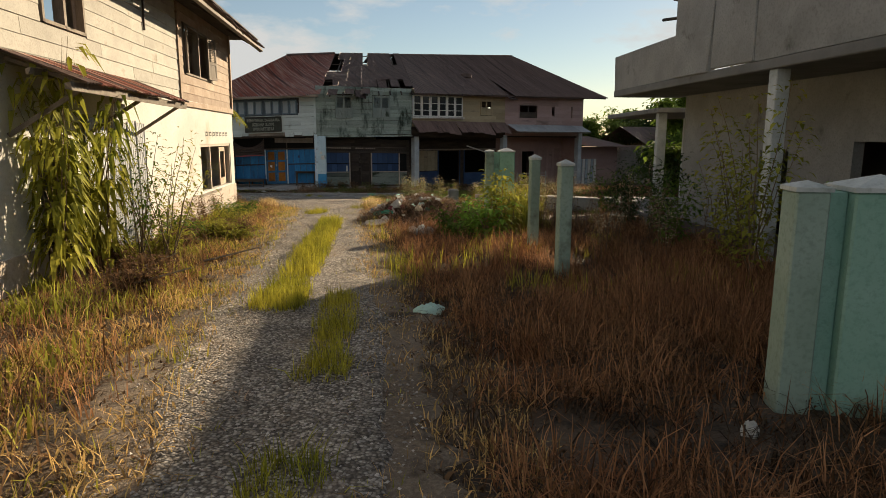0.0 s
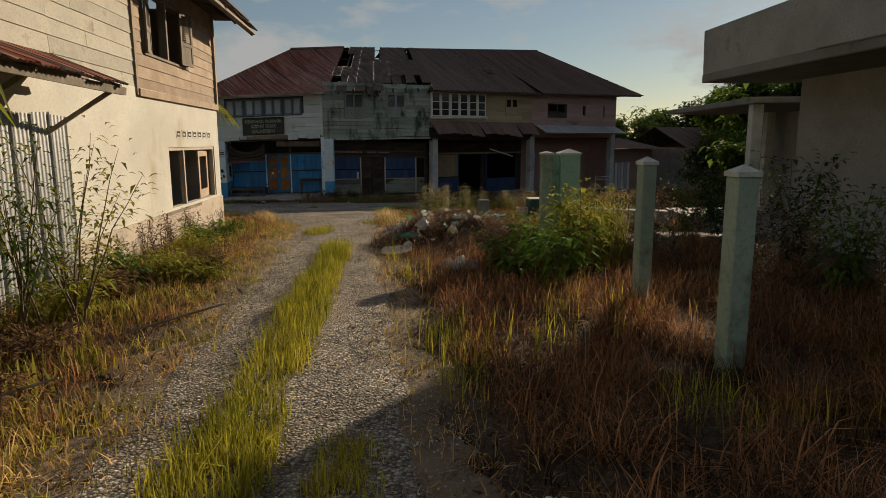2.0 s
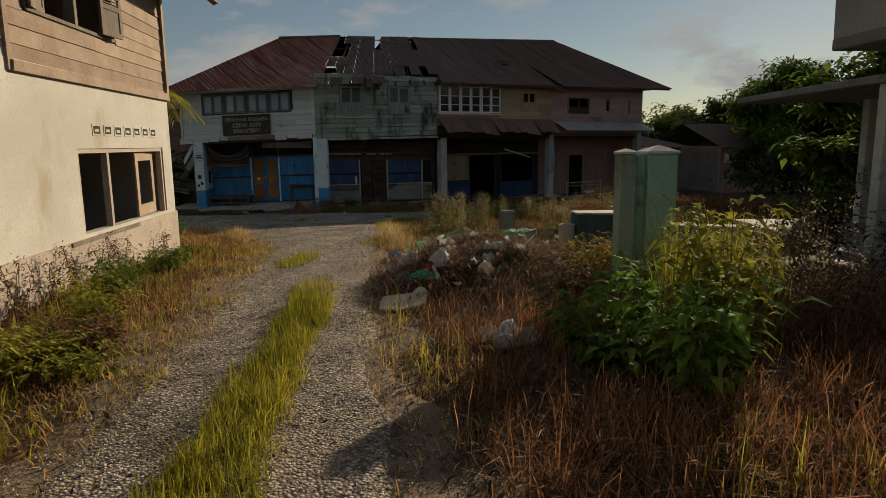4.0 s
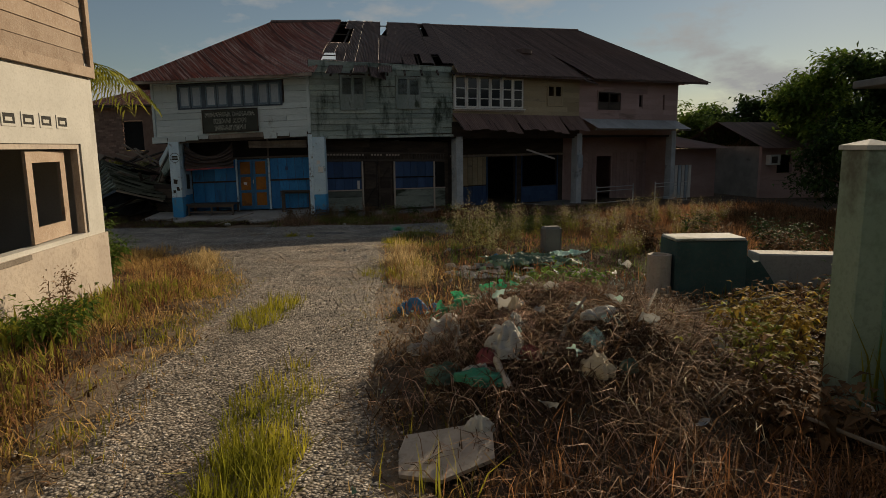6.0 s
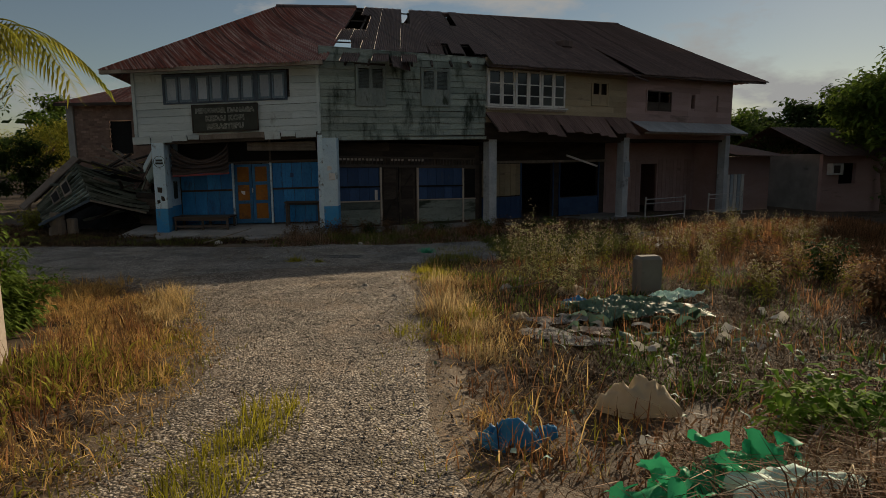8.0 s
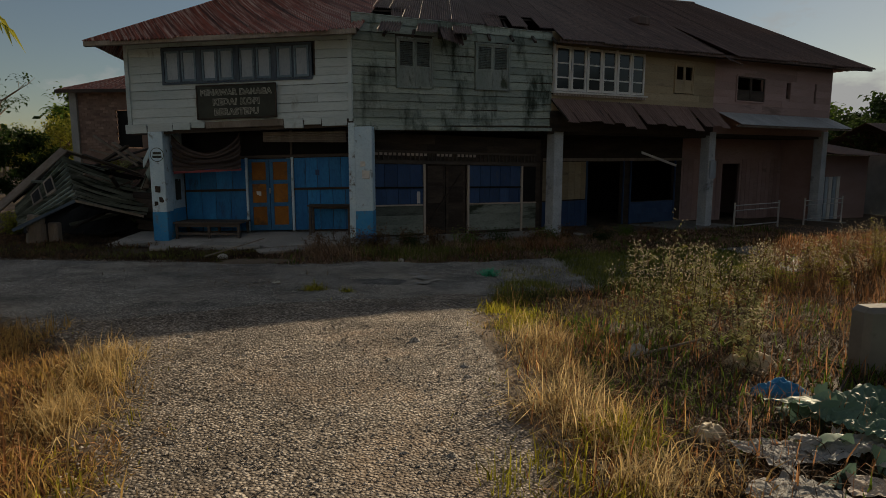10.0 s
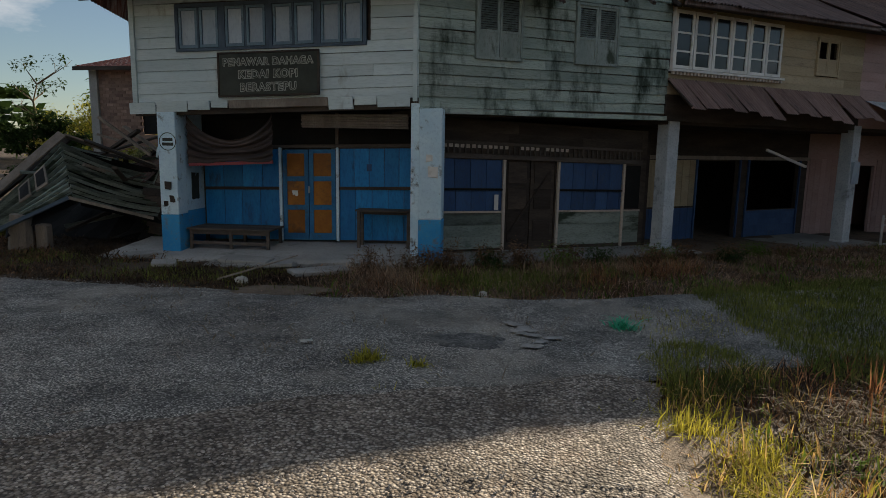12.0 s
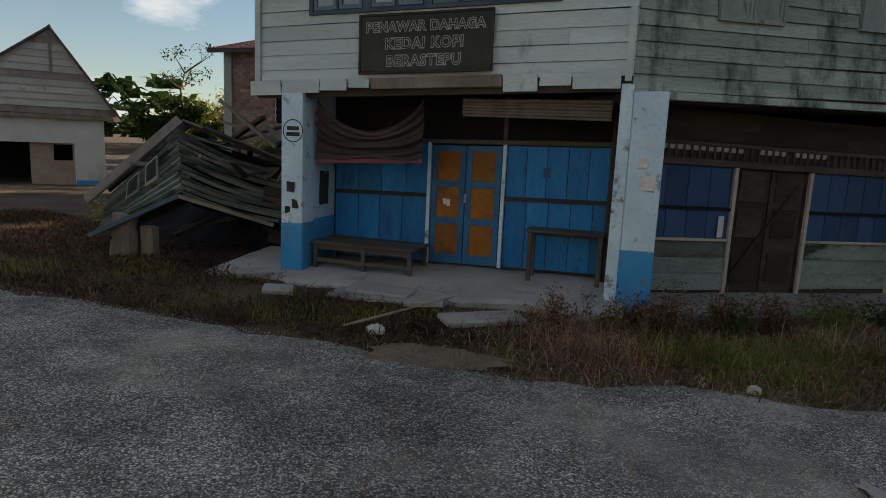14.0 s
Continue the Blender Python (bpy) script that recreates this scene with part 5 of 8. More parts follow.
def post_cap(x0, x1, y0, y1, z, rise):
    """A low plaster pyramid on a thin slab."""
    bm = bmesh.new()
    v = [bm.verts.new(p) for p in ((x0, y0, z), (x1, y0, z), (x1, y1, z), (x0, y1, z), (x0, y0, z + 0.03), (x1, y0, z + 0.03), (x1, y1, z + 0.03), (x0, y1, z + 0.03), ((x0 + x1) / 2, (y0 + y1) / 2, z + rise))]
    for q in ((3, 2, 1, 0), (0, 1, 5, 4), (1, 2, 6, 5), (2, 3, 7, 6), (3, 0, 4, 7), (4, 5, 8), (5, 6, 8), (6, 7, 8), (7, 4, 8)):
        bm.faces.new([v[i] for i in q])
    return bm


def twin_post(x, y, ztop, turn, label, wide=0.82):
    """A narrow pale pier, a green panel and a broad green pier in one."""
    z0 = ground_z(x, y) - 0.1
    h = ztop - z0
    t = thing("gate_post", pose(x, y, z0, 0, 0, turn), label, "gate post", "green gate posts")
    part("narrow_pier", B(0, 0.21, -0.03, 0.24, 0, h, 0, 0.012), "post_green", t, "pale worn narrow pier")
    part("cap", post_cap(-0.012, 0.222, -0.042, 0.252, h, 0.07), "cap_white", t, "white pointed plaster cap")
    part("panel", B(0.21, 0.36, 0.08, 0.2, 0, h - 0.005, 0, 0.008), "post_mint", t)
    part("broad_pier", B(0.36, wide, -0.02, 0.42, 0, h, 0, 0.014), "post_mint", t, "broad green painted pier")
    part("cap", post_cap(0.345, wide + 0.015, -0.035, 0.435, h, 0.11), "cap_white", t, "white pointed plaster cap")
    return t


twin_post(2.46, 3.72, 1.2, -8, "twin gate post with a narrow pale and a broad green pier")
gate_post(1.86, 8.9, 0.19, 0.19, 1.24, "slim pale green gate post with a pointed cap", 8)
gate_post(1.68, 11.05, 0.17, 0.17, 1.26, "slim grey-green gate post in tall dry grass", 10, "post_green")
twin_post(1.03, 15.75, 1.19, 3, "twin gate post, pale and bright green, beside a leafy shrub", 0.74)
tank = thing("block_plinth", pose(1.27, 20.15, ground_z(1.6, 19.9) - 0.05, 0, 0, 4), "low dark green masonry block with a pale concrete cap", "masonry block")
part("body", B(0, 1.0, 0, 0.6, 0, 0.82, 0, 0.02), "tank_green", tank)
part("cap", B(-0.02, 0.96, -0.02, 0.5, 0.82, 0.86, 0, 0.01), "cap_white", tank)
bm = bmesh.new()
pts = [(1.0, 0.62), (1.12, 0.5), (1.2, 0.52), (1.36, 0.3), (1.55, 0.0), (1.0, 0.0)]
lo, hi = [bm.verts.new((u, 0.05, z)) for u, z in pts], [bm.verts.new((u, 0.5, z * 0.9)) for u, z in pts]
bm.faces.new(lo[::-1])
bm.faces.new(hi)
for i in range(6):
    bm.faces.new((lo[i], lo[(i + 1) % 6], hi[(i + 1) % 6], hi[i]))
part("broken_end", bm, "tank_green", tank, "crumbled end of the green block")
lowwall = thing("low_wall", pose(2.6, 20.6, ground_z(2.8, 20.2) - 0.05, 0, 0, 8), "broken stub of a low rendered wall", "wall")
part("body", B(0, 2.6, 0, 0.3, 0, 0.6, -0.04, 0.02, 0.03, rnd), "concrete", lowwall)
cyl = thing("concrete_pipe", pose(1.08, 20.25, ground_z(0.8, 19.8) - 0.03), "short upright concrete pipe beside the green block", "pipe")
bm = bmesh.new()
ro, ri, n = 0.16, 0.1, 18
rings = [[bm.verts.new((r * math.cos(6.28318 * i / n), r * math.sin(6.28318 * i / n), z)) for i in range(n)] for r, z in ((ro, 0), (ro, 0.6), (ri, 0.6), (ri, 0.05))]
for a, b in zip(rings, rings[1:]):
    for i in range(n):
        bm.faces.new((a[i], a[(i + 1) % n], b[(i + 1) % n], b[i]))
part("pipe_wall", bm, "plinth", cyl)
st = thing("marker_stone", pose(0.2, 25.2, ground_z(0.2, 25.2) - 0.05, 0, 0, 12), "short rounded concrete marker stone in the weeds", "stone")
part("block", B(-0.21, 0.21, -0.13, 0.13, 0, 0.7, 0, 0.05), "concrete_dark", st)

# ---- behind and beside the row ----
def plank_face(parent, name, c, rows, material, seed, thick=0.045, miss=0.0, sag=0.0):
    """Planks across a tilted four-cornered face, each bowed down by up to sag."""
    rnd = random.Random(seed)
    c = [Vector(v) for v in c]
    nrm = (c[1] - c[0]).cross(c[3] - c[0]).normalized()
    for j in range(rows):
        if rnd.random() < miss:
            continue
        m = rnd.uniform(0.3, 0.7)
        r0, r1 = j / rows + rnd.uniform(0, 0.012), (j + 1.0) / rows - 0.008
        a, b = rnd.uniform(-0.02, 0.01), rnd.uniform(0.99, 1.02)
        lo, hi = nrm * (thick + rnd.uniform(0, 0.03)), nrm * rnd.uniform(0.0, 0.012)
        low = Vector((0, 0, -sag * (0.35 + 0.65 * j / rows) * rnd.uniform(0.8, 1.2)))
        vs = []
        for t, dip in ((a, 0.0), ((a + m) / 2, 0.7), (m, 1.0), ((b + m) / 2, 0.7), (b, 0.0)):
            p, q = patch(c, t, r0) + low * dip, patch(c, t, r1) + low * dip
            vs += [p + lo, q + hi, q - nrm * 0.012, p]
        fs = [(k * 4 + i, k * 4 + (i + 1) % 4, k * 4 + 4 + (i + 1) % 4, k * 4 + 4 + i) for k in range(4) for i in range(4)] + [(3, 2, 1, 0), (16, 17, 18, 19)]
        part(name, mesh_of(name, vs, fs, material), None, parent)


ruin = thing("collapsed_house", pose(0, 0, 0), "collapsed timber house whose boarded walls slump on the ground", "house")
P0, P1_, P2_, P3_ = (-15.1, 32.7, -0.84), (-14.12, 33.5, -0.18), (-15.27, 34.6, 0.93), (-16.0, 33.7, -0.35)
P4, P5 = (-12.83, 34.3, -0.6), (-13.4, 35.7, 0.15)
plank_face(ruin, "wall_plank", (P0, P1_, P2_, P3_), 11, "ruin_board", 2, 0.05, 0.0, 0.04)
plank_face(ruin, "wall_plank", (P1_, P4, P5, P2_), 13, "ruin_board", 3, 0.07, 0.0, 0.16)
# added black sheets that paint the shade of the void under the fallen walls
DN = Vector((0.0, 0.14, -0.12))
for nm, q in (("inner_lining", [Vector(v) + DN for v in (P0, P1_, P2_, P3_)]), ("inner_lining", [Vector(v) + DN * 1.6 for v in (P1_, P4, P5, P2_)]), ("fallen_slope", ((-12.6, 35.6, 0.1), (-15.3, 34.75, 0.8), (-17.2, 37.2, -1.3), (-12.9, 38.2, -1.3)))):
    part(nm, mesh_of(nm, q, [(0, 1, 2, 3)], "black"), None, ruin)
part("eave_strip", tube(bmesh.new(), Vector(P0) - Vector((0.1, 0.1, 0)), Vector(P1_) - Vector((0, 0.1, 0)), 0.05, 0.05, 4), "blue_frame", ruin)
part("eave_strip", tube(bmesh.new(), Vector(P1_) - Vector((0, 0.1, 0)), Vector(P4) - Vector((0, 0.1, 0.03)), 0.04, 0.04, 4), "wood", ruin)
for s in (0.3, 0.55):
    q = [patch([Vector(v) for v in (P0, P1_, P2_, P3_)], s + ds, r) + Vector((0.03, -0.06, 0.04)) for ds, r in ((0, 0.42), (0.17, 0.42), (0.17, 0.82), (0, 0.82))]
    wf = part("window_frame", mesh_of("window_frame", q + [p - Vector((0, -0.03, 0.03)) for p in q], [(0, 1, 2, 3), (0, 4, 5, 1), (1, 5, 6, 2), (2, 6, 7, 3), (3, 7, 4, 0)], "wood"), None, ruin)
    c = sum(q, Vector()) / 4
    # black sheet laid over the frame as the darkness of an open window
    part("window_hole", mesh_of("window_hole", [c + (p - c) * 0.75 + Vector((0.008, -0.012, 0.01)) for p in q], [(0, 1, 2, 3)], "black"), None, wf)


def loose_plank(a, b, wd, th, material, twist=0.0):
    """A split board from a to b."""
    a, d = Vector(a), Vector(b) - Vector(a)
    part("broken_plank", B(0, d.length, -wd / 2, wd / 2, -th / 2, th / 2, 0, 0.004, 0.015, rnd), material, ruin).matrix_world = Matrix.Translation(a) @ d.to_track_quat("X", "Z").to_matrix().to_4x4() @ Matrix.Rotation(radians(twist), 4, "X")


rnd = random.Random(31)
loose_plank((-16.35, 33.5, -0.42), (-15.2, 34.6, 1.08), 0.26, 0.05, "wood", 30)
loose_plank((-16.3, 33.9, -0.2), (-15.35, 34.9, 1.02), 0.3, 0.04, "dark_wood", 40)
loose_plank((-15.3, 34.75, 1.05), (-13.5, 35.8, 0.3), 0.2, 0.05, "wood", -20)
loose_plank((-14.9, 34.9, 0.95), (-13.35, 35.75, 0.22), 0.16, 0.04, "dark_wood", 15)
loose_plank((-15.1, 35.4, 0.6), (-13.0, 36.2, 1.35), 0.12, 0.05, "dark_wood", 10)
loose_plank((-14.6, 35.8, 1.3), (-13.2, 35.6, 0.5), 0.1, 0.05, "wood", 5)
for i in range(7):
    loose_plank((-13.75 + 0.12 * i, 35.3 - 0.05 * i, -0.35 + 0.1 * i), (-13.3 + 0.14 * i, 35.7 - 0.1 * i, 0.95 + 0.11 * i), 0.13, 0.03, ("wood", "dark_wood", "ruin_board", "dark_wood")[i % 4], 30 + 17 * i)
for i in range(6):
    loose_plank((-13.35, 34.75 - 0.02 * i, -0.95 + 0.17 * i), (-12.62, 34.5, -0.98 + 0.17 * i), 0.16, 0.025, "dark_wood", 80)
loose_plank((-13.3, 35.1, 0.7), (-12.65, 34.8, 1.5), 0.34, 0.03, "board_white", 60)
loose_plank((-13.15, 35.0, 0.35), (-12.68, 34.85, 0.95), 0.36, 0.03, "board_moss", 70)
rnd = random.Random(77)
for i in range(80):
    a = Vector((rnd.uniform(-15.0, -12.9), rnd.uniform(35.0, 38), rnd.uniform(-0.7, 0.75)))
    d = Vector((rnd.uniform(-1, 1), rnd.uniform(-0.6, 0.6), rnd.uniform(-0.25, 0.4))).normalized() * rnd.uniform(0.8, 1.9)
    part("broken_beam", B(0, d.length, -0.05, 0.05, -0.03, 0.03, 0, 0, 0.012, rnd), rnd.choice(["wood", "dark_wood", "dark_wood", "dark_wood", "ruin_board"]), ruin).matrix_world = Matrix.Translation(a) @ d.to_track_quat("X", "Z").to_matrix().to_4x4()
for i in range(4):
    a = -14.4 + i * 0.5
    corrugated(ruin, "roof_sheet", (a, 35.3 + 0.5 * i, 0.2), (a + 0.8, 35.0 + 0.4 * i, 0.0), (a + 1.5, 37.5, 1.9 - 0.2 * i), (a + 0.5, 37.6, 1.4 + 0.2 * i), "rust_dark", 8, 0.02)
# mound coloured near-black so the cavity above it reads as shaded
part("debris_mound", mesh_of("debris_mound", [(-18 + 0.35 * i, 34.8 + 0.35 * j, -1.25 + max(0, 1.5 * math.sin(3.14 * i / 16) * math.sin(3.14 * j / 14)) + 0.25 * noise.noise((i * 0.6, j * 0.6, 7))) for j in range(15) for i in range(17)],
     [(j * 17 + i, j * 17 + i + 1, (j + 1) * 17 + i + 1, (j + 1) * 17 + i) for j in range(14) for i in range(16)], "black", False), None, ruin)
stump = thing("tree_stump", pose(-15.0, 33.1, ground_z(-15, 33.1) - 0.05), "pale rotten stump under the fallen wall", "stump")
bm = bmesh.new()
tube(bm, (0, 0, 0), (0.04, 0, 0.75), 0.24, 0.19, 10)
part("trunk", bm, "wood", stump)
stump2 = thing("tree_stump", pose(-14.65, 33.3, ground_z(-14.6, 33.3) - 0.05), "short grey timber stub under the fallen wall", "stump")
part("trunk", B(-0.13, 0.13, -0.1, 0.1, 0, 0.55, 0, 0.03), "wood", stump2)

bh = thing("brick_house", pose(-19.6, 41.2, 0), "brick house with a faded red hipped roof", "house")
part("wall", wall_with_holes(0, 8, -1.4, 3.3, 0, 0.2, [(1.6, 2.6, 1.2, 2.6), (4.2, 5.2, 1.2, 2.6)]), "brick", bh)
for j in range(22):
    for i in range(10):
        z = 1.0 + j * 0.1
        u = 0.05 + i * 0.24 + (0.12 if j % 2 else 0)
        if u < 1.5 and z < 3.2:
            part("brick", B(u, u + 0.22, -0.012, 0.0, z, z + 0.085), "brick", bh)
part("corner_pier", B(-0.12, 0.16, -0.1, 0.25, -1.4, 3.35), "concrete", bh)
part("side_wall", B(0, 0.2, 0.25, 7, -1.4, 3.3), "brick", bh)
# black plate in the opening paints the shade of the room
part("window_hole", B(1.62, 2.58, 0.08, 0.12, 1.22, 2.58), "black", bh)
corrugated(bh, "roof_sheet", (-0.3, -0.5, 3.3), (8.5, -0.5, 3.3), (8.5, 3.2, 4.6), (2.4, 3.2, 4.6), "rust", 50, 0.02)
corrugated(bh, "roof_sheet", (-0.3, 7.7, 3.3), (-0.3, -0.5, 3.3), (2.4, 3.2, 4.6), (2.4, 3.25, 4.6), "rust", 40, 0.02)
part("eave_board", B(-0.34, 8.5, -0.54, -0.5, 3.18, 3.3), "dark_wood", bh)

wh = thing("white_cottage", pose(-27.15, 43.2, 0, 0, 0, 53), "derelict pale cottage with a boarded timber gable", "house")
part("wall", wall_with_holes(-7.5, 0, -1.6, 1.2, 0, 0.2, [(-6.4, -1.0, -1.5, 0.24)]), "plaster", wh)
part("wall_base", B(-0.98, 0.004, -0.006, 0.0, -1.5, -1.12), "blue_light", wh, "faded blue painted wall base")
part("side_wall", B(-0.2, 0, 0.2, 7, -1.6, 1.2), "plaster", wh)
# black wall behind the opening puts the cottage's inner shade into colour
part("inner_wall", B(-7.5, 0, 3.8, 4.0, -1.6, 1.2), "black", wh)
part("door_board", wall_with_holes(-2.4, -1.0, -1.5, 0.24, 0.22, 0.26, [(-1.66, -1.06, -0.4, 0.18)]), "board_tan", wh)
for i in range(12):
    z0, z1 = 1.28 + i * 0.245, 1.28 + (i + 1) * 0.245
    el_, er_ = [-1.6 - max(0.02, 4.24 - z) * 1.33 for z in (z0, z1)], [-1.6 + max(0.02, 4.24 - z) * 0.69 for z in (z0, z1)]
    bm = bmesh.new()
    fr = [bm.verts.new(p) for p in ((el_[0], -0.13, z0), (er_[0], -0.13, z0), (er_[1], -0.1, z1), (el_[1], -0.1, z1))]
    bk = [bm.verts.new((v.co.x, -0.08, v.co.z)) for v in fr]
    bm.faces.new(fr)
    bm.faces.new(bk[::-1])
    for k in range(4):
        bm.faces.new((fr[k], bk[k], bk[(k + 1) % 4], fr[(k + 1) % 4]))
    part("gable_board", bm, "board_grey" if i % 5 else "wood", wh)
part("gable_batten", B(-1.66, -1.56, -0.16, -0.132, 2.7, 4.1), "wood", wh)
part("roof_slope", B(-0.05, 3.85, -0.3, 7, 0, 0.06), "rust_dark", wh).matrix_local = pose(-1.62, 0, 4.28, 0, 55.3, 0)
part("roof_slope", B(-6.4, 0.05, -0.3, 7, 0, 0.06), "rust_dark", wh).matrix_local = pose(-1.58, 0, 4.28, 0, -37, 0)
part("lintel", B(-7.5, 0.3, -0.2, 0.0, 1.12, 1.26), "wood", wh)

# low house and shed past the row's far end
fh = thing("tin_roof_house", pose(15.6, 50.0, 0, 0, 0, 22), "low weathered house with a dark tin roof", "house")
part("wall", wall_with_holes(0, 9, -2.2, 1.0, 0, 0.2, [(1.2, 2.4, -0.6, 0.5), (5, 6, -2, 0.3)]), "board_pink", fh)
part("side_wall", B(0, 0.2, 0.2, 6, -2.2, 1.0), "concrete_dark", fh)
# coloured near-black as painted shade behind the window and door openings
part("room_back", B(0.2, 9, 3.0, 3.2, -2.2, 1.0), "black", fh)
corrugated(fh, "roof_sheet", (-0.7, -0.8, 0.9), (9.6, -0.8, 0.9), (9.6, 3, 2.5), (-0.7, 3, 2.5), "rust_dark", 60, 0.02)
corrugated(fh, "roof_sheet", (9.6, 6.8, 0.9), (-0.7, 6.8, 0.9), (-0.7, 3, 2.5), (9.6, 3, 2.5), "rust_dark", 60, 0.02)
ac = thing("air_conditioner", pose(15.6, 50.0, 0, 0, 0, 22), "pale air-conditioner box on the low house's wall", "air conditioner")
part("casing", B(0.3, 1.1, -0.35, -0.004, -0.1, 0.5, 0, 0.02), "cap_white", ac)
part("grille", B(0.4, 0.85, -0.36, -0.352, 0.0, 0.4), "dark_wood", ac)


# ---- plants ----
def blades(name, pts, h, wd, material, label, category, seed, lean=0.35, spread_r=0.05, per=6, arch=False):
    """Grass: every point gets a few bent blades."""
    rng = np.random.default_rng(seed)
    pts = np.array(pts, float)
    n = len(pts) * per
    base = np.repeat(pts, per, axis=0)
    base[:, :2] += rng.normal(0, spread_r, (n, 2))
    base[:, 2] -= 0.04
    hh = rng.uniform(h[0], h[1], n) * np.repeat(rng.uniform(0.6, 1.25, len(pts)), per)
    az = rng.uniform(0, 6.283, n)
    tilt = np.abs(rng.normal(0, lean, n)) if lean < 1 else rng.uniform(0.9, 1.5, n)
    if arch:
        tilt = rng.uniform(0.15, 1.6, n)
    d = np.stack([np.cos(az), np.sin(az), np.zeros(n)], 1)
    s = np.stack([-np.sin(az + rng.uniform(-1, 1, n)), np.cos(az), np.zeros(n)], 1) * (wd * rng.uniform(0.6, 1.3, n))[:, None]
    up = np.array([0, 0, 1.0])
    m1 = base + d * (hh * np.sin(tilt) * 0.4)[:, None] + up * (hh * 0.55 * np.cos(tilt * 0.6))[:, None]
    m2 = base + d * (hh * np.sin(tilt) * 1.15)[:, None] + up * (hh * np.cos(tilt))[:, None]
    v = np.stack([base - s, base + s, m1 + s * 0.8, m1 - s * 0.8, m2], 1).reshape(-1, 3)
    me = bpy.data.meshes.new(name)
    me.vertices.add(n * 5)
    me.vertices.foreach_set("co", v.ravel())
    loops = np.array([0, 1, 2, 3, 3, 2, 4])
    li = (np.arange(n)[:, None] * 5 + loops).ravel()
    me.loops.add(n * 7)
    me.loops.foreach_set("vertex_index", li.astype(np.int32))
    me.polygons.add(n * 2)
    st = (np.arange(n)[:, None] * 7 + np.array([0, 4])).ravel()
    me.polygons.foreach_set("loop_start", st.astype(np.int32))
    me.polygons.foreach_set("loop_total", np.tile([4, 3], n).astype(np.int32))
    me.update()
    me.validate()
    me.materials.append(M[material])
    ob = new(name, me)
    return tagged(ob, label, category, kind="stuff")


def scatter(n, x0, x1, y0, y1, ok, seed, clump=0.9, cut=0.0):
    rng = random.Random(seed)
    out = []
    while n > 0:
        n -= 1
        x, y = rng.uniform(x0, x1), rng.uniform(y0, y1)
        if ok(x, y) and noise.noise((x * clump, y * clump, seed)) + rng.uniform(-0.35, 0.35) > cut:
            out.append((x, y, ground_z(x, y)))
    return out


def wall_x(y):
    return -6.3 - (y - 14) * 0.1286


def left_bank(x, y):
    return wall_x(y) + 0.15 < x < drive_left(y) + 0.22 and y < 25.2


def right_bank(x, y):
    return x > drive_right(y) + 0.08 and y < road_near(x) - 0.1 and not (x > 5.0 and y < 24)


def heap(x, y):
    return math.exp(-(((x + 0.6) / 1.3) ** 2 + ((y - 16.9) / 1.6) ** 2))


def strip_near(x, y):
    c = float(np.interp(y, [1.5, 4.5, 7.2], [-0.55, -0.82, -1.15]))
    return abs(x - c) < 0.17 + 0.1 * noise.noise((y * 0.9, 3, 1)) and noise.noise((y * 0.8, 1.5, 9)) > -0.22


def strip_far(x, y):
    c = float(np.interp(y, [6.5, 9.1, 14.8], [-1.78, -2.12, -2.78]))
    return abs(x - c) < 0.24 + 0.1 * noise.noise((y * 0.8, 7, 1))


def strip_end(x, y):
    return (math.hypot((x + 2.95) / 0.28, (y - 15.9) / 0.8) < 1) or (math.hypot((x + 3.98) / 0.24, (y - 18.8) / 1.1) < 1) or (math.hypot((x + 3.15) / 0.3, (y - 22.3) / 0.35) < 1 and (x * 7) % 1 > 0.5)


blades("track_grass", scatter(2600, -1.6, -0.2, 1.2, 7.2, strip_near, 1, cut=-0.3), (0.1, 0.26), 0.0045, "green_grass", "yellow-green grass strip between the wheel ruts", "grass", 1, 0.4, 0.035, 9)
blades("track_grass", scatter(6500, -3.3, -1.3, 6.3, 15.2, strip_far, 2, cut=-0.3), (0.12, 0.3), 0.005, "green_grass", "yellow-green grass strip along the middle of the drive", "grass", 2, 0.4, 0.04, 8)
blades("track_grass", scatter(2600, -4.2, -2.4, 14.8, 23, strip_end, 3, cut=-0.4), (0.1, 0.28), 0.005, "green_grass", "yellow-green tufts on the gravel drive", "grass", 3, 0.45, 0.04, 8)
# bank under the white house
blades("bank_grass", scatter(9000, -7.6, -1.0, 0, 25, lambda x, y: left_bank(x, y) and x > drive_left(y) - 1.5, 4, cut=-0.12), (0.07, 0.24), 0.005, "straw", "short straw-coloured grass beside the drive", "grass", 4, 0.9, 0.07, 10, True)
blades("bank_grass", scatter(10000, -7.6, -1.0, 0, 25, lambda x, y: left_bank(x, y) and x > drive_left(y) - 2.2, 5, clump=0.8, cut=0.06), (0.06, 0.2), 0.005, "green_grass", "yellow-green grass beside the drive", "grass", 5, 0.8, 0.06, 8)
blades("bank_weeds", scatter(6500, -7.6, -1.5, -1, 24, lambda x, y: left_bank(x, y) and x < drive_left(y) - 0.7, 6, cut=-0.1), (0.12, 0.42), 0.005, "leaf_dead", "brown dry weeds along the foot of the wall", "weeds", 6, 0.9, 0.1, 7)
blades("bank_weeds", scatter(4500, -7.6, -1.5, -1, 24, lambda x, y: left_bank(x, y) and x < drive_left(y) - 0.4, 21, cut=0.0), (0.12, 0.36), 0.005, "dry", "reddish dry grass along the foot of the wall", "weeds", 21, 0.85, 0.09, 7)
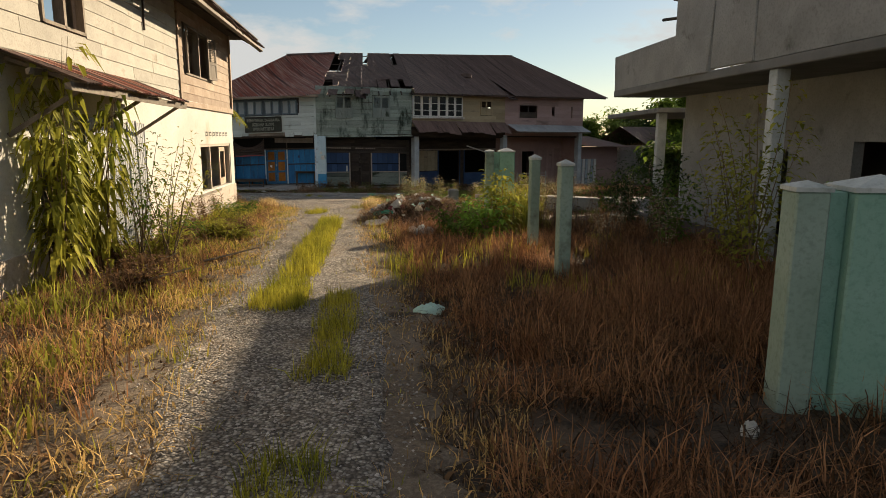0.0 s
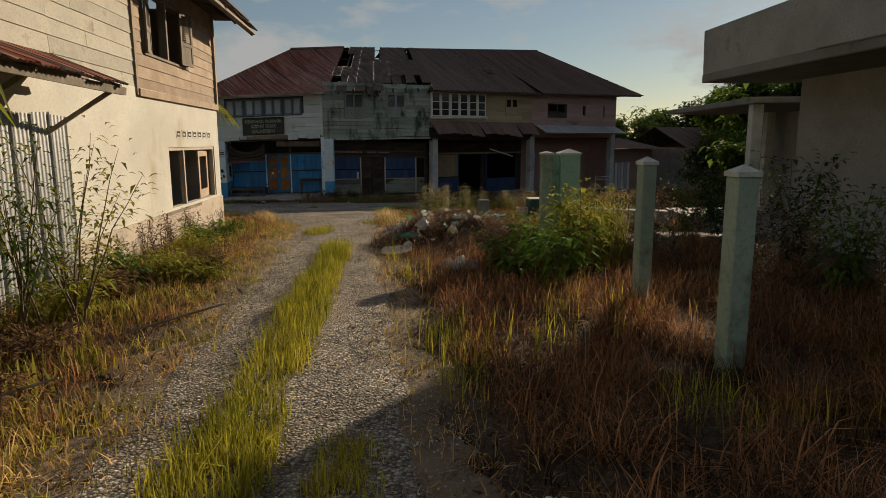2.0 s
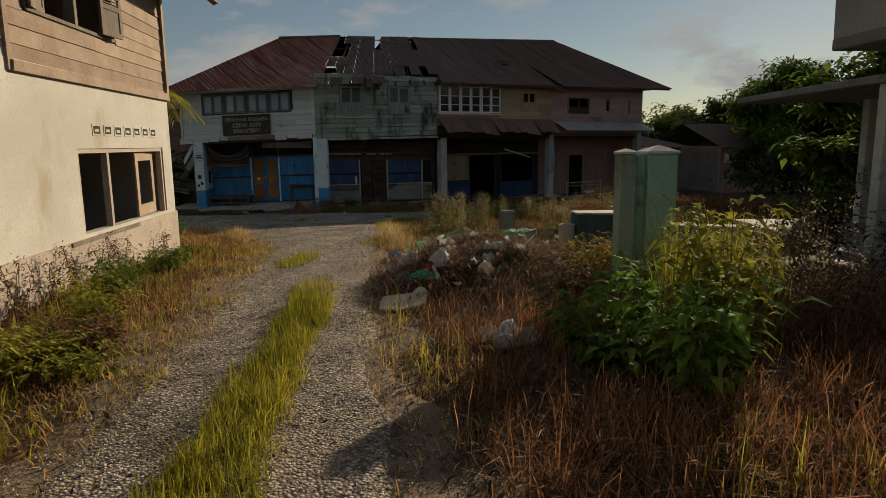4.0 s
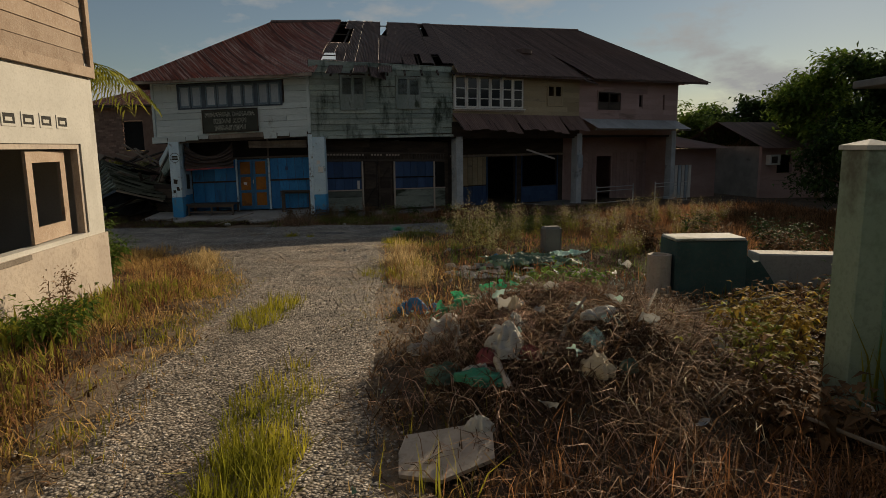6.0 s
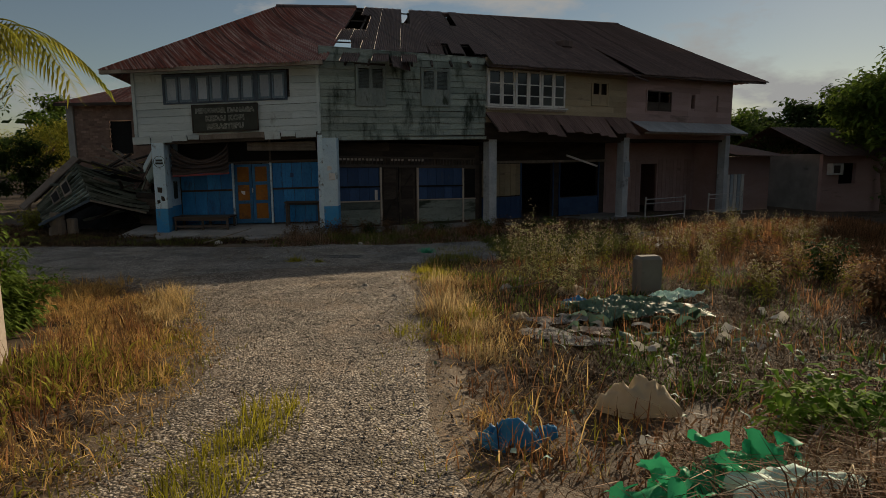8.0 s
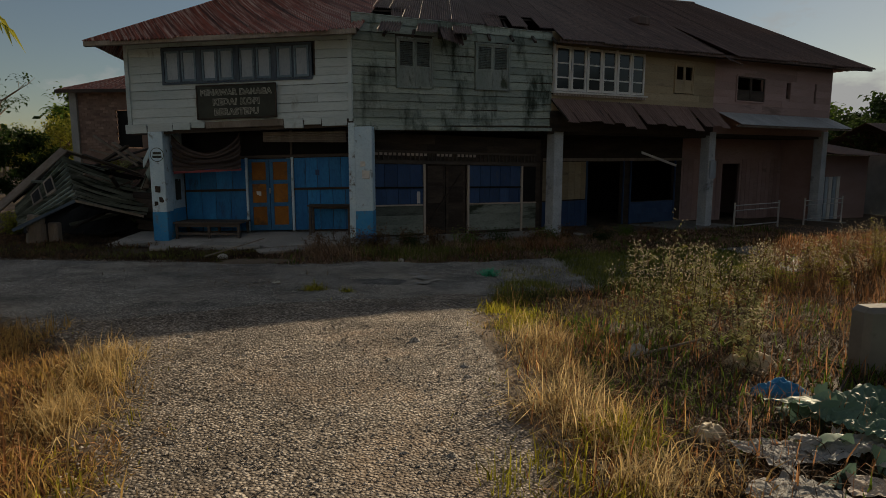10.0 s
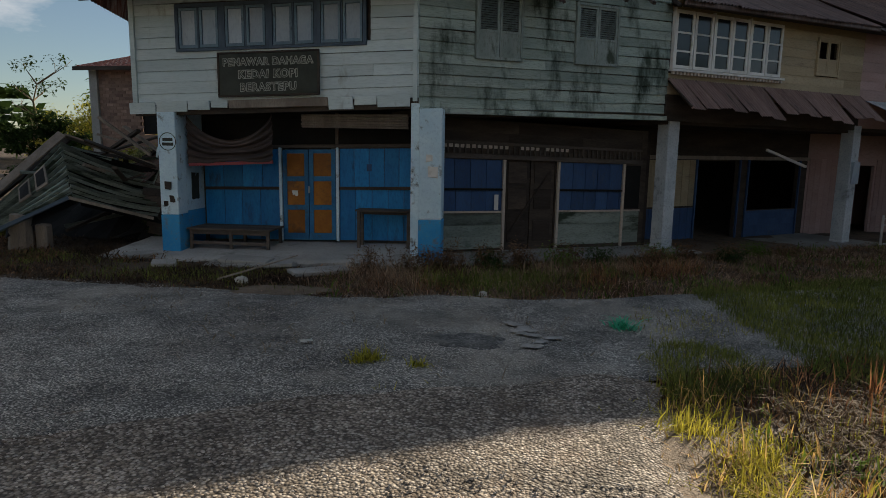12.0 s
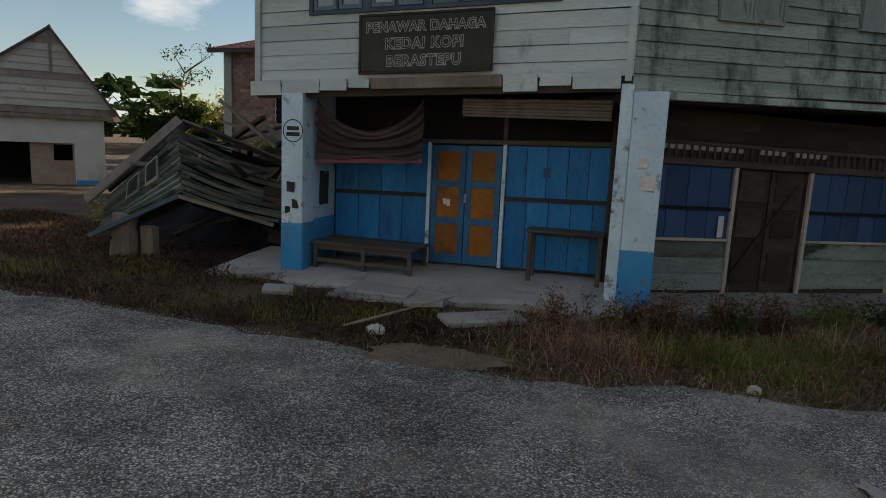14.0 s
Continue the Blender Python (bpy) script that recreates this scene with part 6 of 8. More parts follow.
blades("bank_leaves", scatter(9000, -7.6, -1.5, 3, 22, lambda x, y: left_bank(x, y) and x < drive_left(y) - 0.8, 22, clump=0.7, cut=0.04), (0.1, 0.28), 0.014, "leaf_yellow", "low yellow-green weeds under the wall", "weeds", 22, 0.9, 0.08, 6)
# field of the gate posts
blades("dry_grass", scatter(9500, -2.2, 7.0, 0.4, 16.5, lambda x, y: right_bank(x, y) and heap(x, y) < 0.35 and x > drive_right(y) + 0.7 + 0.4 * noise.noise((y, 1, 1)), 7, clump=1.1, cut=0.16), (0.16, 0.5), 0.0045, "dry", "clumps of tall reddish-brown dry grass", "grass", 7, 0.9, 0.09, 20, True)
blades("dry_grass", scatter(4500, -2.5, 7.0, 0.4, 16.5, lambda x, y: right_bank(x, y) and heap(x, y) < 0.5 and x > drive_right(y) + 0.5, 8, clump=1.3, cut=0.15), (0.12, 0.4), 0.0045, "dry", "pale straw among the tall dry grass", "grass", 8, 0.8, 0.07, 12)
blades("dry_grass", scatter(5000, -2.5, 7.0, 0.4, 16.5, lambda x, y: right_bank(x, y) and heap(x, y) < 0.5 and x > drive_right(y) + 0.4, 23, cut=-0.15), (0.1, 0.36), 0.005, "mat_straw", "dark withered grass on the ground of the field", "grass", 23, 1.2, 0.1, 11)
blades("edge_grass", scatter(6000, -2.5, 2.0, 0, 16, lambda x, y: drive_right(y) - 0.22 < x < drive_right(y) + 0.9, 9, cut=-0.05), (0.05, 0.18), 0.005, "straw", "short trampled straw along the drive's edge", "grass", 9, 0.8, 0.06, 6)
blades("green_tufts", scatter(2600, -2.2, 4.0, 7, 16, lambda x, y: right_bank(x, y) and heap(x, y) < 0.4, 10, clump=0.7, cut=0.42), (0.15, 0.42), 0.005, "green_grass", "yellow-green grass tufts among the dry stems", "grass", 10, 0.4, 0.08, 7)
blades("yellow_reeds", scatter(420, 1.25, 2.3, 13.4, 15.7, lambda x, y: True, 11, cut=-0.1), (0.6, 1.15), 0.008, "leaf_yellow", "bright yellow reeds beside the green post", "grass", 11, 0.25, 0.1, 6)
# verge towards the road
blades("verge_grass", scatter(9000, -4.2, 12, 18.5, 36, lambda x, y: right_bank(x, y) and x < drive_right(y) + 1.3, 12, cut=-0.05), (0.1, 0.34), 0.005, "straw", "golden dry grass at the corner of drive and road", "grass", 12, 0.9, 0.08, 8, True)
blades("verge_grass", scatter(3500, -4.2, 12, 18.5, 36, lambda x, y: right_bank(x, y) and x < drive_right(y) + 1.2, 13, cut=0.15), (0.08, 0.26), 0.005, "green_grass", "green-yellow grass at the corner of drive and road", "grass", 13, 0.7, 0.06, 7)
blades("verge_weeds", scatter(20000, -3.2, 14, 18.5, 40, lambda x, y: right_bank(x, y) and heap(x, y) < 0.3, 14, clump=0.5, cut=0.06), (0.08, 0.34), 0.0055, "dry", "brown dry weeds over the rubbish-strewn plot", "weeds", 14, 0.8, 0.09, 6)


blades("edge_tufts", scatter(9000, -5.5, 1.0, 0.5, 27.5, lambda x, y: -0.55 < x - drive_right(y) < 0.35, 101, clump=1.1, cut=0.16), (0.04, 0.15), 0.0045, "green_grass", "low green tufts creeping over the drive's edge", "grass", 101, 0.8, 0.06, 8, True)
blades("edge_tufts", scatter(9000, -8.5, -0.5, 0.5, 25, lambda x, y: -0.3 < x - drive_left(y) < 0.6, 102, clump=1.1, cut=0.14), (0.04, 0.15), 0.0045, "green_grass", "low green tufts creeping over the gravel's edge", "grass", 102, 0.8, 0.06, 8, True)
blades("edge_tufts", scatter(9000, -8.5, 1.0, 0.5, 27, lambda x, y: -0.45 < x - drive_right(y) < 0.4 or -0.4 < x - drive_left(y) < 0.5, 103, clump=1.0, cut=0.1), (0.04, 0.14), 0.0045, "straw", "short dry tufts on the gravel's edge", "grass", 103, 0.9, 0.06, 7, True)
blades("road_tufts", [(x, y, ground_z(x, y) + 0.05) for x, y in ((-5.77, 27.85), (-6.22, 27.90), (-6.32, 27.81))], (0.06, 0.16), 0.005, "green_grass", "small grass tufts growing in the asphalt", "grass", 121, 0.6, 0.05, 110, True)
blades("road_end_weeds", scatter(12000, 3.2, 14, 29, 46, lambda x, y: road_near(x) - 1.2 < y < road_far(x) + 0.4 and x > 3.2 + 1.4 * noise.noise((y * 0.8, x * 0.8, 6)), 130, clump=0.8, cut=-0.2), (0.12, 0.42), 0.007, "dry", "red-brown dry weeds over the end of the road", "weeds", 130, 0.7, 0.1, 6)
blades("road_end_weeds", scatter(7000, 3.2, 14, 29, 46, lambda x, y: road_near(x) - 1.2 < y < road_far(x) + 0.4, 131, clump=0.8, cut=-0.1), (0.1, 0.36), 0.008, "leaf_dead", "dark dead weeds over the end of the road", "weeds", 131, 0.9, 0.1, 7)
# trampled straw that softens the drive's edges
def by_edge(x, y):
    e = min(abs(x - drive_left(y)), abs(x - drive_right(y)))
    return e < 0.55 * (1.15 + noise.noise((x * 1.7, y * 1.7, 12)))


blades("edge_litter", scatter(16000, -8.5, 1.0, 0.5, 27, by_edge, 132, clump=1.5, cut=-0.12), (0.05, 0.18), 0.005, "heap_straw", "trampled straw along the drive's edges", "litter", 132, 1.3, 0.07, 6)
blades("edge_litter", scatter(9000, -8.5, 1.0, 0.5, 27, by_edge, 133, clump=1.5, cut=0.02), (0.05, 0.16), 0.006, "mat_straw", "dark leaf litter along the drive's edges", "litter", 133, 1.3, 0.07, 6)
blades("far_plot_weeds", scatter(20000, 4.5, 20, 20.6, 45, lambda x, y: y < road_near(min(x, 12)) + 0.3, 140, clump=0.6, cut=-0.25), (0.12, 0.45), 0.008, "dry", "red-brown dry weeds over the far plot", "weeds", 140, 0.7, 0.12, 5)
blades("far_plot_weeds", scatter(16000, 4.5, 20, 20.6, 45, lambda x, y: y < road_near(min(x, 12)) + 0.3, 141, clump=0.6, cut=-0.2), (0.1, 0.36), 0.01, "leaf_dead", "dark dead weeds over the far plot", "weeds", 141, 0.9, 0.12, 6)
# golden clumps at the corner, and the dark tangle behind them
def at_ground(pts):
    return [(x, y, ground_z(x, y)) for x, y in pts]


blades("grass_clump", at_ground([(-2.93, 23.58), (-2.65, 23.19), (-3.04, 25.52), (-2.8, 24.4), (-3.0, 24.9), (-2.5, 22.4), (-6.8, 23.6), (-6.5, 22.8), (-7.1, 24.2), (-2.4, 21.4)]), (0.18, 0.44), 0.0042, "straw_pale", "golden clumps of arching dry grass beside the drive", "grass", 90, 0.8, 0.16, 420, True)
blades("grass_clump", at_ground([(-3.33, 26.17), (-3.58, 27.07), (-3.2, 26.6), (-2.7, 22.0), (-2.55, 23.0)]), (0.16, 0.36), 0.005, "green_grass", "yellow-green grass clumps beside the drive", "grass", 91, 0.7, 0.14, 260, True)
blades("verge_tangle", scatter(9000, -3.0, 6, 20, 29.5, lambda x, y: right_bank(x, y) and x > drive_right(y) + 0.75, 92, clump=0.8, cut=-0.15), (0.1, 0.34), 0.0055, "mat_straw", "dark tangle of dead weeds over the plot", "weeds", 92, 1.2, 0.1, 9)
blades("verge_tangle", scatter(5000, -3.0, 6, 20, 29.5, lambda x, y: right_bank(x, y) and x > drive_right(y) + 0.6, 93, clump=0.7, cut=0.12), (0.08, 0.24), 0.009, "leaf", "low green weeds over the plot", "weeds", 93, 0.8, 0.08, 6)
blades("heap_front_clump", at_ground([(-1.33, 14.8), (-0.98, 14.65), (-0.45, 14.67), (-0.07, 14.83), (-0.75, 14.3), (0.3, 14.5), (-1.1, 14.2), (0.0, 14.1), (0.7, 14.9), (-0.3, 15.0)]), (0.14, 0.36), 0.0036, "heap_red", "reddish golden clumps of dry grass before the heap", "grass", 180, 0.8, 0.15, 130, True)
blades("heap_front_clump", at_ground([(-1.2, 14.5), (-0.6, 14.9), (-0.2, 14.4), (0.5, 14.6), (-0.85, 14.05), (0.2, 15.2)]), (0.14, 0.36), 0.0036, "dry", "red-brown clumps of dry grass before the heap", "grass", 181, 0.8, 0.17, 170, True)
blades("field_clump", at_ground([(0.9 + 0.83 * i % 4.3, 5.0 + 1.37 * i % 7.5) for i in range(46)]), (0.25, 0.6), 0.0045, "dry", "red-brown clumps of arching dry grass in the field", "grass", 94, 0.85, 0.17, 260, True)
blades("verge_tangle", scatter(5000, -22, -12, 31, 36, lambda x, y: y > road_far(x) and not (-16 < x < -12 and y > 33.2), 96, clump=0.8, cut=0.05), (0.08, 0.3), 0.012, "leaf_dead", "brown leaf litter and weeds before the collapsed house", "weeds", 96, 1.2, 0.09, 6)
blades("verge_tangle", scatter(9000, -22, -8, 30.5, 36, lambda x, y: y > road_far(x) and not (-13.0 < x < -7 and y > 32.7), 95, cut=-0.1), (0.06, 0.24), 0.0055, "mat_straw", "dark dead weeds before the collapsed house", "weeds", 95, 1.2, 0.09, 8)


def front_bed(x, y):
    u = (x - PB[0]) * 0.782 + (y - PB[1]) * 0.623
    return road_far(x) - 0.1 < y and (33.0 + 0.0 * x if x < -7.2 else PB[1] - 0.55 + (x - PB[0]) * 0.796) - 0.15 > y


blades("bed_weeds", scatter(9000, -9.5, 8, 30, 46, lambda x, y: front_bed(x, y) and x > -8.4 + 0.5 * noise.noise((x, y, 2)), 15, cut=0.0), (0.06, 0.24), 0.0045, "heap_straw", "dry brown weeds in the bed before the shopfronts", "weeds", 15, 1.2, 0.1, 9)
blades("bed_weeds", scatter(5000, -7.5, 6, 30, 44, lambda x, y: front_bed(x, y), 16, clump=0.8, cut=0.3), (0.06, 0.2), 0.006, "verge_green", "green weeds in the bed before the shopfronts", "weeds", 16, 0.4, 0.08, 6)
blades("verge_tufts", scatter(2600, -19, -8, 30.3, 33, lambda x, y: front_bed(x, y) and not (-13.2 < x < -7 and y > 32.6), 17, cut=0.12), (0.05, 0.16), 0.005, "verge_green", "low grass tufts at the road's far edge", "grass", 17, 0.5, 0.06, 7)
blades("verge_tufts", scatter(3000, -30, -8.5, 30.3, 34, lambda x, y: front_bed(x, y) or x < -13, 18, cut=0.0), (0.05, 0.16), 0.005, "leaf_dead", "low dry weeds at the road's far edge", "weeds", 18, 1.2, 0.07, 7)
blades("road_tufts", scatter(500, -8, -2.5, 25.5, 29.5, lambda x, y: min(math.hypot(x + 6.0, y - 27.2), math.hypot(x + 5.55, y - 27.3), math.hypot(x + 6.75, y - 27.0), math.hypot(x + 2.9, y - 27.9) * 0.5) < 0.16, 19, cut=-1), (0.04, 0.14), 0.005, "green_grass", "small grass tufts growing in the asphalt", "grass", 19, 0.6, 0.04, 6)
blades("corner_grass", scatter(9000, -11, -5.2, 20.5, 25.7, lambda x, y: x < drive_left(y) + 0.15 and x > wall_x(y) - 2.5 * max(0, y - 22) and y < road_near(x) + 0.25, 200, clump=1.2, cut=-0.05), (0.05, 0.17), 0.0045, "straw", "golden dry grass at the bend of drive and road", "grass", 200, 0.9, 0.09, 11, True)
blades("corner_grass", scatter(5000, -11, -5.2, 20.5, 25.7, lambda x, y: x < drive_left(y) + 0.1 and x > wall_x(y) - 2.5 * max(0, y - 22) and y < road_near(x) + 0.2, 201, clump=1.0, cut=-0.1), (0.05, 0.18), 0.0045, "dry", "brown dead grass at the bend of drive and road", "grass", 201, 1.2, 0.09, 9)
blades("far_left_grass", scatter(6000, -24, -8.2, 21.5, 25.4, lambda x, y: y < road_near(x) - 0.1 and x < wall_x(y) - 0.2 or (y > 21.3 and x < drive_left(y) - 0.2 and y < 25.2), 20, cut=-0.1), (0.1, 0.3), 0.005, "straw", "golden dry grass between the house and the road", "grass", 20, 0.5, 0.07, 9, True)


blades("bed_weeds", scatter(9000, -8.2, 6, 30.6, 44, lambda x, y: front_bed(x, y), 25, clump=1.0, cut=-0.05), (0.08, 0.34), 0.005, "leaf_dead", "dark weeds before the shopfronts", "weeds", 25, 1.2, 0.1, 10)
blades("road_tufts", scatter(5000, -3.6, 1.5, 26.8, 33.5, lambda x, y: y < road_far(x) - 0.8 and x > -3.6 + 0.45 * noise.noise((y, x, 4)), 26, clump=0.7, cut=0.1), (0.04, 0.16), 0.005, "green_grass", "low green grass creeping over the asphalt", "grass", 26, 0.6, 0.06, 7)


def road_end(x, y):
    return road_near(x) - 0.6 < y < road_far(x) + 0.3 and (x > -2.15 + 0.3 * noise.noise((y * 1.3, 2, 4)) - 0.1 * (y - 31.0) or math.hypot((x + 3.0) / 0.55, (y - 28.5) / 1.15) < 1 + 0.4 * noise.noise((x * 2, y * 2, 5)))


blades("road_end_grass", scatter(15000, -3.9, 2.2, 27, 35.5, road_end, 160, clump=0.9, cut=-0.5), (0.06, 0.2), 0.006, "verge_green", "low green grass over the end of the asphalt", "grass", 160, 0.8, 0.09, 14)
blades("road_end_grass", scatter(5000, -3.9, 3.5, 27, 38, road_end, 161, clump=1.1, cut=0.0), (0.06, 0.22), 0.005, "mat_straw", "dead brown grass over the end of the asphalt", "grass", 161, 1.2, 0.09, 9)
blades("bed_straw", scatter(7000, -8.4, 6, 30.6, 44, lambda x, y: front_bed(x, y), 97, clump=1.2, cut=0.08), (0.08, 0.26), 0.005, "heap_straw", "pale straw and twigs in the bed before the shopfronts", "weeds", 97, 1.2, 0.1, 9)
blades("bed_clump", at_ground([(-5.9, 32.2), (-5.4, 32.5), (-4.9, 32.9), (-6.4, 32.0), (-4.3, 33.4), (-3.7, 33.9), (-5.1, 32.1)]), (0.16, 0.42), 0.0045, "verge_green", "arching green grass clumps before the shopfronts", "grass", 150, 0.7, 0.2, 260, True)
blades("bed_clump", at_ground([(-7.4, 32.1), (-6.9, 32.5), (-5.7, 33.0), (-4.6, 33.6), (-6.2, 32.7), (-3.4, 34.6), (-7.0, 31.6), (-2.6, 35.2), (-7.6, 32.6)]), (0.2, 0.5), 0.004, "heap_straw", "tangled grey-brown straw clumps before the shopfronts", "grass", 151, 0.8, 0.24, 300, True)
blades("bed_clump", at_ground([(-7.2, 31.7), (-6.6, 31.8), (-2.9, 34.4), (-2.2, 35.0), (-3.9, 33.2)]), (0.2, 0.46), 0.004, "dry", "red-brown dry grass clumps before the shopfronts", "grass", 152, 0.8, 0.22, 260, True)
blades("bed_straw", scatter(4000, -8.4, 6, 30.6, 44, lambda x, y: front_bed(x, y), 98, clump=1.2, cut=0.15), (0.1, 0.3), 0.01, "leaf", "low green weeds in the bed before the shopfronts", "weeds", 98, 0.9, 0.08, 4, True)
blades("bed_straw", scatter(5200, -9.0, 6, 30.6, 44, lambda x, y: front_bed(x, y), 190, clump=1.4, cut=0.1), (0.1, 0.3), 0.0042, "heap_red", "tangled reddish straw in the bed before the shopfronts", "weeds", 190, 1.2, 0.12, 8)
blades("road_litter", [(x, y, z + 0.07) for x, y, z in scatter(900, -13, -2.5, 27.5, 31.6, lambda x, y: y < road_far(x), 210, clump=0.9, cut=0.12)], (0.04, 0.2), 0.004, "stem", "twigs and dry leaf crumbs on the asphalt", "litter", 210, 1.45, 0.06, 2)
blades("far_verge", scatter(9000, 0.3, 10, 25, 38, lambda x, y: road_near(x) - 3.0 < y < road_near(x) + (0.2 if x < 2 else 1.6), 99, clump=0.7, cut=0.1), (0.15, 0.5), 0.007, "leaf_dead", "red-brown dry weeds along the road's edge", "weeds", 99, 0.6, 0.09, 6)


def leaf_shape(bm, p, d, up, length, width, droop=0.25):
    """A pointed leaf folded along its rib."""
    d = d.normalized()
    s = d.cross(up)
    s = s.normalized() if s.length > 0.01 else Vector((1, 0, 0))
    n = s.cross(d)
    a = bm.verts.new(p)
    m1 = p + d * length * 0.45 + n * 0.02 * length
    e = p + d * length - Vector((0, 0, droop * length))
    b, c, t = bm.verts.new(m1 + s * width / 2 + n * width * 0.15), bm.verts.new(m1 - s * width / 2 + n * width * 0.15), bm.verts.new(e)
    r = bm.verts.new(m1)
    for f in ((a, r, b), (a, c, r), (b, r, t), (r, c, t)):
        bm.faces.new(f)


def shrub(x, y, h, r, stems, leaves, ll, lw, material, label, seed, bare=0.25, name="shrub", zoff=0.0, stem_r=0.012, hang=0.0, category="shrub"):
    rnd = random.Random(seed)
    t = thing(name, pose(x, y, ground_z(x, y) - 0.03 + zoff), label, category)
    sb, lb = bmesh.new(), bmesh.new()
    for i in range(stems):
        a = rnd.uniform(0, 6.283)
        p = Vector((rnd.uniform(-0.12, 0.12), rnd.uniform(-0.12, 0.12), 0))
        top = Vector((math.cos(a) * r * rnd.uniform(0.3, 1), math.sin(a) * r * rnd.uniform(0.3, 1), h * rnd.uniform(0.6, 1)))
        k = 6
        prev = p
        for j in range(1, k + 1):
            s = j / k
            q = p.lerp(top, s) + Vector((math.cos(a), math.sin(a), 0)) * r * 0.25 * (s * s - s) + Vector((rnd.uniform(-1, 1), rnd.uniform(-1, 1), 0)) * 0.03
            tube(sb, prev, q, stem_r * (1.1 - 0.9 * (s - 1 / k)), stem_r * (1.1 - 0.9 * s), 5)
            if s > bare:
                for _ in range(leaves):
                    b = rnd.uniform(0, 6.283)
                    d = Vector((math.cos(b), math.sin(b), rnd.uniform(-0.5 - hang, 0.7 - hang)))
                    o = prev.lerp(q, rnd.random())
                    tw = o + d * rnd.uniform(0.02, 0.16 + 0.1 * r)
                    leaf_shape(lb, tw, d, Vector((0, 0, 1)), ll * rnd.uniform(0.6, 1.25), lw * rnd.uniform(0.7, 1.2), 0.3 + hang)
            prev = q
    part("stem", sb, "stem", t)
    part("foliage", lb, material, t)
    return t


shrub(-5.15, 9.0, 3.1, 0.75, 9, 8, 0.26, 0.09, "leaf_yellow", "tall shrub with hanging yellow-green leaves against the wall", 5, 0.3, hang=0.5)
shrub(-5.15, 8.0, 3.4, 0.6, 9, 9, 0.26, 0.09, "leaf_yellow", "tall shrub with broad drooping green leaves by the doorway", 6, 0.3, hang=0.5)
shrub(-4.55, 10.0, 2.2, 0.8, 9, 15, 0.13, 0.04, "leaf_yellow", "thin olive-brown shrub beside the canopy", 7, 0.35)
shrub(-4.75, 9.5, 2.2, 0.7, 8, 13, 0.14, 0.04, "leaf", "thin shrub with small narrow leaves beside the canopy", 17, 0.35)
for i, (x, y, h, m) in enumerate(((-4.9, 10.2, 0.55, "leaf_yellow"), (-5.3, 12.3, 0.6, "leaf"), (-5.0, 14.2, 0.55, "leaf_yellow"), (-5.6, 15.8, 0.6, "leaf"), (-5.8, 17.5, 0.5, "leaf"), (-4.5, 13.2, 0.4, "leaf_dead"), (-5.2, 9.2, 0.5, "leaf_dead"), (-4.4, 8.9, 0.35, "leaf_dead"), (-3.9, 7.4, 0.35, "leaf_dead"), (-4.9, 11.2, 0.45, "leaf_dead"))):
    shrub(x, y, h, 0.5, 9, 16, 0.11, 0.045, m, "low leafy weed clump at the wall's foot" if m != "leaf_dead" else "withered brown weed clump by the wall", 30 + i, 0.1, "weed_clump", stem_r=0.006, category="weeds")
# wall-side tall thin weeds
def tall_weed(x, y, h, seed, label="tall dry weed with pale seed heads", leafy="leaf_dead", seedm="seed", n=5):
    rnd = random.Random(seed)
    t = thing("tall_weed", pose(x, y, ground_z(x, y) - 0.03), label, "weed", "tall seeding weeds")
    sb, lb, hb = bmesh.new(), bmesh.new(), bmesh.new()
    for i in range(n):
        a = rnd.uniform(0, 6.283)
        o = Vector((rnd.uniform(-0.12, 0.12), rnd.uniform(-0.12, 0.12), 0))
        top = o + Vector((math.cos(a) * 0.18, math.sin(a) * 0.18, h * rnd.uniform(0.65, 1)))
        prev = o
        for j in range(1, 6):
            q = o.lerp(top, j / 5) + Vector((rnd.uniform(-0.02, 0.02), rnd.uniform(-0.02, 0.02), 0))
            tube(sb, prev, q, 0.006, 0.004, 4)
            for _ in range(7 if j < 4 else 4):
                b = rnd.uniform(0, 6.283)
                leaf_shape(lb, prev.lerp(q, rnd.random()), Vector((math.cos(b), math.sin(b), 0.3)), Vector((0, 0, 1)), rnd.uniform(0.07, 0.17), 0.032, 0.4)
            prev = q
        for _ in range(34):
            b = rnd.uniform(0, 6.283)
            s = rnd.uniform(0.5, 1.03)
            p = o.lerp(top, s)
            d = Vector((math.cos(b), math.sin(b), rnd.uniform(0.3, 1.2))) * rnd.uniform(0.02, 0.11)
            tw = p + d
            leaf_shape(hb, tw, d, Vector((0, 0, 1)), rnd.uniform(0.022, 0.045), 0.02, 0)
    part("stem", sb, "stem", t)
    part("leafage", lb, leafy, t)
    part("seed_head", hb, seedm, t)
    return t


rnd = random.Random(5)
for i in range(14):
    x, y = rnd.uniform(-1.4, 4.2), rnd.uniform(24.6, 29.0)
    if x < drive_right(y) + 0.9:
        x += 1.6
    tall_weed(x, y, rnd.uniform(0.6, 1.1), 100 + i, "tall seeding weed with yellowing leaves", "leaf_yellow")
for i, (x, y, h) in enumerate(((-1.62, 25.8, 1.45), (-1.13, 26.4, 1.4), (-0.8, 26.0, 1.25), (-1.51, 26.8, 1.1), (-1.9, 26.3, 1.1), (-1.35, 25.5, 1.2), (-0.4, 26.6, 1.1), (-1.1, 24.9, 0.8))):
    tall_weed(x, y, h, 200 + i, "tall leafy weed with pale seed heads at the plot's edge", "leaf_pale", n=5)
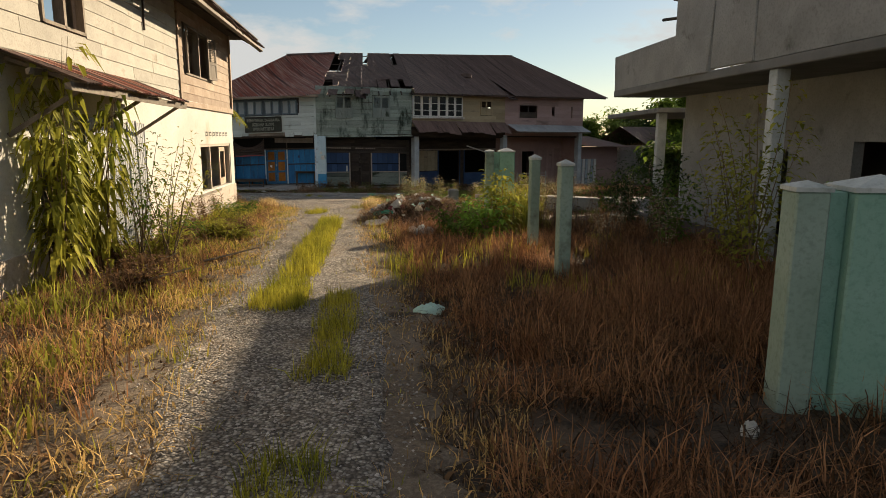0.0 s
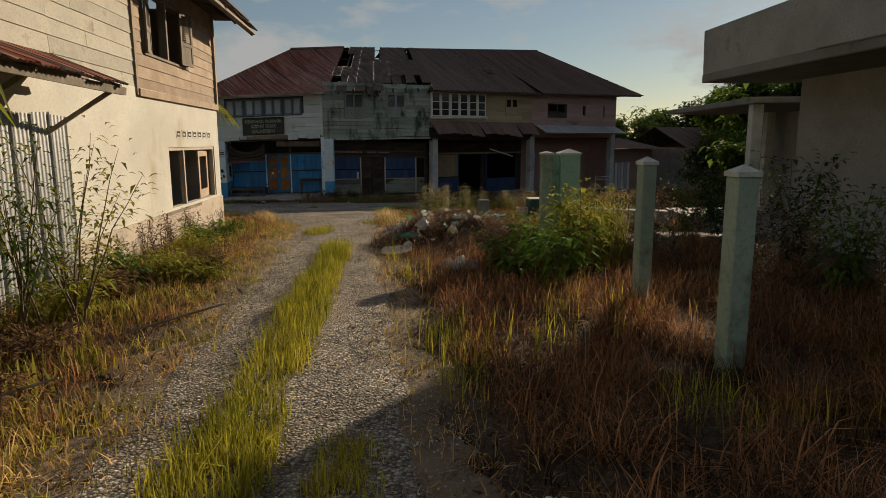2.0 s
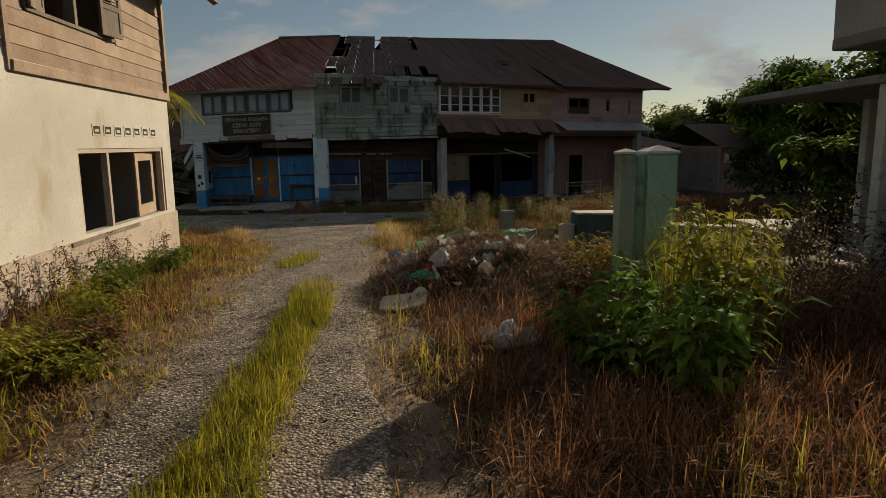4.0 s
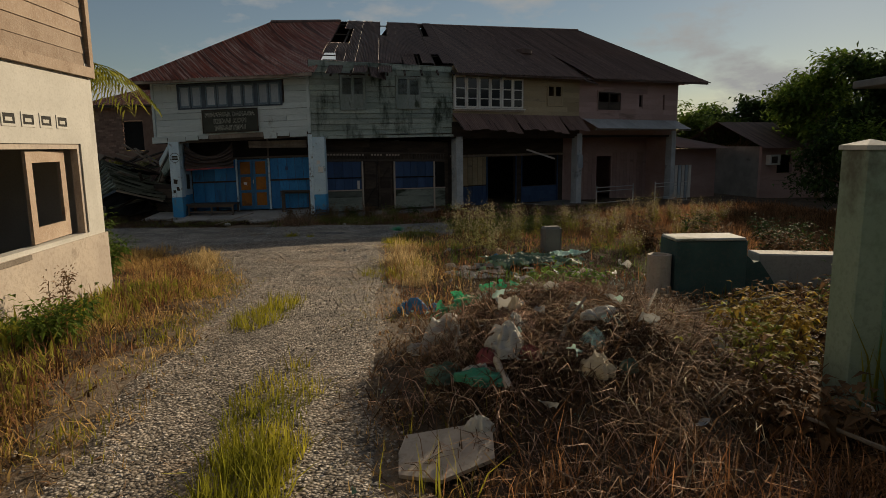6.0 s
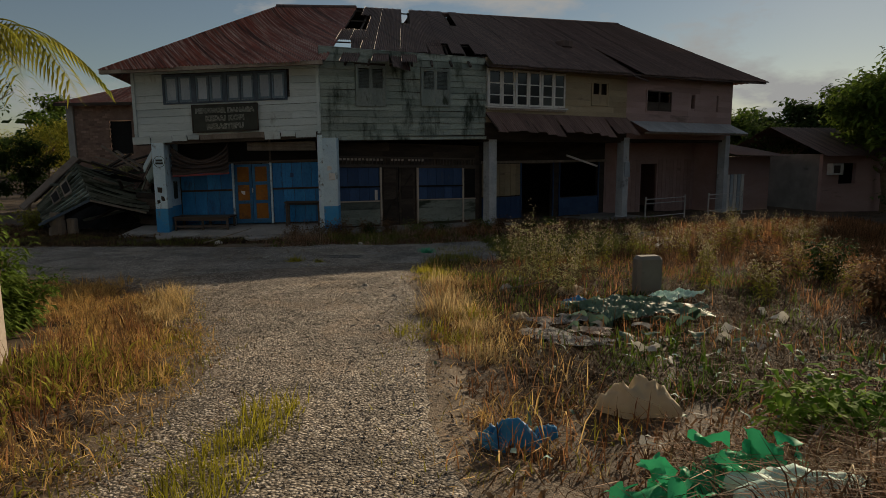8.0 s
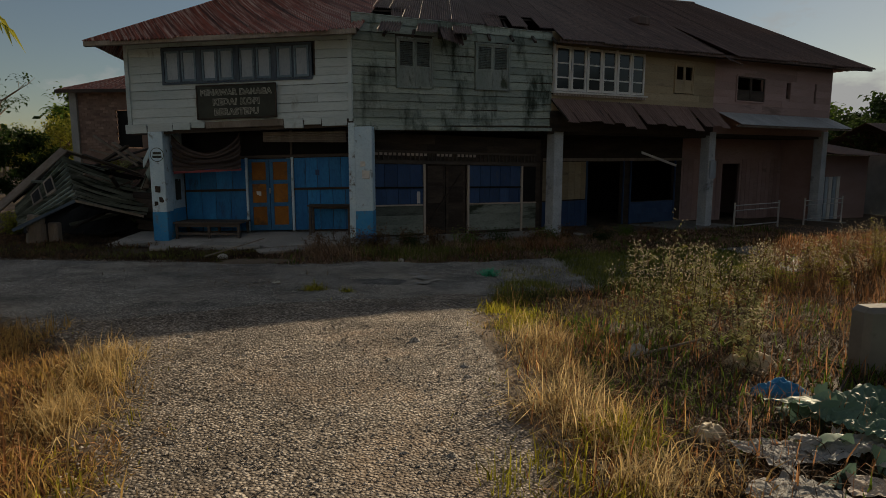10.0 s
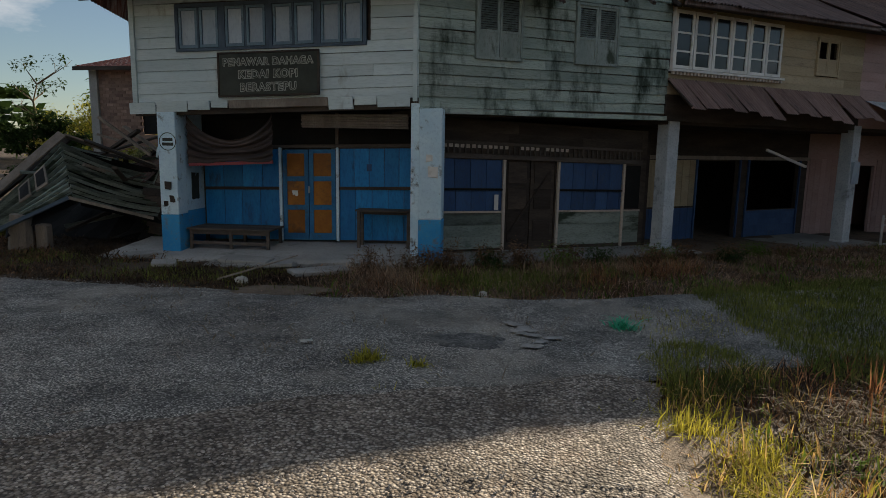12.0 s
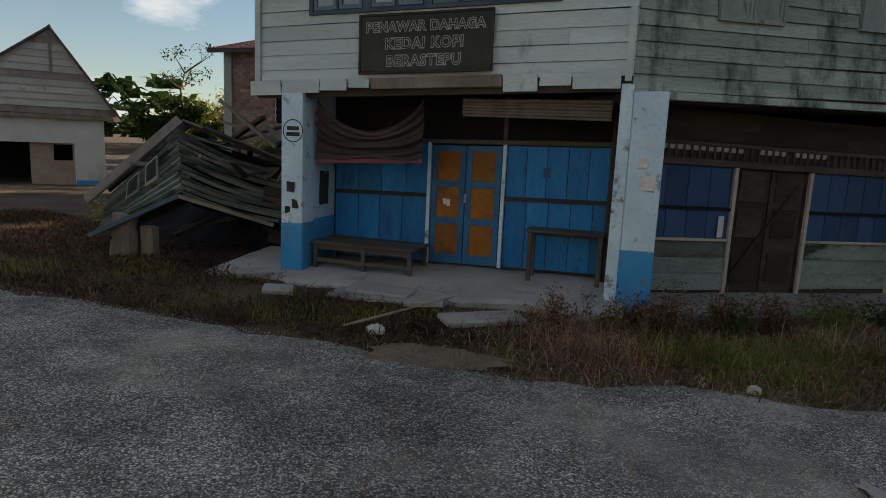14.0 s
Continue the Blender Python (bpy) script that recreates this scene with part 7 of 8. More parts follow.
for i in range(26):
    x = 1.2 + 0.28 * i + rnd.uniform(-0.3, 0.3)
    y = road_near(x) - rnd.uniform(0.2, 2.2)
    tall_weed(x, y, rnd.uniform(0.7, 1.25), 600 + i, "tall seeding weed with yellowing leaves", "leaf_yellow" if i % 3 else "leaf_dead", n=6)
for i, (x, y) in enumerate(((-6.15, 15.2), (-6.25, 15.9), (-6.4, 16.8), (-6.6, 17.6), (-6.5, 18.6), (-6.05, 14.3), (-5.7, 11.5))):
    tall_weed(x, y, 0.75, 240 + i, "thin dry weed leaning on the white wall", "leaf_dead", "leaf_dead", 4)
for i in range(16):
    tall_weed(2.0 + rnd.uniform(-1, 3.4), rnd.uniform(9.5, 15.3), rnd.uniform(0.8, 1.5), 260 + i, "tall withered weed with pinkish seed heads", "leaf_dead", "seed")

shrub(0.9, 12.4, 1.0, 0.65, 8, 6, 0.22, 0.09, "leaf_fresh", "broad-leaved green shrub in front of the gate posts", 60, 0.15)
shrub(0.35, 13.0, 0.65, 0.7, 9, 7, 0.18, 0.08, "leaf", "dark broad-leaved shrub in front of the gate posts", 61, 0.15)
shrub(1.35, 13.0, 1.5, 0.5, 9, 9, 0.2, 0.09, "leaf_yellow", "tall shrub with large pale leaves by the green post", 62, 0.3)
shrub(0.55, 13.4, 0.95, 0.45, 6, 5, 0.22, 0.11, "leaf_fresh", "broad-leaved seedling with large bright leaves before the green post", 66, 0.35)
shrub(-0.35, 18.7, 0.6, 0.42, 11, 15, 0.15, 0.06, "leaf_fresh", "small bright green shrub growing from the rubbish", 64, 0.1)
for i, (x, y, h, m) in enumerate(((1.7, 16.9, 0.8, "leaf_dead"), (0.7, 15.2, 0.4, "leaf_dead"), (2.3, 16.3, 0.9, "leaf_dark"), (1.6, 17.6, 0.6, "leaf_dead"), (2.4, 18.2, 0.6, "leaf"))):
    shrub(x, y, h, 0.5, 8, 9, 0.14, 0.06, m, "sprawling weed with broad green and yellowing leaves", 70 + i, 0.1, "weed_clump", category="weeds")
for i, (x, y, h, m) in enumerate(((0.45, 16.2, 0.65, "leaf_yellow"), (0.85, 16.6, 0.75, "leaf_orange"), (0.8, 17.9, 0.4, "leaf_dead"), (0.25, 15.5, 0.45, "leaf_dead"), (1.3, 17.3, 0.6, "leaf_orange"), (-4.8, 12.5, 0.5, "leaf_yellow"), (-5.1, 11.7, 0.55, "leaf"), (-4.3, 12.6, 0.35, "leaf_yellow"))):
    shrub(x, y, h, 0.5, 9, 9, 0.13, 0.05, m, "leafy weed clump with yellowing leaves", 170 + i, 0.1, "weed_clump", category="weeds")
for i, (x, y) in enumerate(((3.6, 21.8), (4.4, 23), (3.3, 24.2), (5.2, 25.5), (2.6, 26.5), (4.2, 27.4))):
    shrub(x, y, 0.9, 0.6, 10, 16, 0.13, 0.06, "leaf_dark" if i % 2 else "leaf_dead", "dark weed clump on the overgrown plot", 80 + i, 0.1, "weed_clump", category="weeds")
for i, (x, y, h) in enumerate(((-8.2, 22.0, 1.3), (-9.0, 22.6, 1.6), (-8.3, 22.6, 0.7))):
    shrub(x, y, h, 0.55, 10, 20, 0.16, 0.06, "leaf", "green shrub behind the corner of the white house", 90 + i, 0.15)
for i, (x, y, h) in enumerate(((4.3, 8.2, 2.9), (4.6, 9.4, 2.4), (4.4, 11.6, 1.6), (4.7, 13.4, 2.0), (4.2, 5.8, 1.5), (4.6, 15.2, 1.2), (4.9, 18.6, 1.6), (5.6, 18.9, 1.9))):
    shrub(x, y, h, 0.7, 8, 16, 0.13, 0.065, "leaf_yellow" if i < 2 else "leaf_dark" if i % 2 else "leaf", "straggling shrub beside the derelict concrete wall", 300 + i, 0.3, "shrub")


def palm(x, y, z, n, length, seed, label):
    rnd = random.Random(seed)
    t = thing("palm", pose(x, y, z), label, "palm")
    for i in range(n):
        a = 6.283 * i / n + rnd.uniform(-0.3, 0.3)
        bm = bmesh.new()
        prev = Vector((0, 0, 0))
        for j in range(1, 15):
            s = j / 14
            q = Vector((math.cos(a) * length * s, math.sin(a) * length * s, length * (0.9 * s - 1.25 * s * s)))
            tube(bm, prev, q, 0.02 * (1.1 - s), 0.02 * (1.05 - s), 4)
            for sd in (-1, 1):
                d = Vector((-math.sin(a) * sd + math.cos(a) * 0.6, math.cos(a) * sd + math.sin(a) * 0.6, -0.7))
                for k in range(2):
                    leaf_shape(bm, prev.lerp(q, k / 2), d, Vector((0, 0, 1)), length * 0.34 * (1.1 - abs(s - 0.4)), 0.04, 0.3)
            prev = q
        part("frond", bm, "leaf_yellow", t)
    part("trunk", tube(bmesh.new(), (0, 0, -4.5), (0, 0, 0), 0.14, 0.1, 8), "stem", t)
    return t


for i in range(13):
    u = 5.2 + i * 0.75 + rnd.uniform(-0.25, 0.25)
    w = -1.0 + rnd.uniform(-0.5, 0.25)
    q = F2 @ Vector((u - 5.2, w, 0))
    shrub(q.x, q.y, rnd.uniform(0.3, 0.5), 0.4, 8, 12, 0.1, 0.03, ("leaf_dead", "leaf_dark", "leaf_dead", "leaf")[i % 4], "scrubby dry weed clump before the shopfronts", 500 + i, 0.1, "weed_clump", stem_r=0.005, category="weeds")
for i, (x, y, z, h, m) in enumerate(((-15.6, 36.3, 0.75, 0.7, "leaf_yellow"), (-14.9, 36.8, 1.5, 0.6, "leaf_pale"), (-14.1, 36.9, 1.6, 0.6, "leaf_yellow"), (-13.4, 36.8, 1.6, 0.55, "leaf_pale"), (-16.6, 35.6, 0.2, 1.0, "leaf"), (-16.9, 34.6, 0.0, 0.7, "leaf_yellow"), (-13.1, 35.2, 0.1, 0.5, "leaf_dark"))):
    shrub(x, y, h, 0.5, 10, 14, 0.12, 0.06, m, "creeping weeds over the heap of the collapsed house", 330 + i, 0.1, "weed_clump", zoff=z, stem_r=0.006, category="weeds")
for i in range(12):
    q = F2 @ Vector((-1.3 + 0.24 * i + rnd.uniform(-0.1, 0.1), -0.75 - 0.5 * rnd.random(), 0))
    tall_weed(q.x, q.y, rnd.uniform(0.35, 0.75), 900 + i, "dark withered stalks in the bed before the shopfronts", "leaf_dead", "leaf_dead", 4)
palm(-9.3, 23.4, 2.6, 9, 1.7, 4, "small palm with drooping fronds behind the white house")


def tree(x, y, h, r, seed, material, label, clumps=60, per=26, ll=0.35, trunk_r=0.16, low=0.35, open_=1.0):
    rnd = random.Random(seed)
    z0 = ground_z(x, y) - 0.1
    t = thing("tree", pose(x, y, z0), label, "tree")
    tb, lb = bmesh.new(), bmesh.new()
    prev = Vector((0, 0, 0))
    tops = []
    for j in range(1, 7):
        q = Vector((rnd.uniform(-0.2, 0.2) * j / 3, rnd.uniform(-0.2, 0.2) * j / 3, h * 0.8 * j / 6))
        tube(tb, prev, q, trunk_r * (1 - 0.13 * (j - 1)), trunk_r * (1 - 0.13 * j), 7)
        prev = q
        if j >= 2:
            for _ in range(3):
                a = rnd.uniform(0, 6.283)
                e = q + Vector((math.cos(a), math.sin(a), rnd.uniform(0.3, 0.9))) * r * rnd.uniform(0.45, 0.9)
                tube(tb, q, e, trunk_r * 0.4, trunk_r * 0.12, 5)
                tops.append(e)
                for _ in range(2):
                    e2 = e + Vector((rnd.uniform(-1, 1), rnd.uniform(-1, 1), rnd.uniform(0, 0.8))) * r * 0.35
                    tube(tb, e, e2, trunk_r * 0.14, trunk_r * 0.05, 4)
                    tops.append(e2)
    for i in range(clumps):
        c = rnd.choice(tops) + Vector((rnd.gauss(0, 1), rnd.gauss(0, 1), rnd.gauss(0, 0.7))) * r * 0.16
        if c.z < h * low:
            continue
        for _ in range(per):
            o = c + Vector((rnd.gauss(0, 1), rnd.gauss(0, 1), rnd.gauss(0, 0.6))) * r * 0.13 * open_
            d = Vector((rnd.uniform(-1, 1), rnd.uniform(-1, 1), rnd.uniform(-0.6, 0.5)))
            leaf_shape(lb, o, d, Vector((0, 0, 1)), ll * rnd.uniform(0.6, 1.3), ll * 0.5, 0.2)
    part("trunk", tb, "stem", t)
    part("crown", lb, material, t)
    return t


for i, (x, y, h, r, m) in enumerate(((19, 60, 5.2, 2.5, "leaf_dark"), (24, 62, 6.4, 3.2, "leaf_dark"), (30, 66, 6, 3.4, "leaf_dark"), (16, 68, 5.2, 3, "leaf"), (36, 70, 7, 4, "leaf_dark"), (28, 57, 5.1, 3, "leaf_dark"),
                                     (-31, 62, 5.1, 2.6, "leaf_dark"), (-37, 66, 5.2, 3, "leaf"), (-25, 58, 4.2, 2.4, "leaf_dark"), (-28.5, 52, 3.6, 2.2, "leaf_yellow"), (-22.5, 50, 2.6, 2.0, "leaf_yellow"), (12.5, 35.5, 2.0, 2.0, "leaf_dark"), (15, 36, 2.4, 2.2, "leaf"), (22, 54, 4.2, 2.5, "leaf_dark"), (15.5, 55, 3.8, 2.2, "leaf_dark"), (19, 45, 4.2, 2.6, "leaf_dark"), (26, 49, 4.4, 2.6, "leaf_dark"), (-19, 44.5, 2.0, 1.6, "leaf_yellow"), (-17, 41.5, 1.5, 1.3, "leaf_yellow"), (-22.8, 42.5, 2.9, 1.0, "leaf_dark"))):
    tree(x, y, h, r, 400 + i, m, "leafy green tree with an uneven crown behind the houses" if h > 5 else "low leafy bush behind the collapsed house", 190 if h > 5 else 90, 44, 0.5 if h > 5 else 0.22, 0.2 if h > 5 else 0.08, 0.3 if h > 5 else 0.1)
for i, (x, y, h, r) in enumerate(((17.5, 30, 7.0, 3.2), (13.5, 27.0, 4.6, 2.2), (19.5, 51, 8.2, 2.8), (21, 34, 7.0, 3.2), (10.6, 26.2, 3.2, 1.7), (19, 43, 6.0, 2.8))):
    tree(x, y, h, r, 430 + i, "leaf_dark" if i % 2 else "leaf", "tall spreading tree beyond the derelict building", 200, 44, 0.42, 0.2, 0.2)
tree(-34.6, 55, 7.0, 1.7, 450, "leaf_dark", "slender tree with a thin flat crown of sparse leaves", 44, 14, 0.26, 0.13, 0.74, 0.9)
# distant woods round the place
rng = np.random.default_rng(12)
pts = []
for i in range(5200):
    a = rng.uniform(0, 6.283)
    d = rng.uniform(75, 130)
    x, y = d * math.sin(a), 20 + d * math.cos(a)
    hh = 5 + 3.5 * noise.noise((a * 5, d * 0.03, 1)) + 2 * noise.noise((a * 17, 3, 1))
    pts.append((x, y, ground_z(x, y) + rng.uniform(0.2, 1) * hh))
blades("far_woods", pts, (0.8, 2.0), 0.45, "leaf_dark", "distant dark green woods round the village", "woods", 33, 1.0, 0.9, 14)

# ---- rubbish ----
def crumple(name, x, y, z, sx, sy, sz, material, label, seed, turn=0.0, category="plastic bag", rough=0.45):
    """A slumped bag: a dome of folded film with a torn rim that meets the ground."""
    vs, fs, nr, na = [(0, 0, sz * 0.9)], [], 22, 40
    for j in range(1, nr + 1):
        r = j / nr
        for i in range(na):
            a = 6.28318 * i / na
            c, s = math.cos(a), math.sin(a)
            edge = 1 + 0.5 * noise.noise((c * 1.3 + seed * 3.1, s * 1.3, 2)) + 0.22 * noise.noise((c * 4, s * 4, seed * 1.7))
            px, py = c * r * edge, s * r * edge
            wx, wy = px + 0.5 * noise.noise((px * 1.5, py * 1.5, seed)), py + 0.5 * noise.noise((px * 1.5, py * 1.5, seed + 9))
            lump = 0.75 + rough * noise.noise((wx * 1.4 + seed, wy * 1.4, 1))
            fold = 0.0
            for f, amp in ((1.8, 0.5), (3.6, 0.3), (7.0, 0.14)):
                fold += amp * (0.4 - 1.8 * abs(noise.noise((wx * f, wy * f * 0.5, seed * 2.3 + f))))
            body = max(0.0, 1 - r ** 2.4)
            vs.append((px * sx, py * sy, sz * (body * lump + fold * (0.25 + body) * (1 - r ** 8)) - (0.05 if j == nr else 0)))
    fs += [(0, 1 + i, 1 + (i + 1) % na) for i in range(na)]
    for j in range(nr - 1):
        for i in range(na):
            p, q = 1 + j * na + i, 1 + j * na + (i + 1) % na
            fs.append((p, p + na, q + na, q))
    ob = new(name, mesh_of(name, vs, fs, material, True))
    ob.matrix_world = pose(x, y, z, 0, 0, turn)
    return tagged(ob, label, category)


def on_heap(x, y):
    return ground_z(x, y) + 0.5 * heap(x, y) * (1 + 0.55 * noise.noise((x * 1.9, y * 1.9, 6)))


hv, hf, n = [], [], 46
for j in range(n + 1):
    for i in range(n + 1):
        x, y = -3.2 + 6.0 * i / n, 13.4 + 8.0 * j / n
        hv.append((x, y, on_heap(x, y) - 0.06 + 0.16 * heap(x, y) * noise.noise((x * 2.4, y * 2.4, 3)) + 0.08 * heap(x, y) * noise.noise((x * 7, y * 7, 3))))
hf = [(j * (n + 1) + i, j * (n + 1) + i + 1, (j + 1) * (n + 1) + i + 1, (j + 1) * (n + 1) + i) for j in range(n) for i in range(n)]
hp = tagged(new("rubbish_heap", mesh_of("rubbish_heap", hv, hf, "soil", True)), "low heap of soil, straw and household rubbish", "rubbish heap", kind="stuff")
hpts = [(x, y, on_heap(x, y)) for x, y in ((-0.55 + rnd.gauss(0, 0.6), 16.8 + rnd.gauss(0, 0.8)) for _ in range(1500))]
blades("heap_straw", hpts, (0.16, 0.4), 0.0045, "leaf_dead", "matted dark brown straw over the rubbish heap", "straw", 40, 1.35, 0.12, 14)
blades("heap_straw", hpts[::2], (0.14, 0.36), 0.004, "heap_red", "loose red-brown straw over the rubbish heap", "straw", 41, 1.35, 0.12, 9)
blades("heap_straw", hpts[1::5], (0.15, 0.4), 0.0035, "seed", "pale straw over the rubbish heap", "straw", 42, 1.35, 0.12, 6)


def straw_mat(x, y, r, turn, seed, material, label):
    """A slumped mat of straw whose stalks all lie one way and bend over its edge."""
    rng = np.random.default_rng(seed)
    vs, fs = [], []
    c, d = math.cos(radians(turn)), math.sin(radians(turn))
    for i in range(460):
        a, b = rng.normal(0, 0.42) * r, rng.normal(0, 0.26) * r
        l, hgt = rng.uniform(0.25, 0.7), rng.uniform(0.0, 0.1) * math.exp(-(a / r) ** 2)
        q = rng.normal(0, 0.5)
        pts = []
        for k in range(4):
            t = k / 3
            u, v = a + (t - 0.5) * l, b + q * (t - 0.5) * l + 0.03 * math.sin(6 * t + i)
            gx_, gy_ = x + u * c - v * d, y + u * d + v * c
            pts.append(Vector((gx_, gy_, on_heap(gx_, gy_) + 0.03 + hgt - 0.35 * (t - 0.5) ** 2 * l)))
        w = Vector((-d, c, rng.uniform(-1, 1))) * 0.0038
        n0 = len(vs)
        for p in pts:
            vs += [p - w, p + w]
        fs += [(n0 + 2 * k, n0 + 2 * k + 1, n0 + 2 * k + 3, n0 + 2 * k + 2) for k in range(3)]
    return tagged(new("straw_mat", mesh_of("straw_mat", vs, fs, material)), label, "straw", kind="stuff")


for i, (x, y, r, tr) in enumerate(((-0.85, 16.75, 0.6, 10), (-0.35, 16.6, 0.6, -15), (-0.7, 17.2, 0.55, 25), (-0.1, 17.1, 0.55, 5), (-1.15, 16.4, 0.45, 60), (-0.55, 17.7, 0.5, -30), (-0.9, 16.2, 0.4, 35), (0.2, 16.5, 0.5, 40))):
    straw_mat(x, y, r, tr, 700 + i, ("heap_red", "heap_straw", "heap_red", "heap_straw")[i % 4], "slumped mat of reddish brown straw on the rubbish heap")
for (nm, x, y, sx, sy, sz, m, lb, sd, tr) in (
    ("plastic_bag", -0.03, 6.4, 0.15, 0.09, 0.08, "bag_pale", "crumpled pale green plastic bag on dry grass", 1, 20),
    ("plastic_bag", -2.26, 19.08, 0.17, 0.12, 0.16, "bag_blue", "crumpled blue plastic bag at the drive's edge", 2, 0),
    ("plastic_bag", -2.0, 19.2, 0.07, 0.05, 0.07, "bag_blue", "small blue plastic scrap in the weeds", 72, 40),
    ("netting", -1.55, 17.75, 0.28, 0.11, 0.12, "bag_green", "bundle of bright green netting on the heap", 3, 30),
    ("netting", -1.22, 17.95, 0.17, 0.1, 0.09, "bag_green", "end of a bundle of green netting", 73, -20),
    ("netting", -1.2, 17.55, 0.24, 0.13, 0.07, "bag_pale", "pale green shred of netting on the heap", 33, 10),
    ("plastic_bag", -1.74, 16.95, 0.28, 0.15, 0.17, "bag_white", "greyish-white plastic bag on the heap", 4, 55),
    ("plastic_bag", -1.27, 16.02, 0.2, 0.13, 0.17, "bag_white", "torn white sack on the heap", 5, 70),
    ("plastic_bag", -1.4, 15.92, 0.09, 0.1, 0.1, "bag_pink", "dull red wrapper on the heap", 6, 10),
    ("plastic_bag", -1.1, 15.88, 0.05, 0.08, 0.08, "bag_pink", "pink wrapper scrap beside the torn sack", 76, 60),
    ("plastic_bag", -1.46, 15.8, 0.13, 0.06, 0.06, "bag_white", "white plastic scrap below the torn sack", 77, 20),
    ("plastic_bag", -1.26, 19.81, 0.24, 0.15, 0.26, "bag_cream", "cream plastic bag in the weeds", 7, 0),
    ("plastic_bag", -0.23, 18.14, 0.26, 0.13, 0.12, "bag_grey", "grey plastic bag beside a green shrub", 8, -30),
    ("plastic_bag", 0.02, 18.3, 0.2, 0.12, 0.11, "bag_grey", "crumpled grey plastic film in the weeds", 78, 40),
    ("plastic_bag", -0.62, 16.1, 0.12, 0.09, 0.12, "bag_pale", "pale plastic bag on the heap", 9, 80),
    ("plastic_bag", -0.5, 16.35, 0.17, 0.06, 0.05, "bag_white", "strip of white plastic on the heap", 10, 25),
    ("plastic_bag", -1.72, 15.95, 0.13, 0.12, 0.09, "tarp_green", "dull green plastic bag at the heap's foot", 11, 15),
    ("plastic_bag", -1.46, 15.68, 0.17, 0.08, 0.06, "bag_teal", "dusty green plastic scrap at the heap's foot", 12, -15),
    ("plastic_bag", -1.0, 25.0, 0.2, 0.12, 0.18, "bag_cream", "cream plastic bag among tall weeds", 13, 0),
    ("plastic_bag", -1.05, 24.25, 0.2, 0.11, 0.12, "bag_blue", "bright blue plastic bag among tall weeds", 14, 0),
    ("plastic_bag", -9.35, 31.3, 0.1, 0.08, 0.06, "bag_white", "white plastic bag at the road's edge", 15, 0),
    ("plastic_bag", -5.6, 31.45, 0.05, 0.035, 0.03, "bag_white", "white scrap in the dry weeds", 16, 0),
    ("paper_cup", 2.1, 3.3, 0.05, 0.05, 0.06, "bag_white", "small white cup in the grass", 17, 0),
    ("plastic_bag", -1.95, 23.2, 0.14, 0.09, 0.08, "bag_cream", "cream plastic bag beside the dry grass", 18, 40),
    ("plastic_bag", -2.03, 25.3, 0.1, 0.07, 0.1, "bag_white", "white plastic scrap in dark weeds", 19, 10),
    ("cardboard", -0.68, 13.62, 0.12, 0.1, 0.13, "plinth", "torn tan cardboard in the dry grass", 51, 15),
    ("cardboard", -0.5, 13.72, 0.15, 0.1, 0.14, "cap_white", "crumpled white board in the dry grass", 52, 75),
    ("cardboard", -0.34, 13.58, 0.13, 0.12, 0.12, "plinth", "crumpled tan cardboard in the dry grass", 53, 35),
    ("cardboard", -0.55, 13.45, 0.12, 0.08, 0.1, "concrete", "grey torn board in the dry grass", 54, 120),
    ("plastic_bag", -0.66, 15.63, 0.12, 0.09, 0.1, "bag_cream", "dirty pale lump of plastic below the heap", 20, 120),
    ("paper_scrap", -1.17, 16.58, 0.07, 0.04, 0.1, "bag_cream", "folded pale paper on the heap", 21, 60),
    ("plastic_bag", -1.95, 16.6, 0.1, 0.08, 0.06, "bag_grey", "grey plastic scrap at the heap's foot", 22, 20),
    ("plastic_bag", 0.35, 16.2, 0.12, 0.07, 0.09, "bag_white", "white plastic scrap under the yellowing weeds", 23, 60)):
    crumple(nm, x, y, max(ground_z(x, y) + 0.02, on_heap(x, y) + 0.04 + 0.1 * heap(x, y)), sx * 1.1, sy * 1.1, sz * 0.8, m, lb, sd, tr, "plastic bag" if nm == "plastic_bag" else "litter")

for i in range(7):
    x, y = -0.95 + rnd.gauss(0, 0.42), 16.4 + rnd.gauss(0, 0.65)
    s = rnd.uniform(0.04, 0.1)
    crumple("plastic_bag", x, y, on_heap(x, y) + 0.09, s, s * rnd.uniform(0.4, 0.8), s * 0.8, ("bag_white", "bag_grey", "bag_pale", "bag_cream", "tarp_green", "black")[i % 6], "small torn plastic bag caught in the heap's straw", 200 + i, 50 * i)


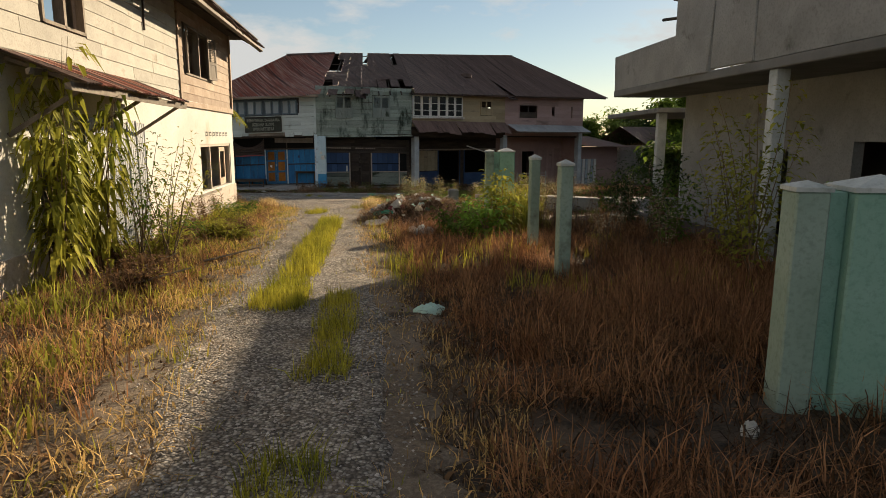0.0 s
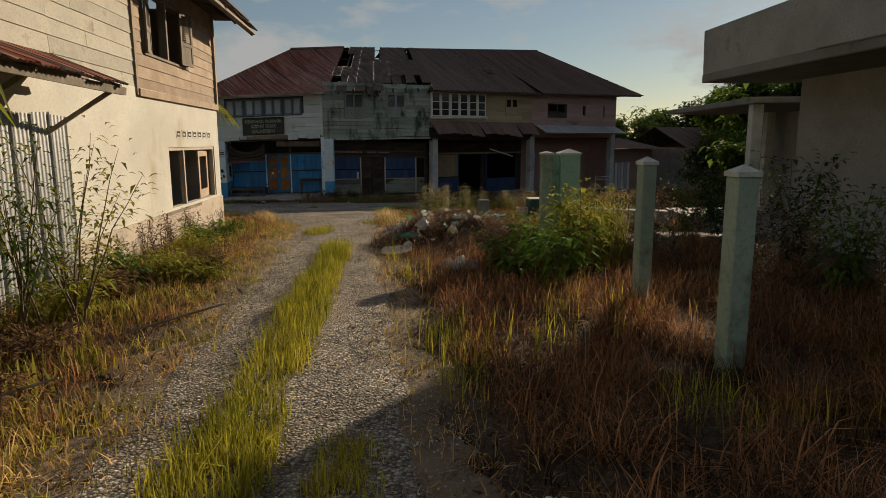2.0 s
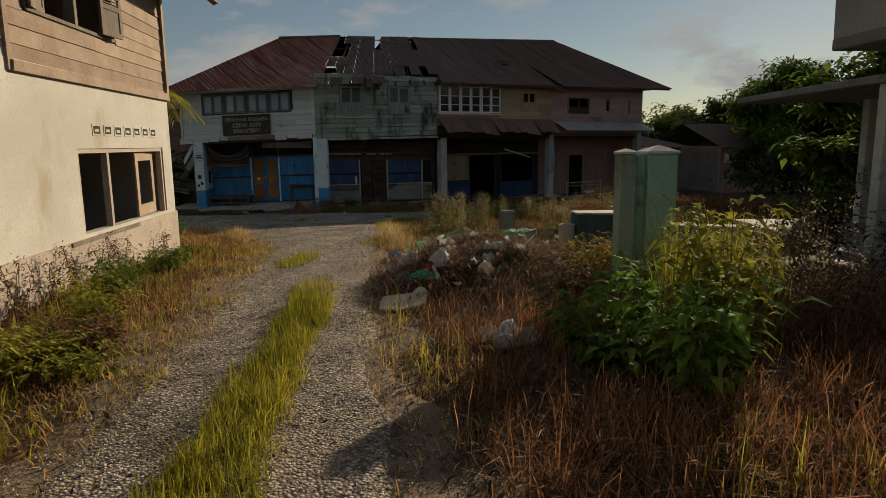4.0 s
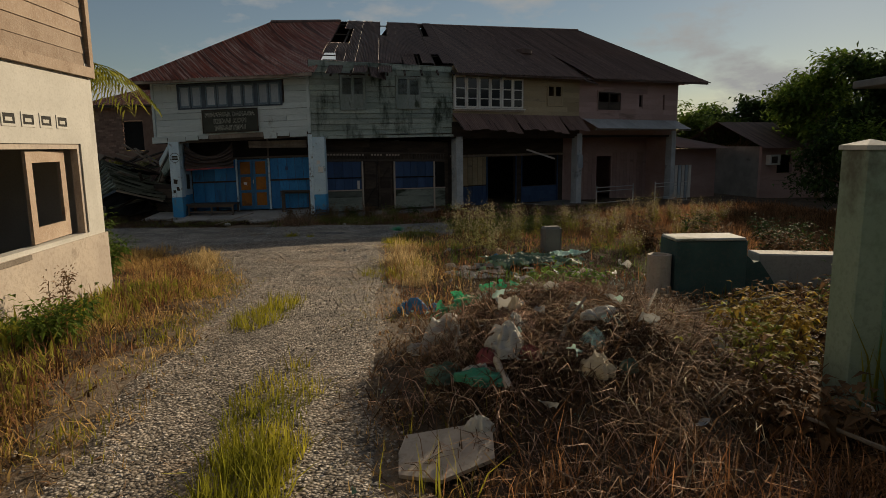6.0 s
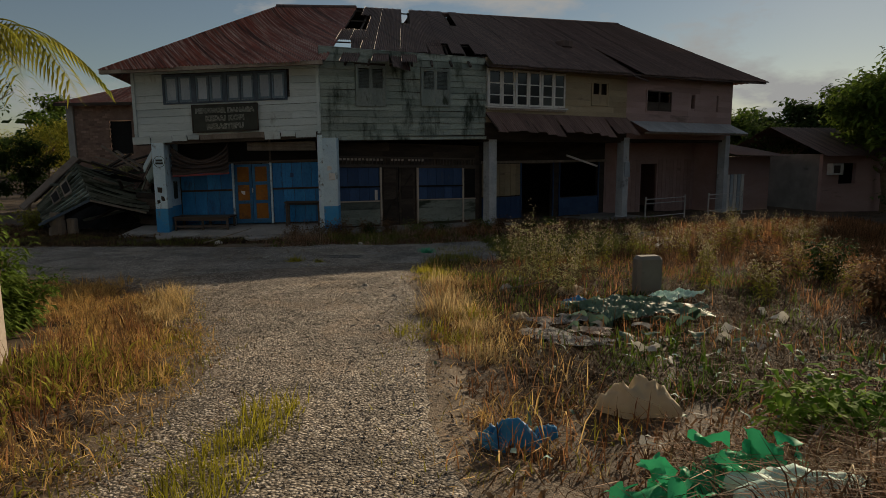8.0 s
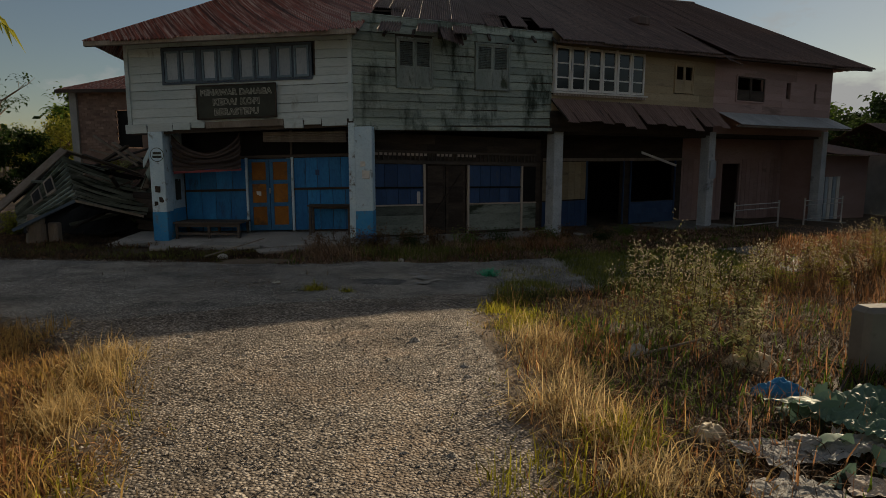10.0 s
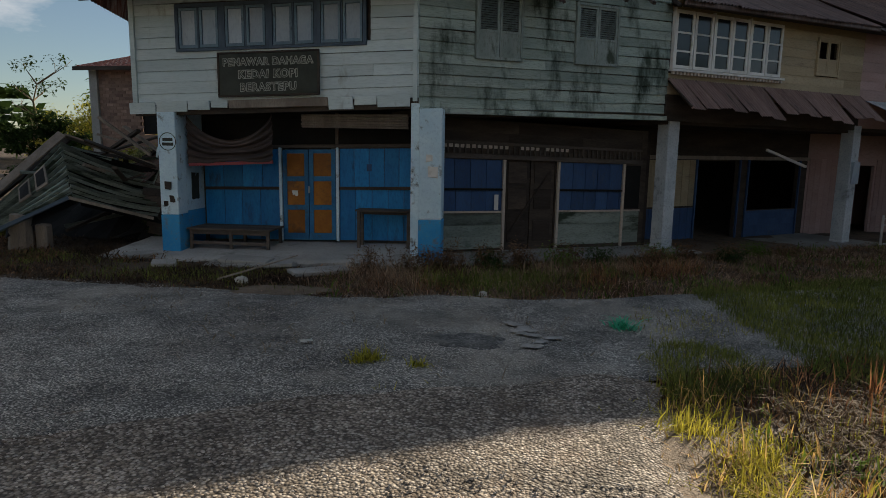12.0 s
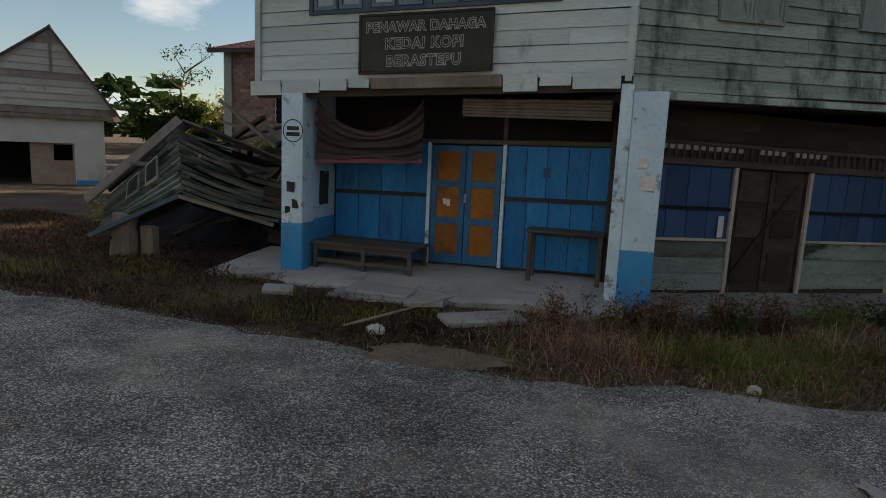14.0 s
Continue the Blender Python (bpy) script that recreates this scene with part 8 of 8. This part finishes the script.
def film_ribbons(n, cx, cy, sx, sy, size, material, label, seed, lift=0.05):
    """Torn strips of plastic film, curled and twisted, over the ground."""
    rng = np.random.default_rng(seed)
    vs, fs = [], []
    for i in range(n):
        x, y = cx + rng.normal(0, sx), cy + rng.normal(0, sy)
        a, l, w = rng.uniform(0, 6.283), size * rng.uniform(0.5, 1.6), size * rng.uniform(0.12, 0.4)
        bend, tw, ph = rng.uniform(-2.2, 2.2), rng.uniform(-2.5, 2.5), rng.uniform(0, 6)
        z0, n0 = on_heap(x, y) + lift * rng.uniform(0.4, 1.5), len(vs)
        px, py = x, y
        for k in range(8):
            t = k / 7
            d = a + bend * t
            px, py = px + math.cos(d) * l / 7, py + math.sin(d) * l / 7
            z = z0 + 0.25 * l * math.sin(ph + 4.5 * t) * t * (1.3 - t)
            c, e = math.cos(ph + tw * t), math.sin(ph + tw * t)
            wk = w * (0.55 + 0.45 * math.sin(3.1 * t + 0.3)) * (1 + 0.4 * math.sin(9 * t + ph))
            for q in (-1, 0, 1):
                vs.append((px - math.sin(d) * wk * q * c, py + math.cos(d) * wk * q * c, max(z + wk * q * abs(e) + (0.15 * w if q == 0 else 0), on_heap(px, py) + 0.01)))
        for k in range(7):
            for q in range(2):
                b = n0 + 3 * k + q
                fs.append((b, b + 1, b + 4, b + 3))
    return tagged(new("film_scraps", mesh_of("film_scraps", vs, fs, material, True)), label, "litter", kind="stuff")


film_ribbons(11, -1.05, 16.3, 0.4, 0.55, 0.16, "bag_white", "torn strips of white plastic film over the heap", 801, 0.12)
film_ribbons(12, -0.9, 16.5, 0.5, 0.6, 0.16, "bag_grey", "torn strips of grey plastic film over the heap", 802, 0.12)
film_ribbons(9, -0.8, 16.5, 0.5, 0.6, 0.14, "bag_pale", "torn strips of pale green film over the heap", 803, 0.12)
film_ribbons(34, -1.45, 17.75, 0.2, 0.12, 0.14, "bag_green", "loose strands of bright green netting", 804, 0.16)
film_ribbons(18, 0.0, 18.6, 0.5, 0.4, 0.16, "bag_grey", "grey film scraps round the small green shrub", 805, 0.06)
film_ribbons(26, -0.4, 22.6, 0.8, 0.7, 0.2, "bag_white", "torn white film among the plot's weeds", 806, 0.08)
film_ribbons(40, -0.3, 23.2, 0.7, 0.6, 0.24, "tarp_green", "torn dark green film among the plot's weeds", 807, 0.1)


def sheet(name, x, y, sx, sy, material, label, seed, turn=0.0, h=0.12):
    vs, n = [], 44
    for j in range(n + 1):
        for i in range(n + 1):
            u, v = i / n - 0.5, j / n - 0.5
            a, b = u + 0.2 * noise.noise((u * 3, v * 3, seed)), v + 0.2 * noise.noise((u * 3, v * 3, seed + 5))
            e = 1 + 0.35 * noise.noise((u * 3 + seed, v * 3, 1))
            vs.append((u * sx * e, v * sy * e, h * (0.45 + 0.5 * noise.noise((a * 4, b * 4, seed))) + h * 0.5 * (0.4 - abs(noise.noise((a * 5, b * 12, seed)))) + h * 0.3 * (0.4 - abs(noise.noise((a * 17, b * 9, seed)))) + 0.02))
    fs = [(j * (n + 1) + i, j * (n + 1) + i + 1, (j + 1) * (n + 1) + i + 1, (j + 1) * (n + 1) + i) for j in range(n) for i in range(n)]
    ob = new(name, mesh_of(name, vs, fs, material))
    ob.matrix_world = pose(x, y, ground_z(x, y) + (0.036 if road_near(x) < y < road_far(x) else 0.03), 0, 0, turn)
    return tagged(ob, label, "plastic sheet" if "plastic" in name else "litter")


sheet("plastic_sheet", -0.5, 23.4, 1.3, 0.9, "tarp_green", "crumpled dark green plastic sheet lying in the weeds", 3, 20, 0.2)
sheet("plastic_sheet", 0.5, 24.6, 0.8, 0.4, "bag_pale", "crumpled pale plastic sheet lying in the weeds", 8, 40, 0.16)
bs = thing("board_sheet", pose(-1.68, 14.92, on_heap(-1.68, 14.92) + 0.03, 9, -4, 15), "dirty white sheet of board at the drive's edge", "board")
bm = bmesh.new()
ring = [(-0.3, -0.15), (-0.08, -0.26), (0.25, -0.16), (0.31, 0.07), (0.22, 0.19), (-0.2, 0.2), (-0.27, 0.04)]
for z in (0.0, 0.025):
    bm.faces.new([bm.verts.new((x, y, z + 0.03 * x * y)) for x, y in (ring if z else ring[::-1])])
bm.verts.ensure_lookup_table()
for i in range(7):
    bm.faces.new((bm.verts[6 - i], bm.verts[6 - (i + 1) % 7], bm.verts[7 + (i + 1) % 7], bm.verts[7 + i]))
part("panel", bm, "plinth", bs)
sheet("paper_litter", -1.6, 22.85, 0.42, 0.36, "concrete", "flattened whitish board and paper litter", 5, 15, 0.05)
sheet("paper_litter", -1.15, 22.4, 0.45, 0.28, "plinth", "torn pale paper litter on the ground", 6, -15, 0.05)
sheet("paper_litter", -1.72, 22.25, 0.5, 0.42, "concrete", "crumpled greyish paper sacking on the ground", 16, 35, 0.045)
sheet("paper_litter", -1.4, 21.9, 0.7, 0.32, "concrete", "long torn strip of greyish sacking", 17, -5, 0.045)
sheet("plastic_sheet", -1.15, 22.95, 0.6, 0.3, "bag_grey", "torn end of a greyish plastic sheet in the weeds", 18, 15, 0.1)
blades("green_shred", [(-3.74, 30.14, ground_z(-3.74, 30.14) + 0.075)], (0.08, 0.22), 0.007, "bag_shred", "burst of green plastic shreds on the asphalt", "litter", 120, 1.5, 0.07, 130)
for i, (x, y, s) in enumerate(((-5.05, 29.74, 0.3), (-4.88, 29.55, 0.34), (-4.84, 29.32, 0.3), (-4.79, 28.84, 0.34), (-4.57, 29.26, 0.24), (-4.95, 29.45, 0.24), (-4.7, 29.05, 0.22))):
    sheet("paper_litter", x, y, s * 0.75, s * 0.42, "concrete", "greyish flattened scrap on the asphalt", 20 + i, -50 + 17 * i, 0.008)
sheet("paper_litter", -7.0, 28.2, 0.12, 0.07, "cap_white", "small white scrap on the asphalt", 31, 30, 0.03)

blades("litter_scraps", [(x, y, on_heap(x, y) + 0.08) for x, y in ((-0.4 + rnd.gauss(0, 1.0), 17.5 + rnd.gauss(0, 1.5)) for _ in range(60))], (0.05, 0.16), 0.016, "bag_white", "torn white plastic scraps over the heap", "litter", 60, 1.2, 0.1, 1)
blades("litter_scraps", [(x, y, on_heap(x, y) + 0.05) for x, y in ((0.4 + rnd.gauss(0, 1.3), 21.8 + rnd.gauss(0, 1.4)) for _ in range(130))], (0.05, 0.14), 0.016, "bag_pale", "pale plastic and paper scraps in the weeds", "litter", 61, 1.2, 0.1, 1)
blades("litter_scraps", [(x, y, on_heap(x, y) + 0.06) for x, y in ((0.2 + rnd.gauss(0, 1.4), 19.5 + rnd.gauss(0, 2.2)) for _ in range(110))], (0.05, 0.15), 0.02, "tarp_green", "dark plastic scraps over the plot", "litter", 62, 1.2, 0.1, 1)

# broken slabs before the coffee shop
for i, (u, w, sx, sy, tl) in enumerate(((1.9, -0.9, 0.9, 0.45, 3), (2.9, -1.25, 0.5, 0.3, -4), (1.0, -1.5, 0.4, 0.28, 5), (3.7, -1.9, 1.0, 0.4, 2), (0.2, -0.85, 0.7, 0.35, 2))):
    sb_ = thing("broken_slab", F1 @ pose(u, w, -1.19, tl, tl * 0.6, 13 * i), "broken concrete slab lying before the shop", "slab", "broken slabs")
    part("slab", B(0, sx, 0, sy, 0, 0.07, 0, 0.012), "concrete", sb_)

# sticks and planks
for i, (x, y, l, tr, up, m) in enumerate(((-0.95, 18.0, 0.5, 55, 10, "wood"), (-0.9, 16.0, 0.6, 60, 25, "wood"), (-0.75, 16.05, 0.7, 15, 12, "plinth"), (-0.2, 16.2, 0.8, 70, 9, "wood"), (0.1, 16.9, 1.2, 10, 6, "wood"), (0.6, 17.8, 1.0, -20, 5, "wood"), (-1.5, 16.2, 0.5, 100, 8, "dark_wood"), (-1.62, 16.1, 0.35, 95, 30, "wood"), (-9.7, 31.2, 1.3, 40, 12, "wood"), (-2.24, 24.97, 1.1, 30, 4, "wood"), (-0.9, 23.6, 0.9, 60, 8, "dark_wood"), (-1.1, 15.9, 0.7, 110, 12, "wood"), (-0.9, 16.3, 0.8, 60, 10, "wood"), (-0.6, 18.9, 0.8, 30, 8, "wood"), (1.3, 14.5, 1.1, 150, 10, "wood"), (-3.9, 9.7, 1.0, 35, 8, "wood"), (-4.6, 8.6, 0.9, 60, 10, "wood"), (-4.2, 7.2, 1.1, 20, 12, "wood"))):
    s = thing("stick", pose(x, y, on_heap(x, y) + 0.04, 0, -up, tr), "weathered grey stick lying in the rubbish" if y > 14 else "dry broken stick in the weeds", "stick")
    part("shaft", tube(tube(bmesh.new(), (0, 0, 0), (l * 0.55, 0.02, 0.0), 0.018, 0.015), (l * 0.55, 0.02, 0), (l, -0.02, 0.02), 0.015, 0.01), m, s)

bt = thing("bamboo_pole", pose(-1.27, 15.52, on_heap(-1.27, 15.52) + 0.05, 0, -14, 105), "pale grey split pole propped on the rubbish heap", "pole")
part("shaft", tube(bmesh.new(), (0, 0, 0), (0.52, 0, 0.02), 0.028, 0.026, 8), "plinth", bt)

# loose stones on the drive and road
def pebbles(name, n, ok, x0, x1, y0, y1, size, seed, label):
    rng = random.Random(seed)
    vs, fs = [], []
    oct_f = ((0, 2, 4), (2, 1, 4), (1, 3, 4), (3, 0, 4), (2, 0, 5), (1, 2, 5), (3, 1, 5), (0, 3, 5))
    while n > 0:
        n -= 1
        x, y = rng.uniform(x0, x1), rng.uniform(y0, y1)
        if not ok(x, y):
            continue
        s = size * rng.uniform(0.35, 1) ** 1.5
        a = rng.uniform(0, 3)
        z = ground_z(x, y) + 0.034
        k = len(vs)
        c, d = math.cos(a) * s, math.sin(a) * s
        e = rng.uniform(0.5, 0.9)
        vs += [(x + c, y + d, z), (x - c, y - d, z), (x - d * e, y + c * e, z), (x + d * e, y - c * e, z), (x + rng.uniform(-0.3, 0.3) * s, y, z + s * rng.uniform(0.4, 0.8)), (x, y, z - s * 0.5)]
        fs += [tuple(k + i for i in f) for f in oct_f]
    ob = new(name, mesh_of(name, vs, fs, "stone"))
    return tagged(ob, label, "gravel", kind="stuff")


pebbles("gravel", 70000, lambda x, y: drive_left(y) - 0.2 + 0.35 * noise.noise((x * 2, y * 2, 3)) < x < drive_right(y) + 0.2 + 0.35 * noise.noise((x * 2, y * 2, 8)), -8, 0.5, 0, 26, 0.018, 1, "loose grey gravel on the drive")
pebbles("gravel", 60000, lambda x, y: road_near(x) < y < road_far(x) and noise.noise((x * 0.9, y * 0.9, 5)) > -0.25, -16, -2, 25, 31.8, 0.013, 2, "fine grit on the asphalt road")
for i, (x, y, s) in enumerate(((-6.75, 25.0, 0.06), (-4.35, 25.3, 0.07), (-4.5, 24.6, 0.04), (-3.75, 24.5, 0.06), (-3.7, 24.2, 0.05), (-4.0, 22.6, 0.04), (-3.7, 22.6, 0.05), (-7.2, 24.6, 0.04))):
    crumple("stone", x, y, ground_z(x, y) + 0.02, s * 1.1, s * 0.8, s * 0.6, "concrete", "loose stone on the gravel drive", 60 + i, 40 * i, "stone", 0.3)
# leaf litter over the soil
rng2 = random.Random(9)
lit = []
while len(lit) < 9000:
    x, y = rng2.uniform(-8, 6), rng2.uniform(-1, 31)
    if left_bank(x, y) or right_bank(x, y):
        lit.append((x, y, on_heap(x, y) + 0.03))
blades("leaf_litter", lit, (0.04, 0.12), 0.012, "leaf_dead", "dead leaves and straw litter on the soil", "litter", 50, 1.6, 0.1, 3)
lit = []
while len(lit) < 1800:
    x = rng2.uniform(-20, 5)
    y = rng2.uniform(30.3, 40)
    if front_bed(x, y):
        lit.append((x, y, ground_z(x, y) + 0.02))
blades("leaf_litter", lit, (0.04, 0.12), 0.012, "leaf_dead", "dead leaves along the road's far edge", "litter", 51, 1.6, 0.1, 3)
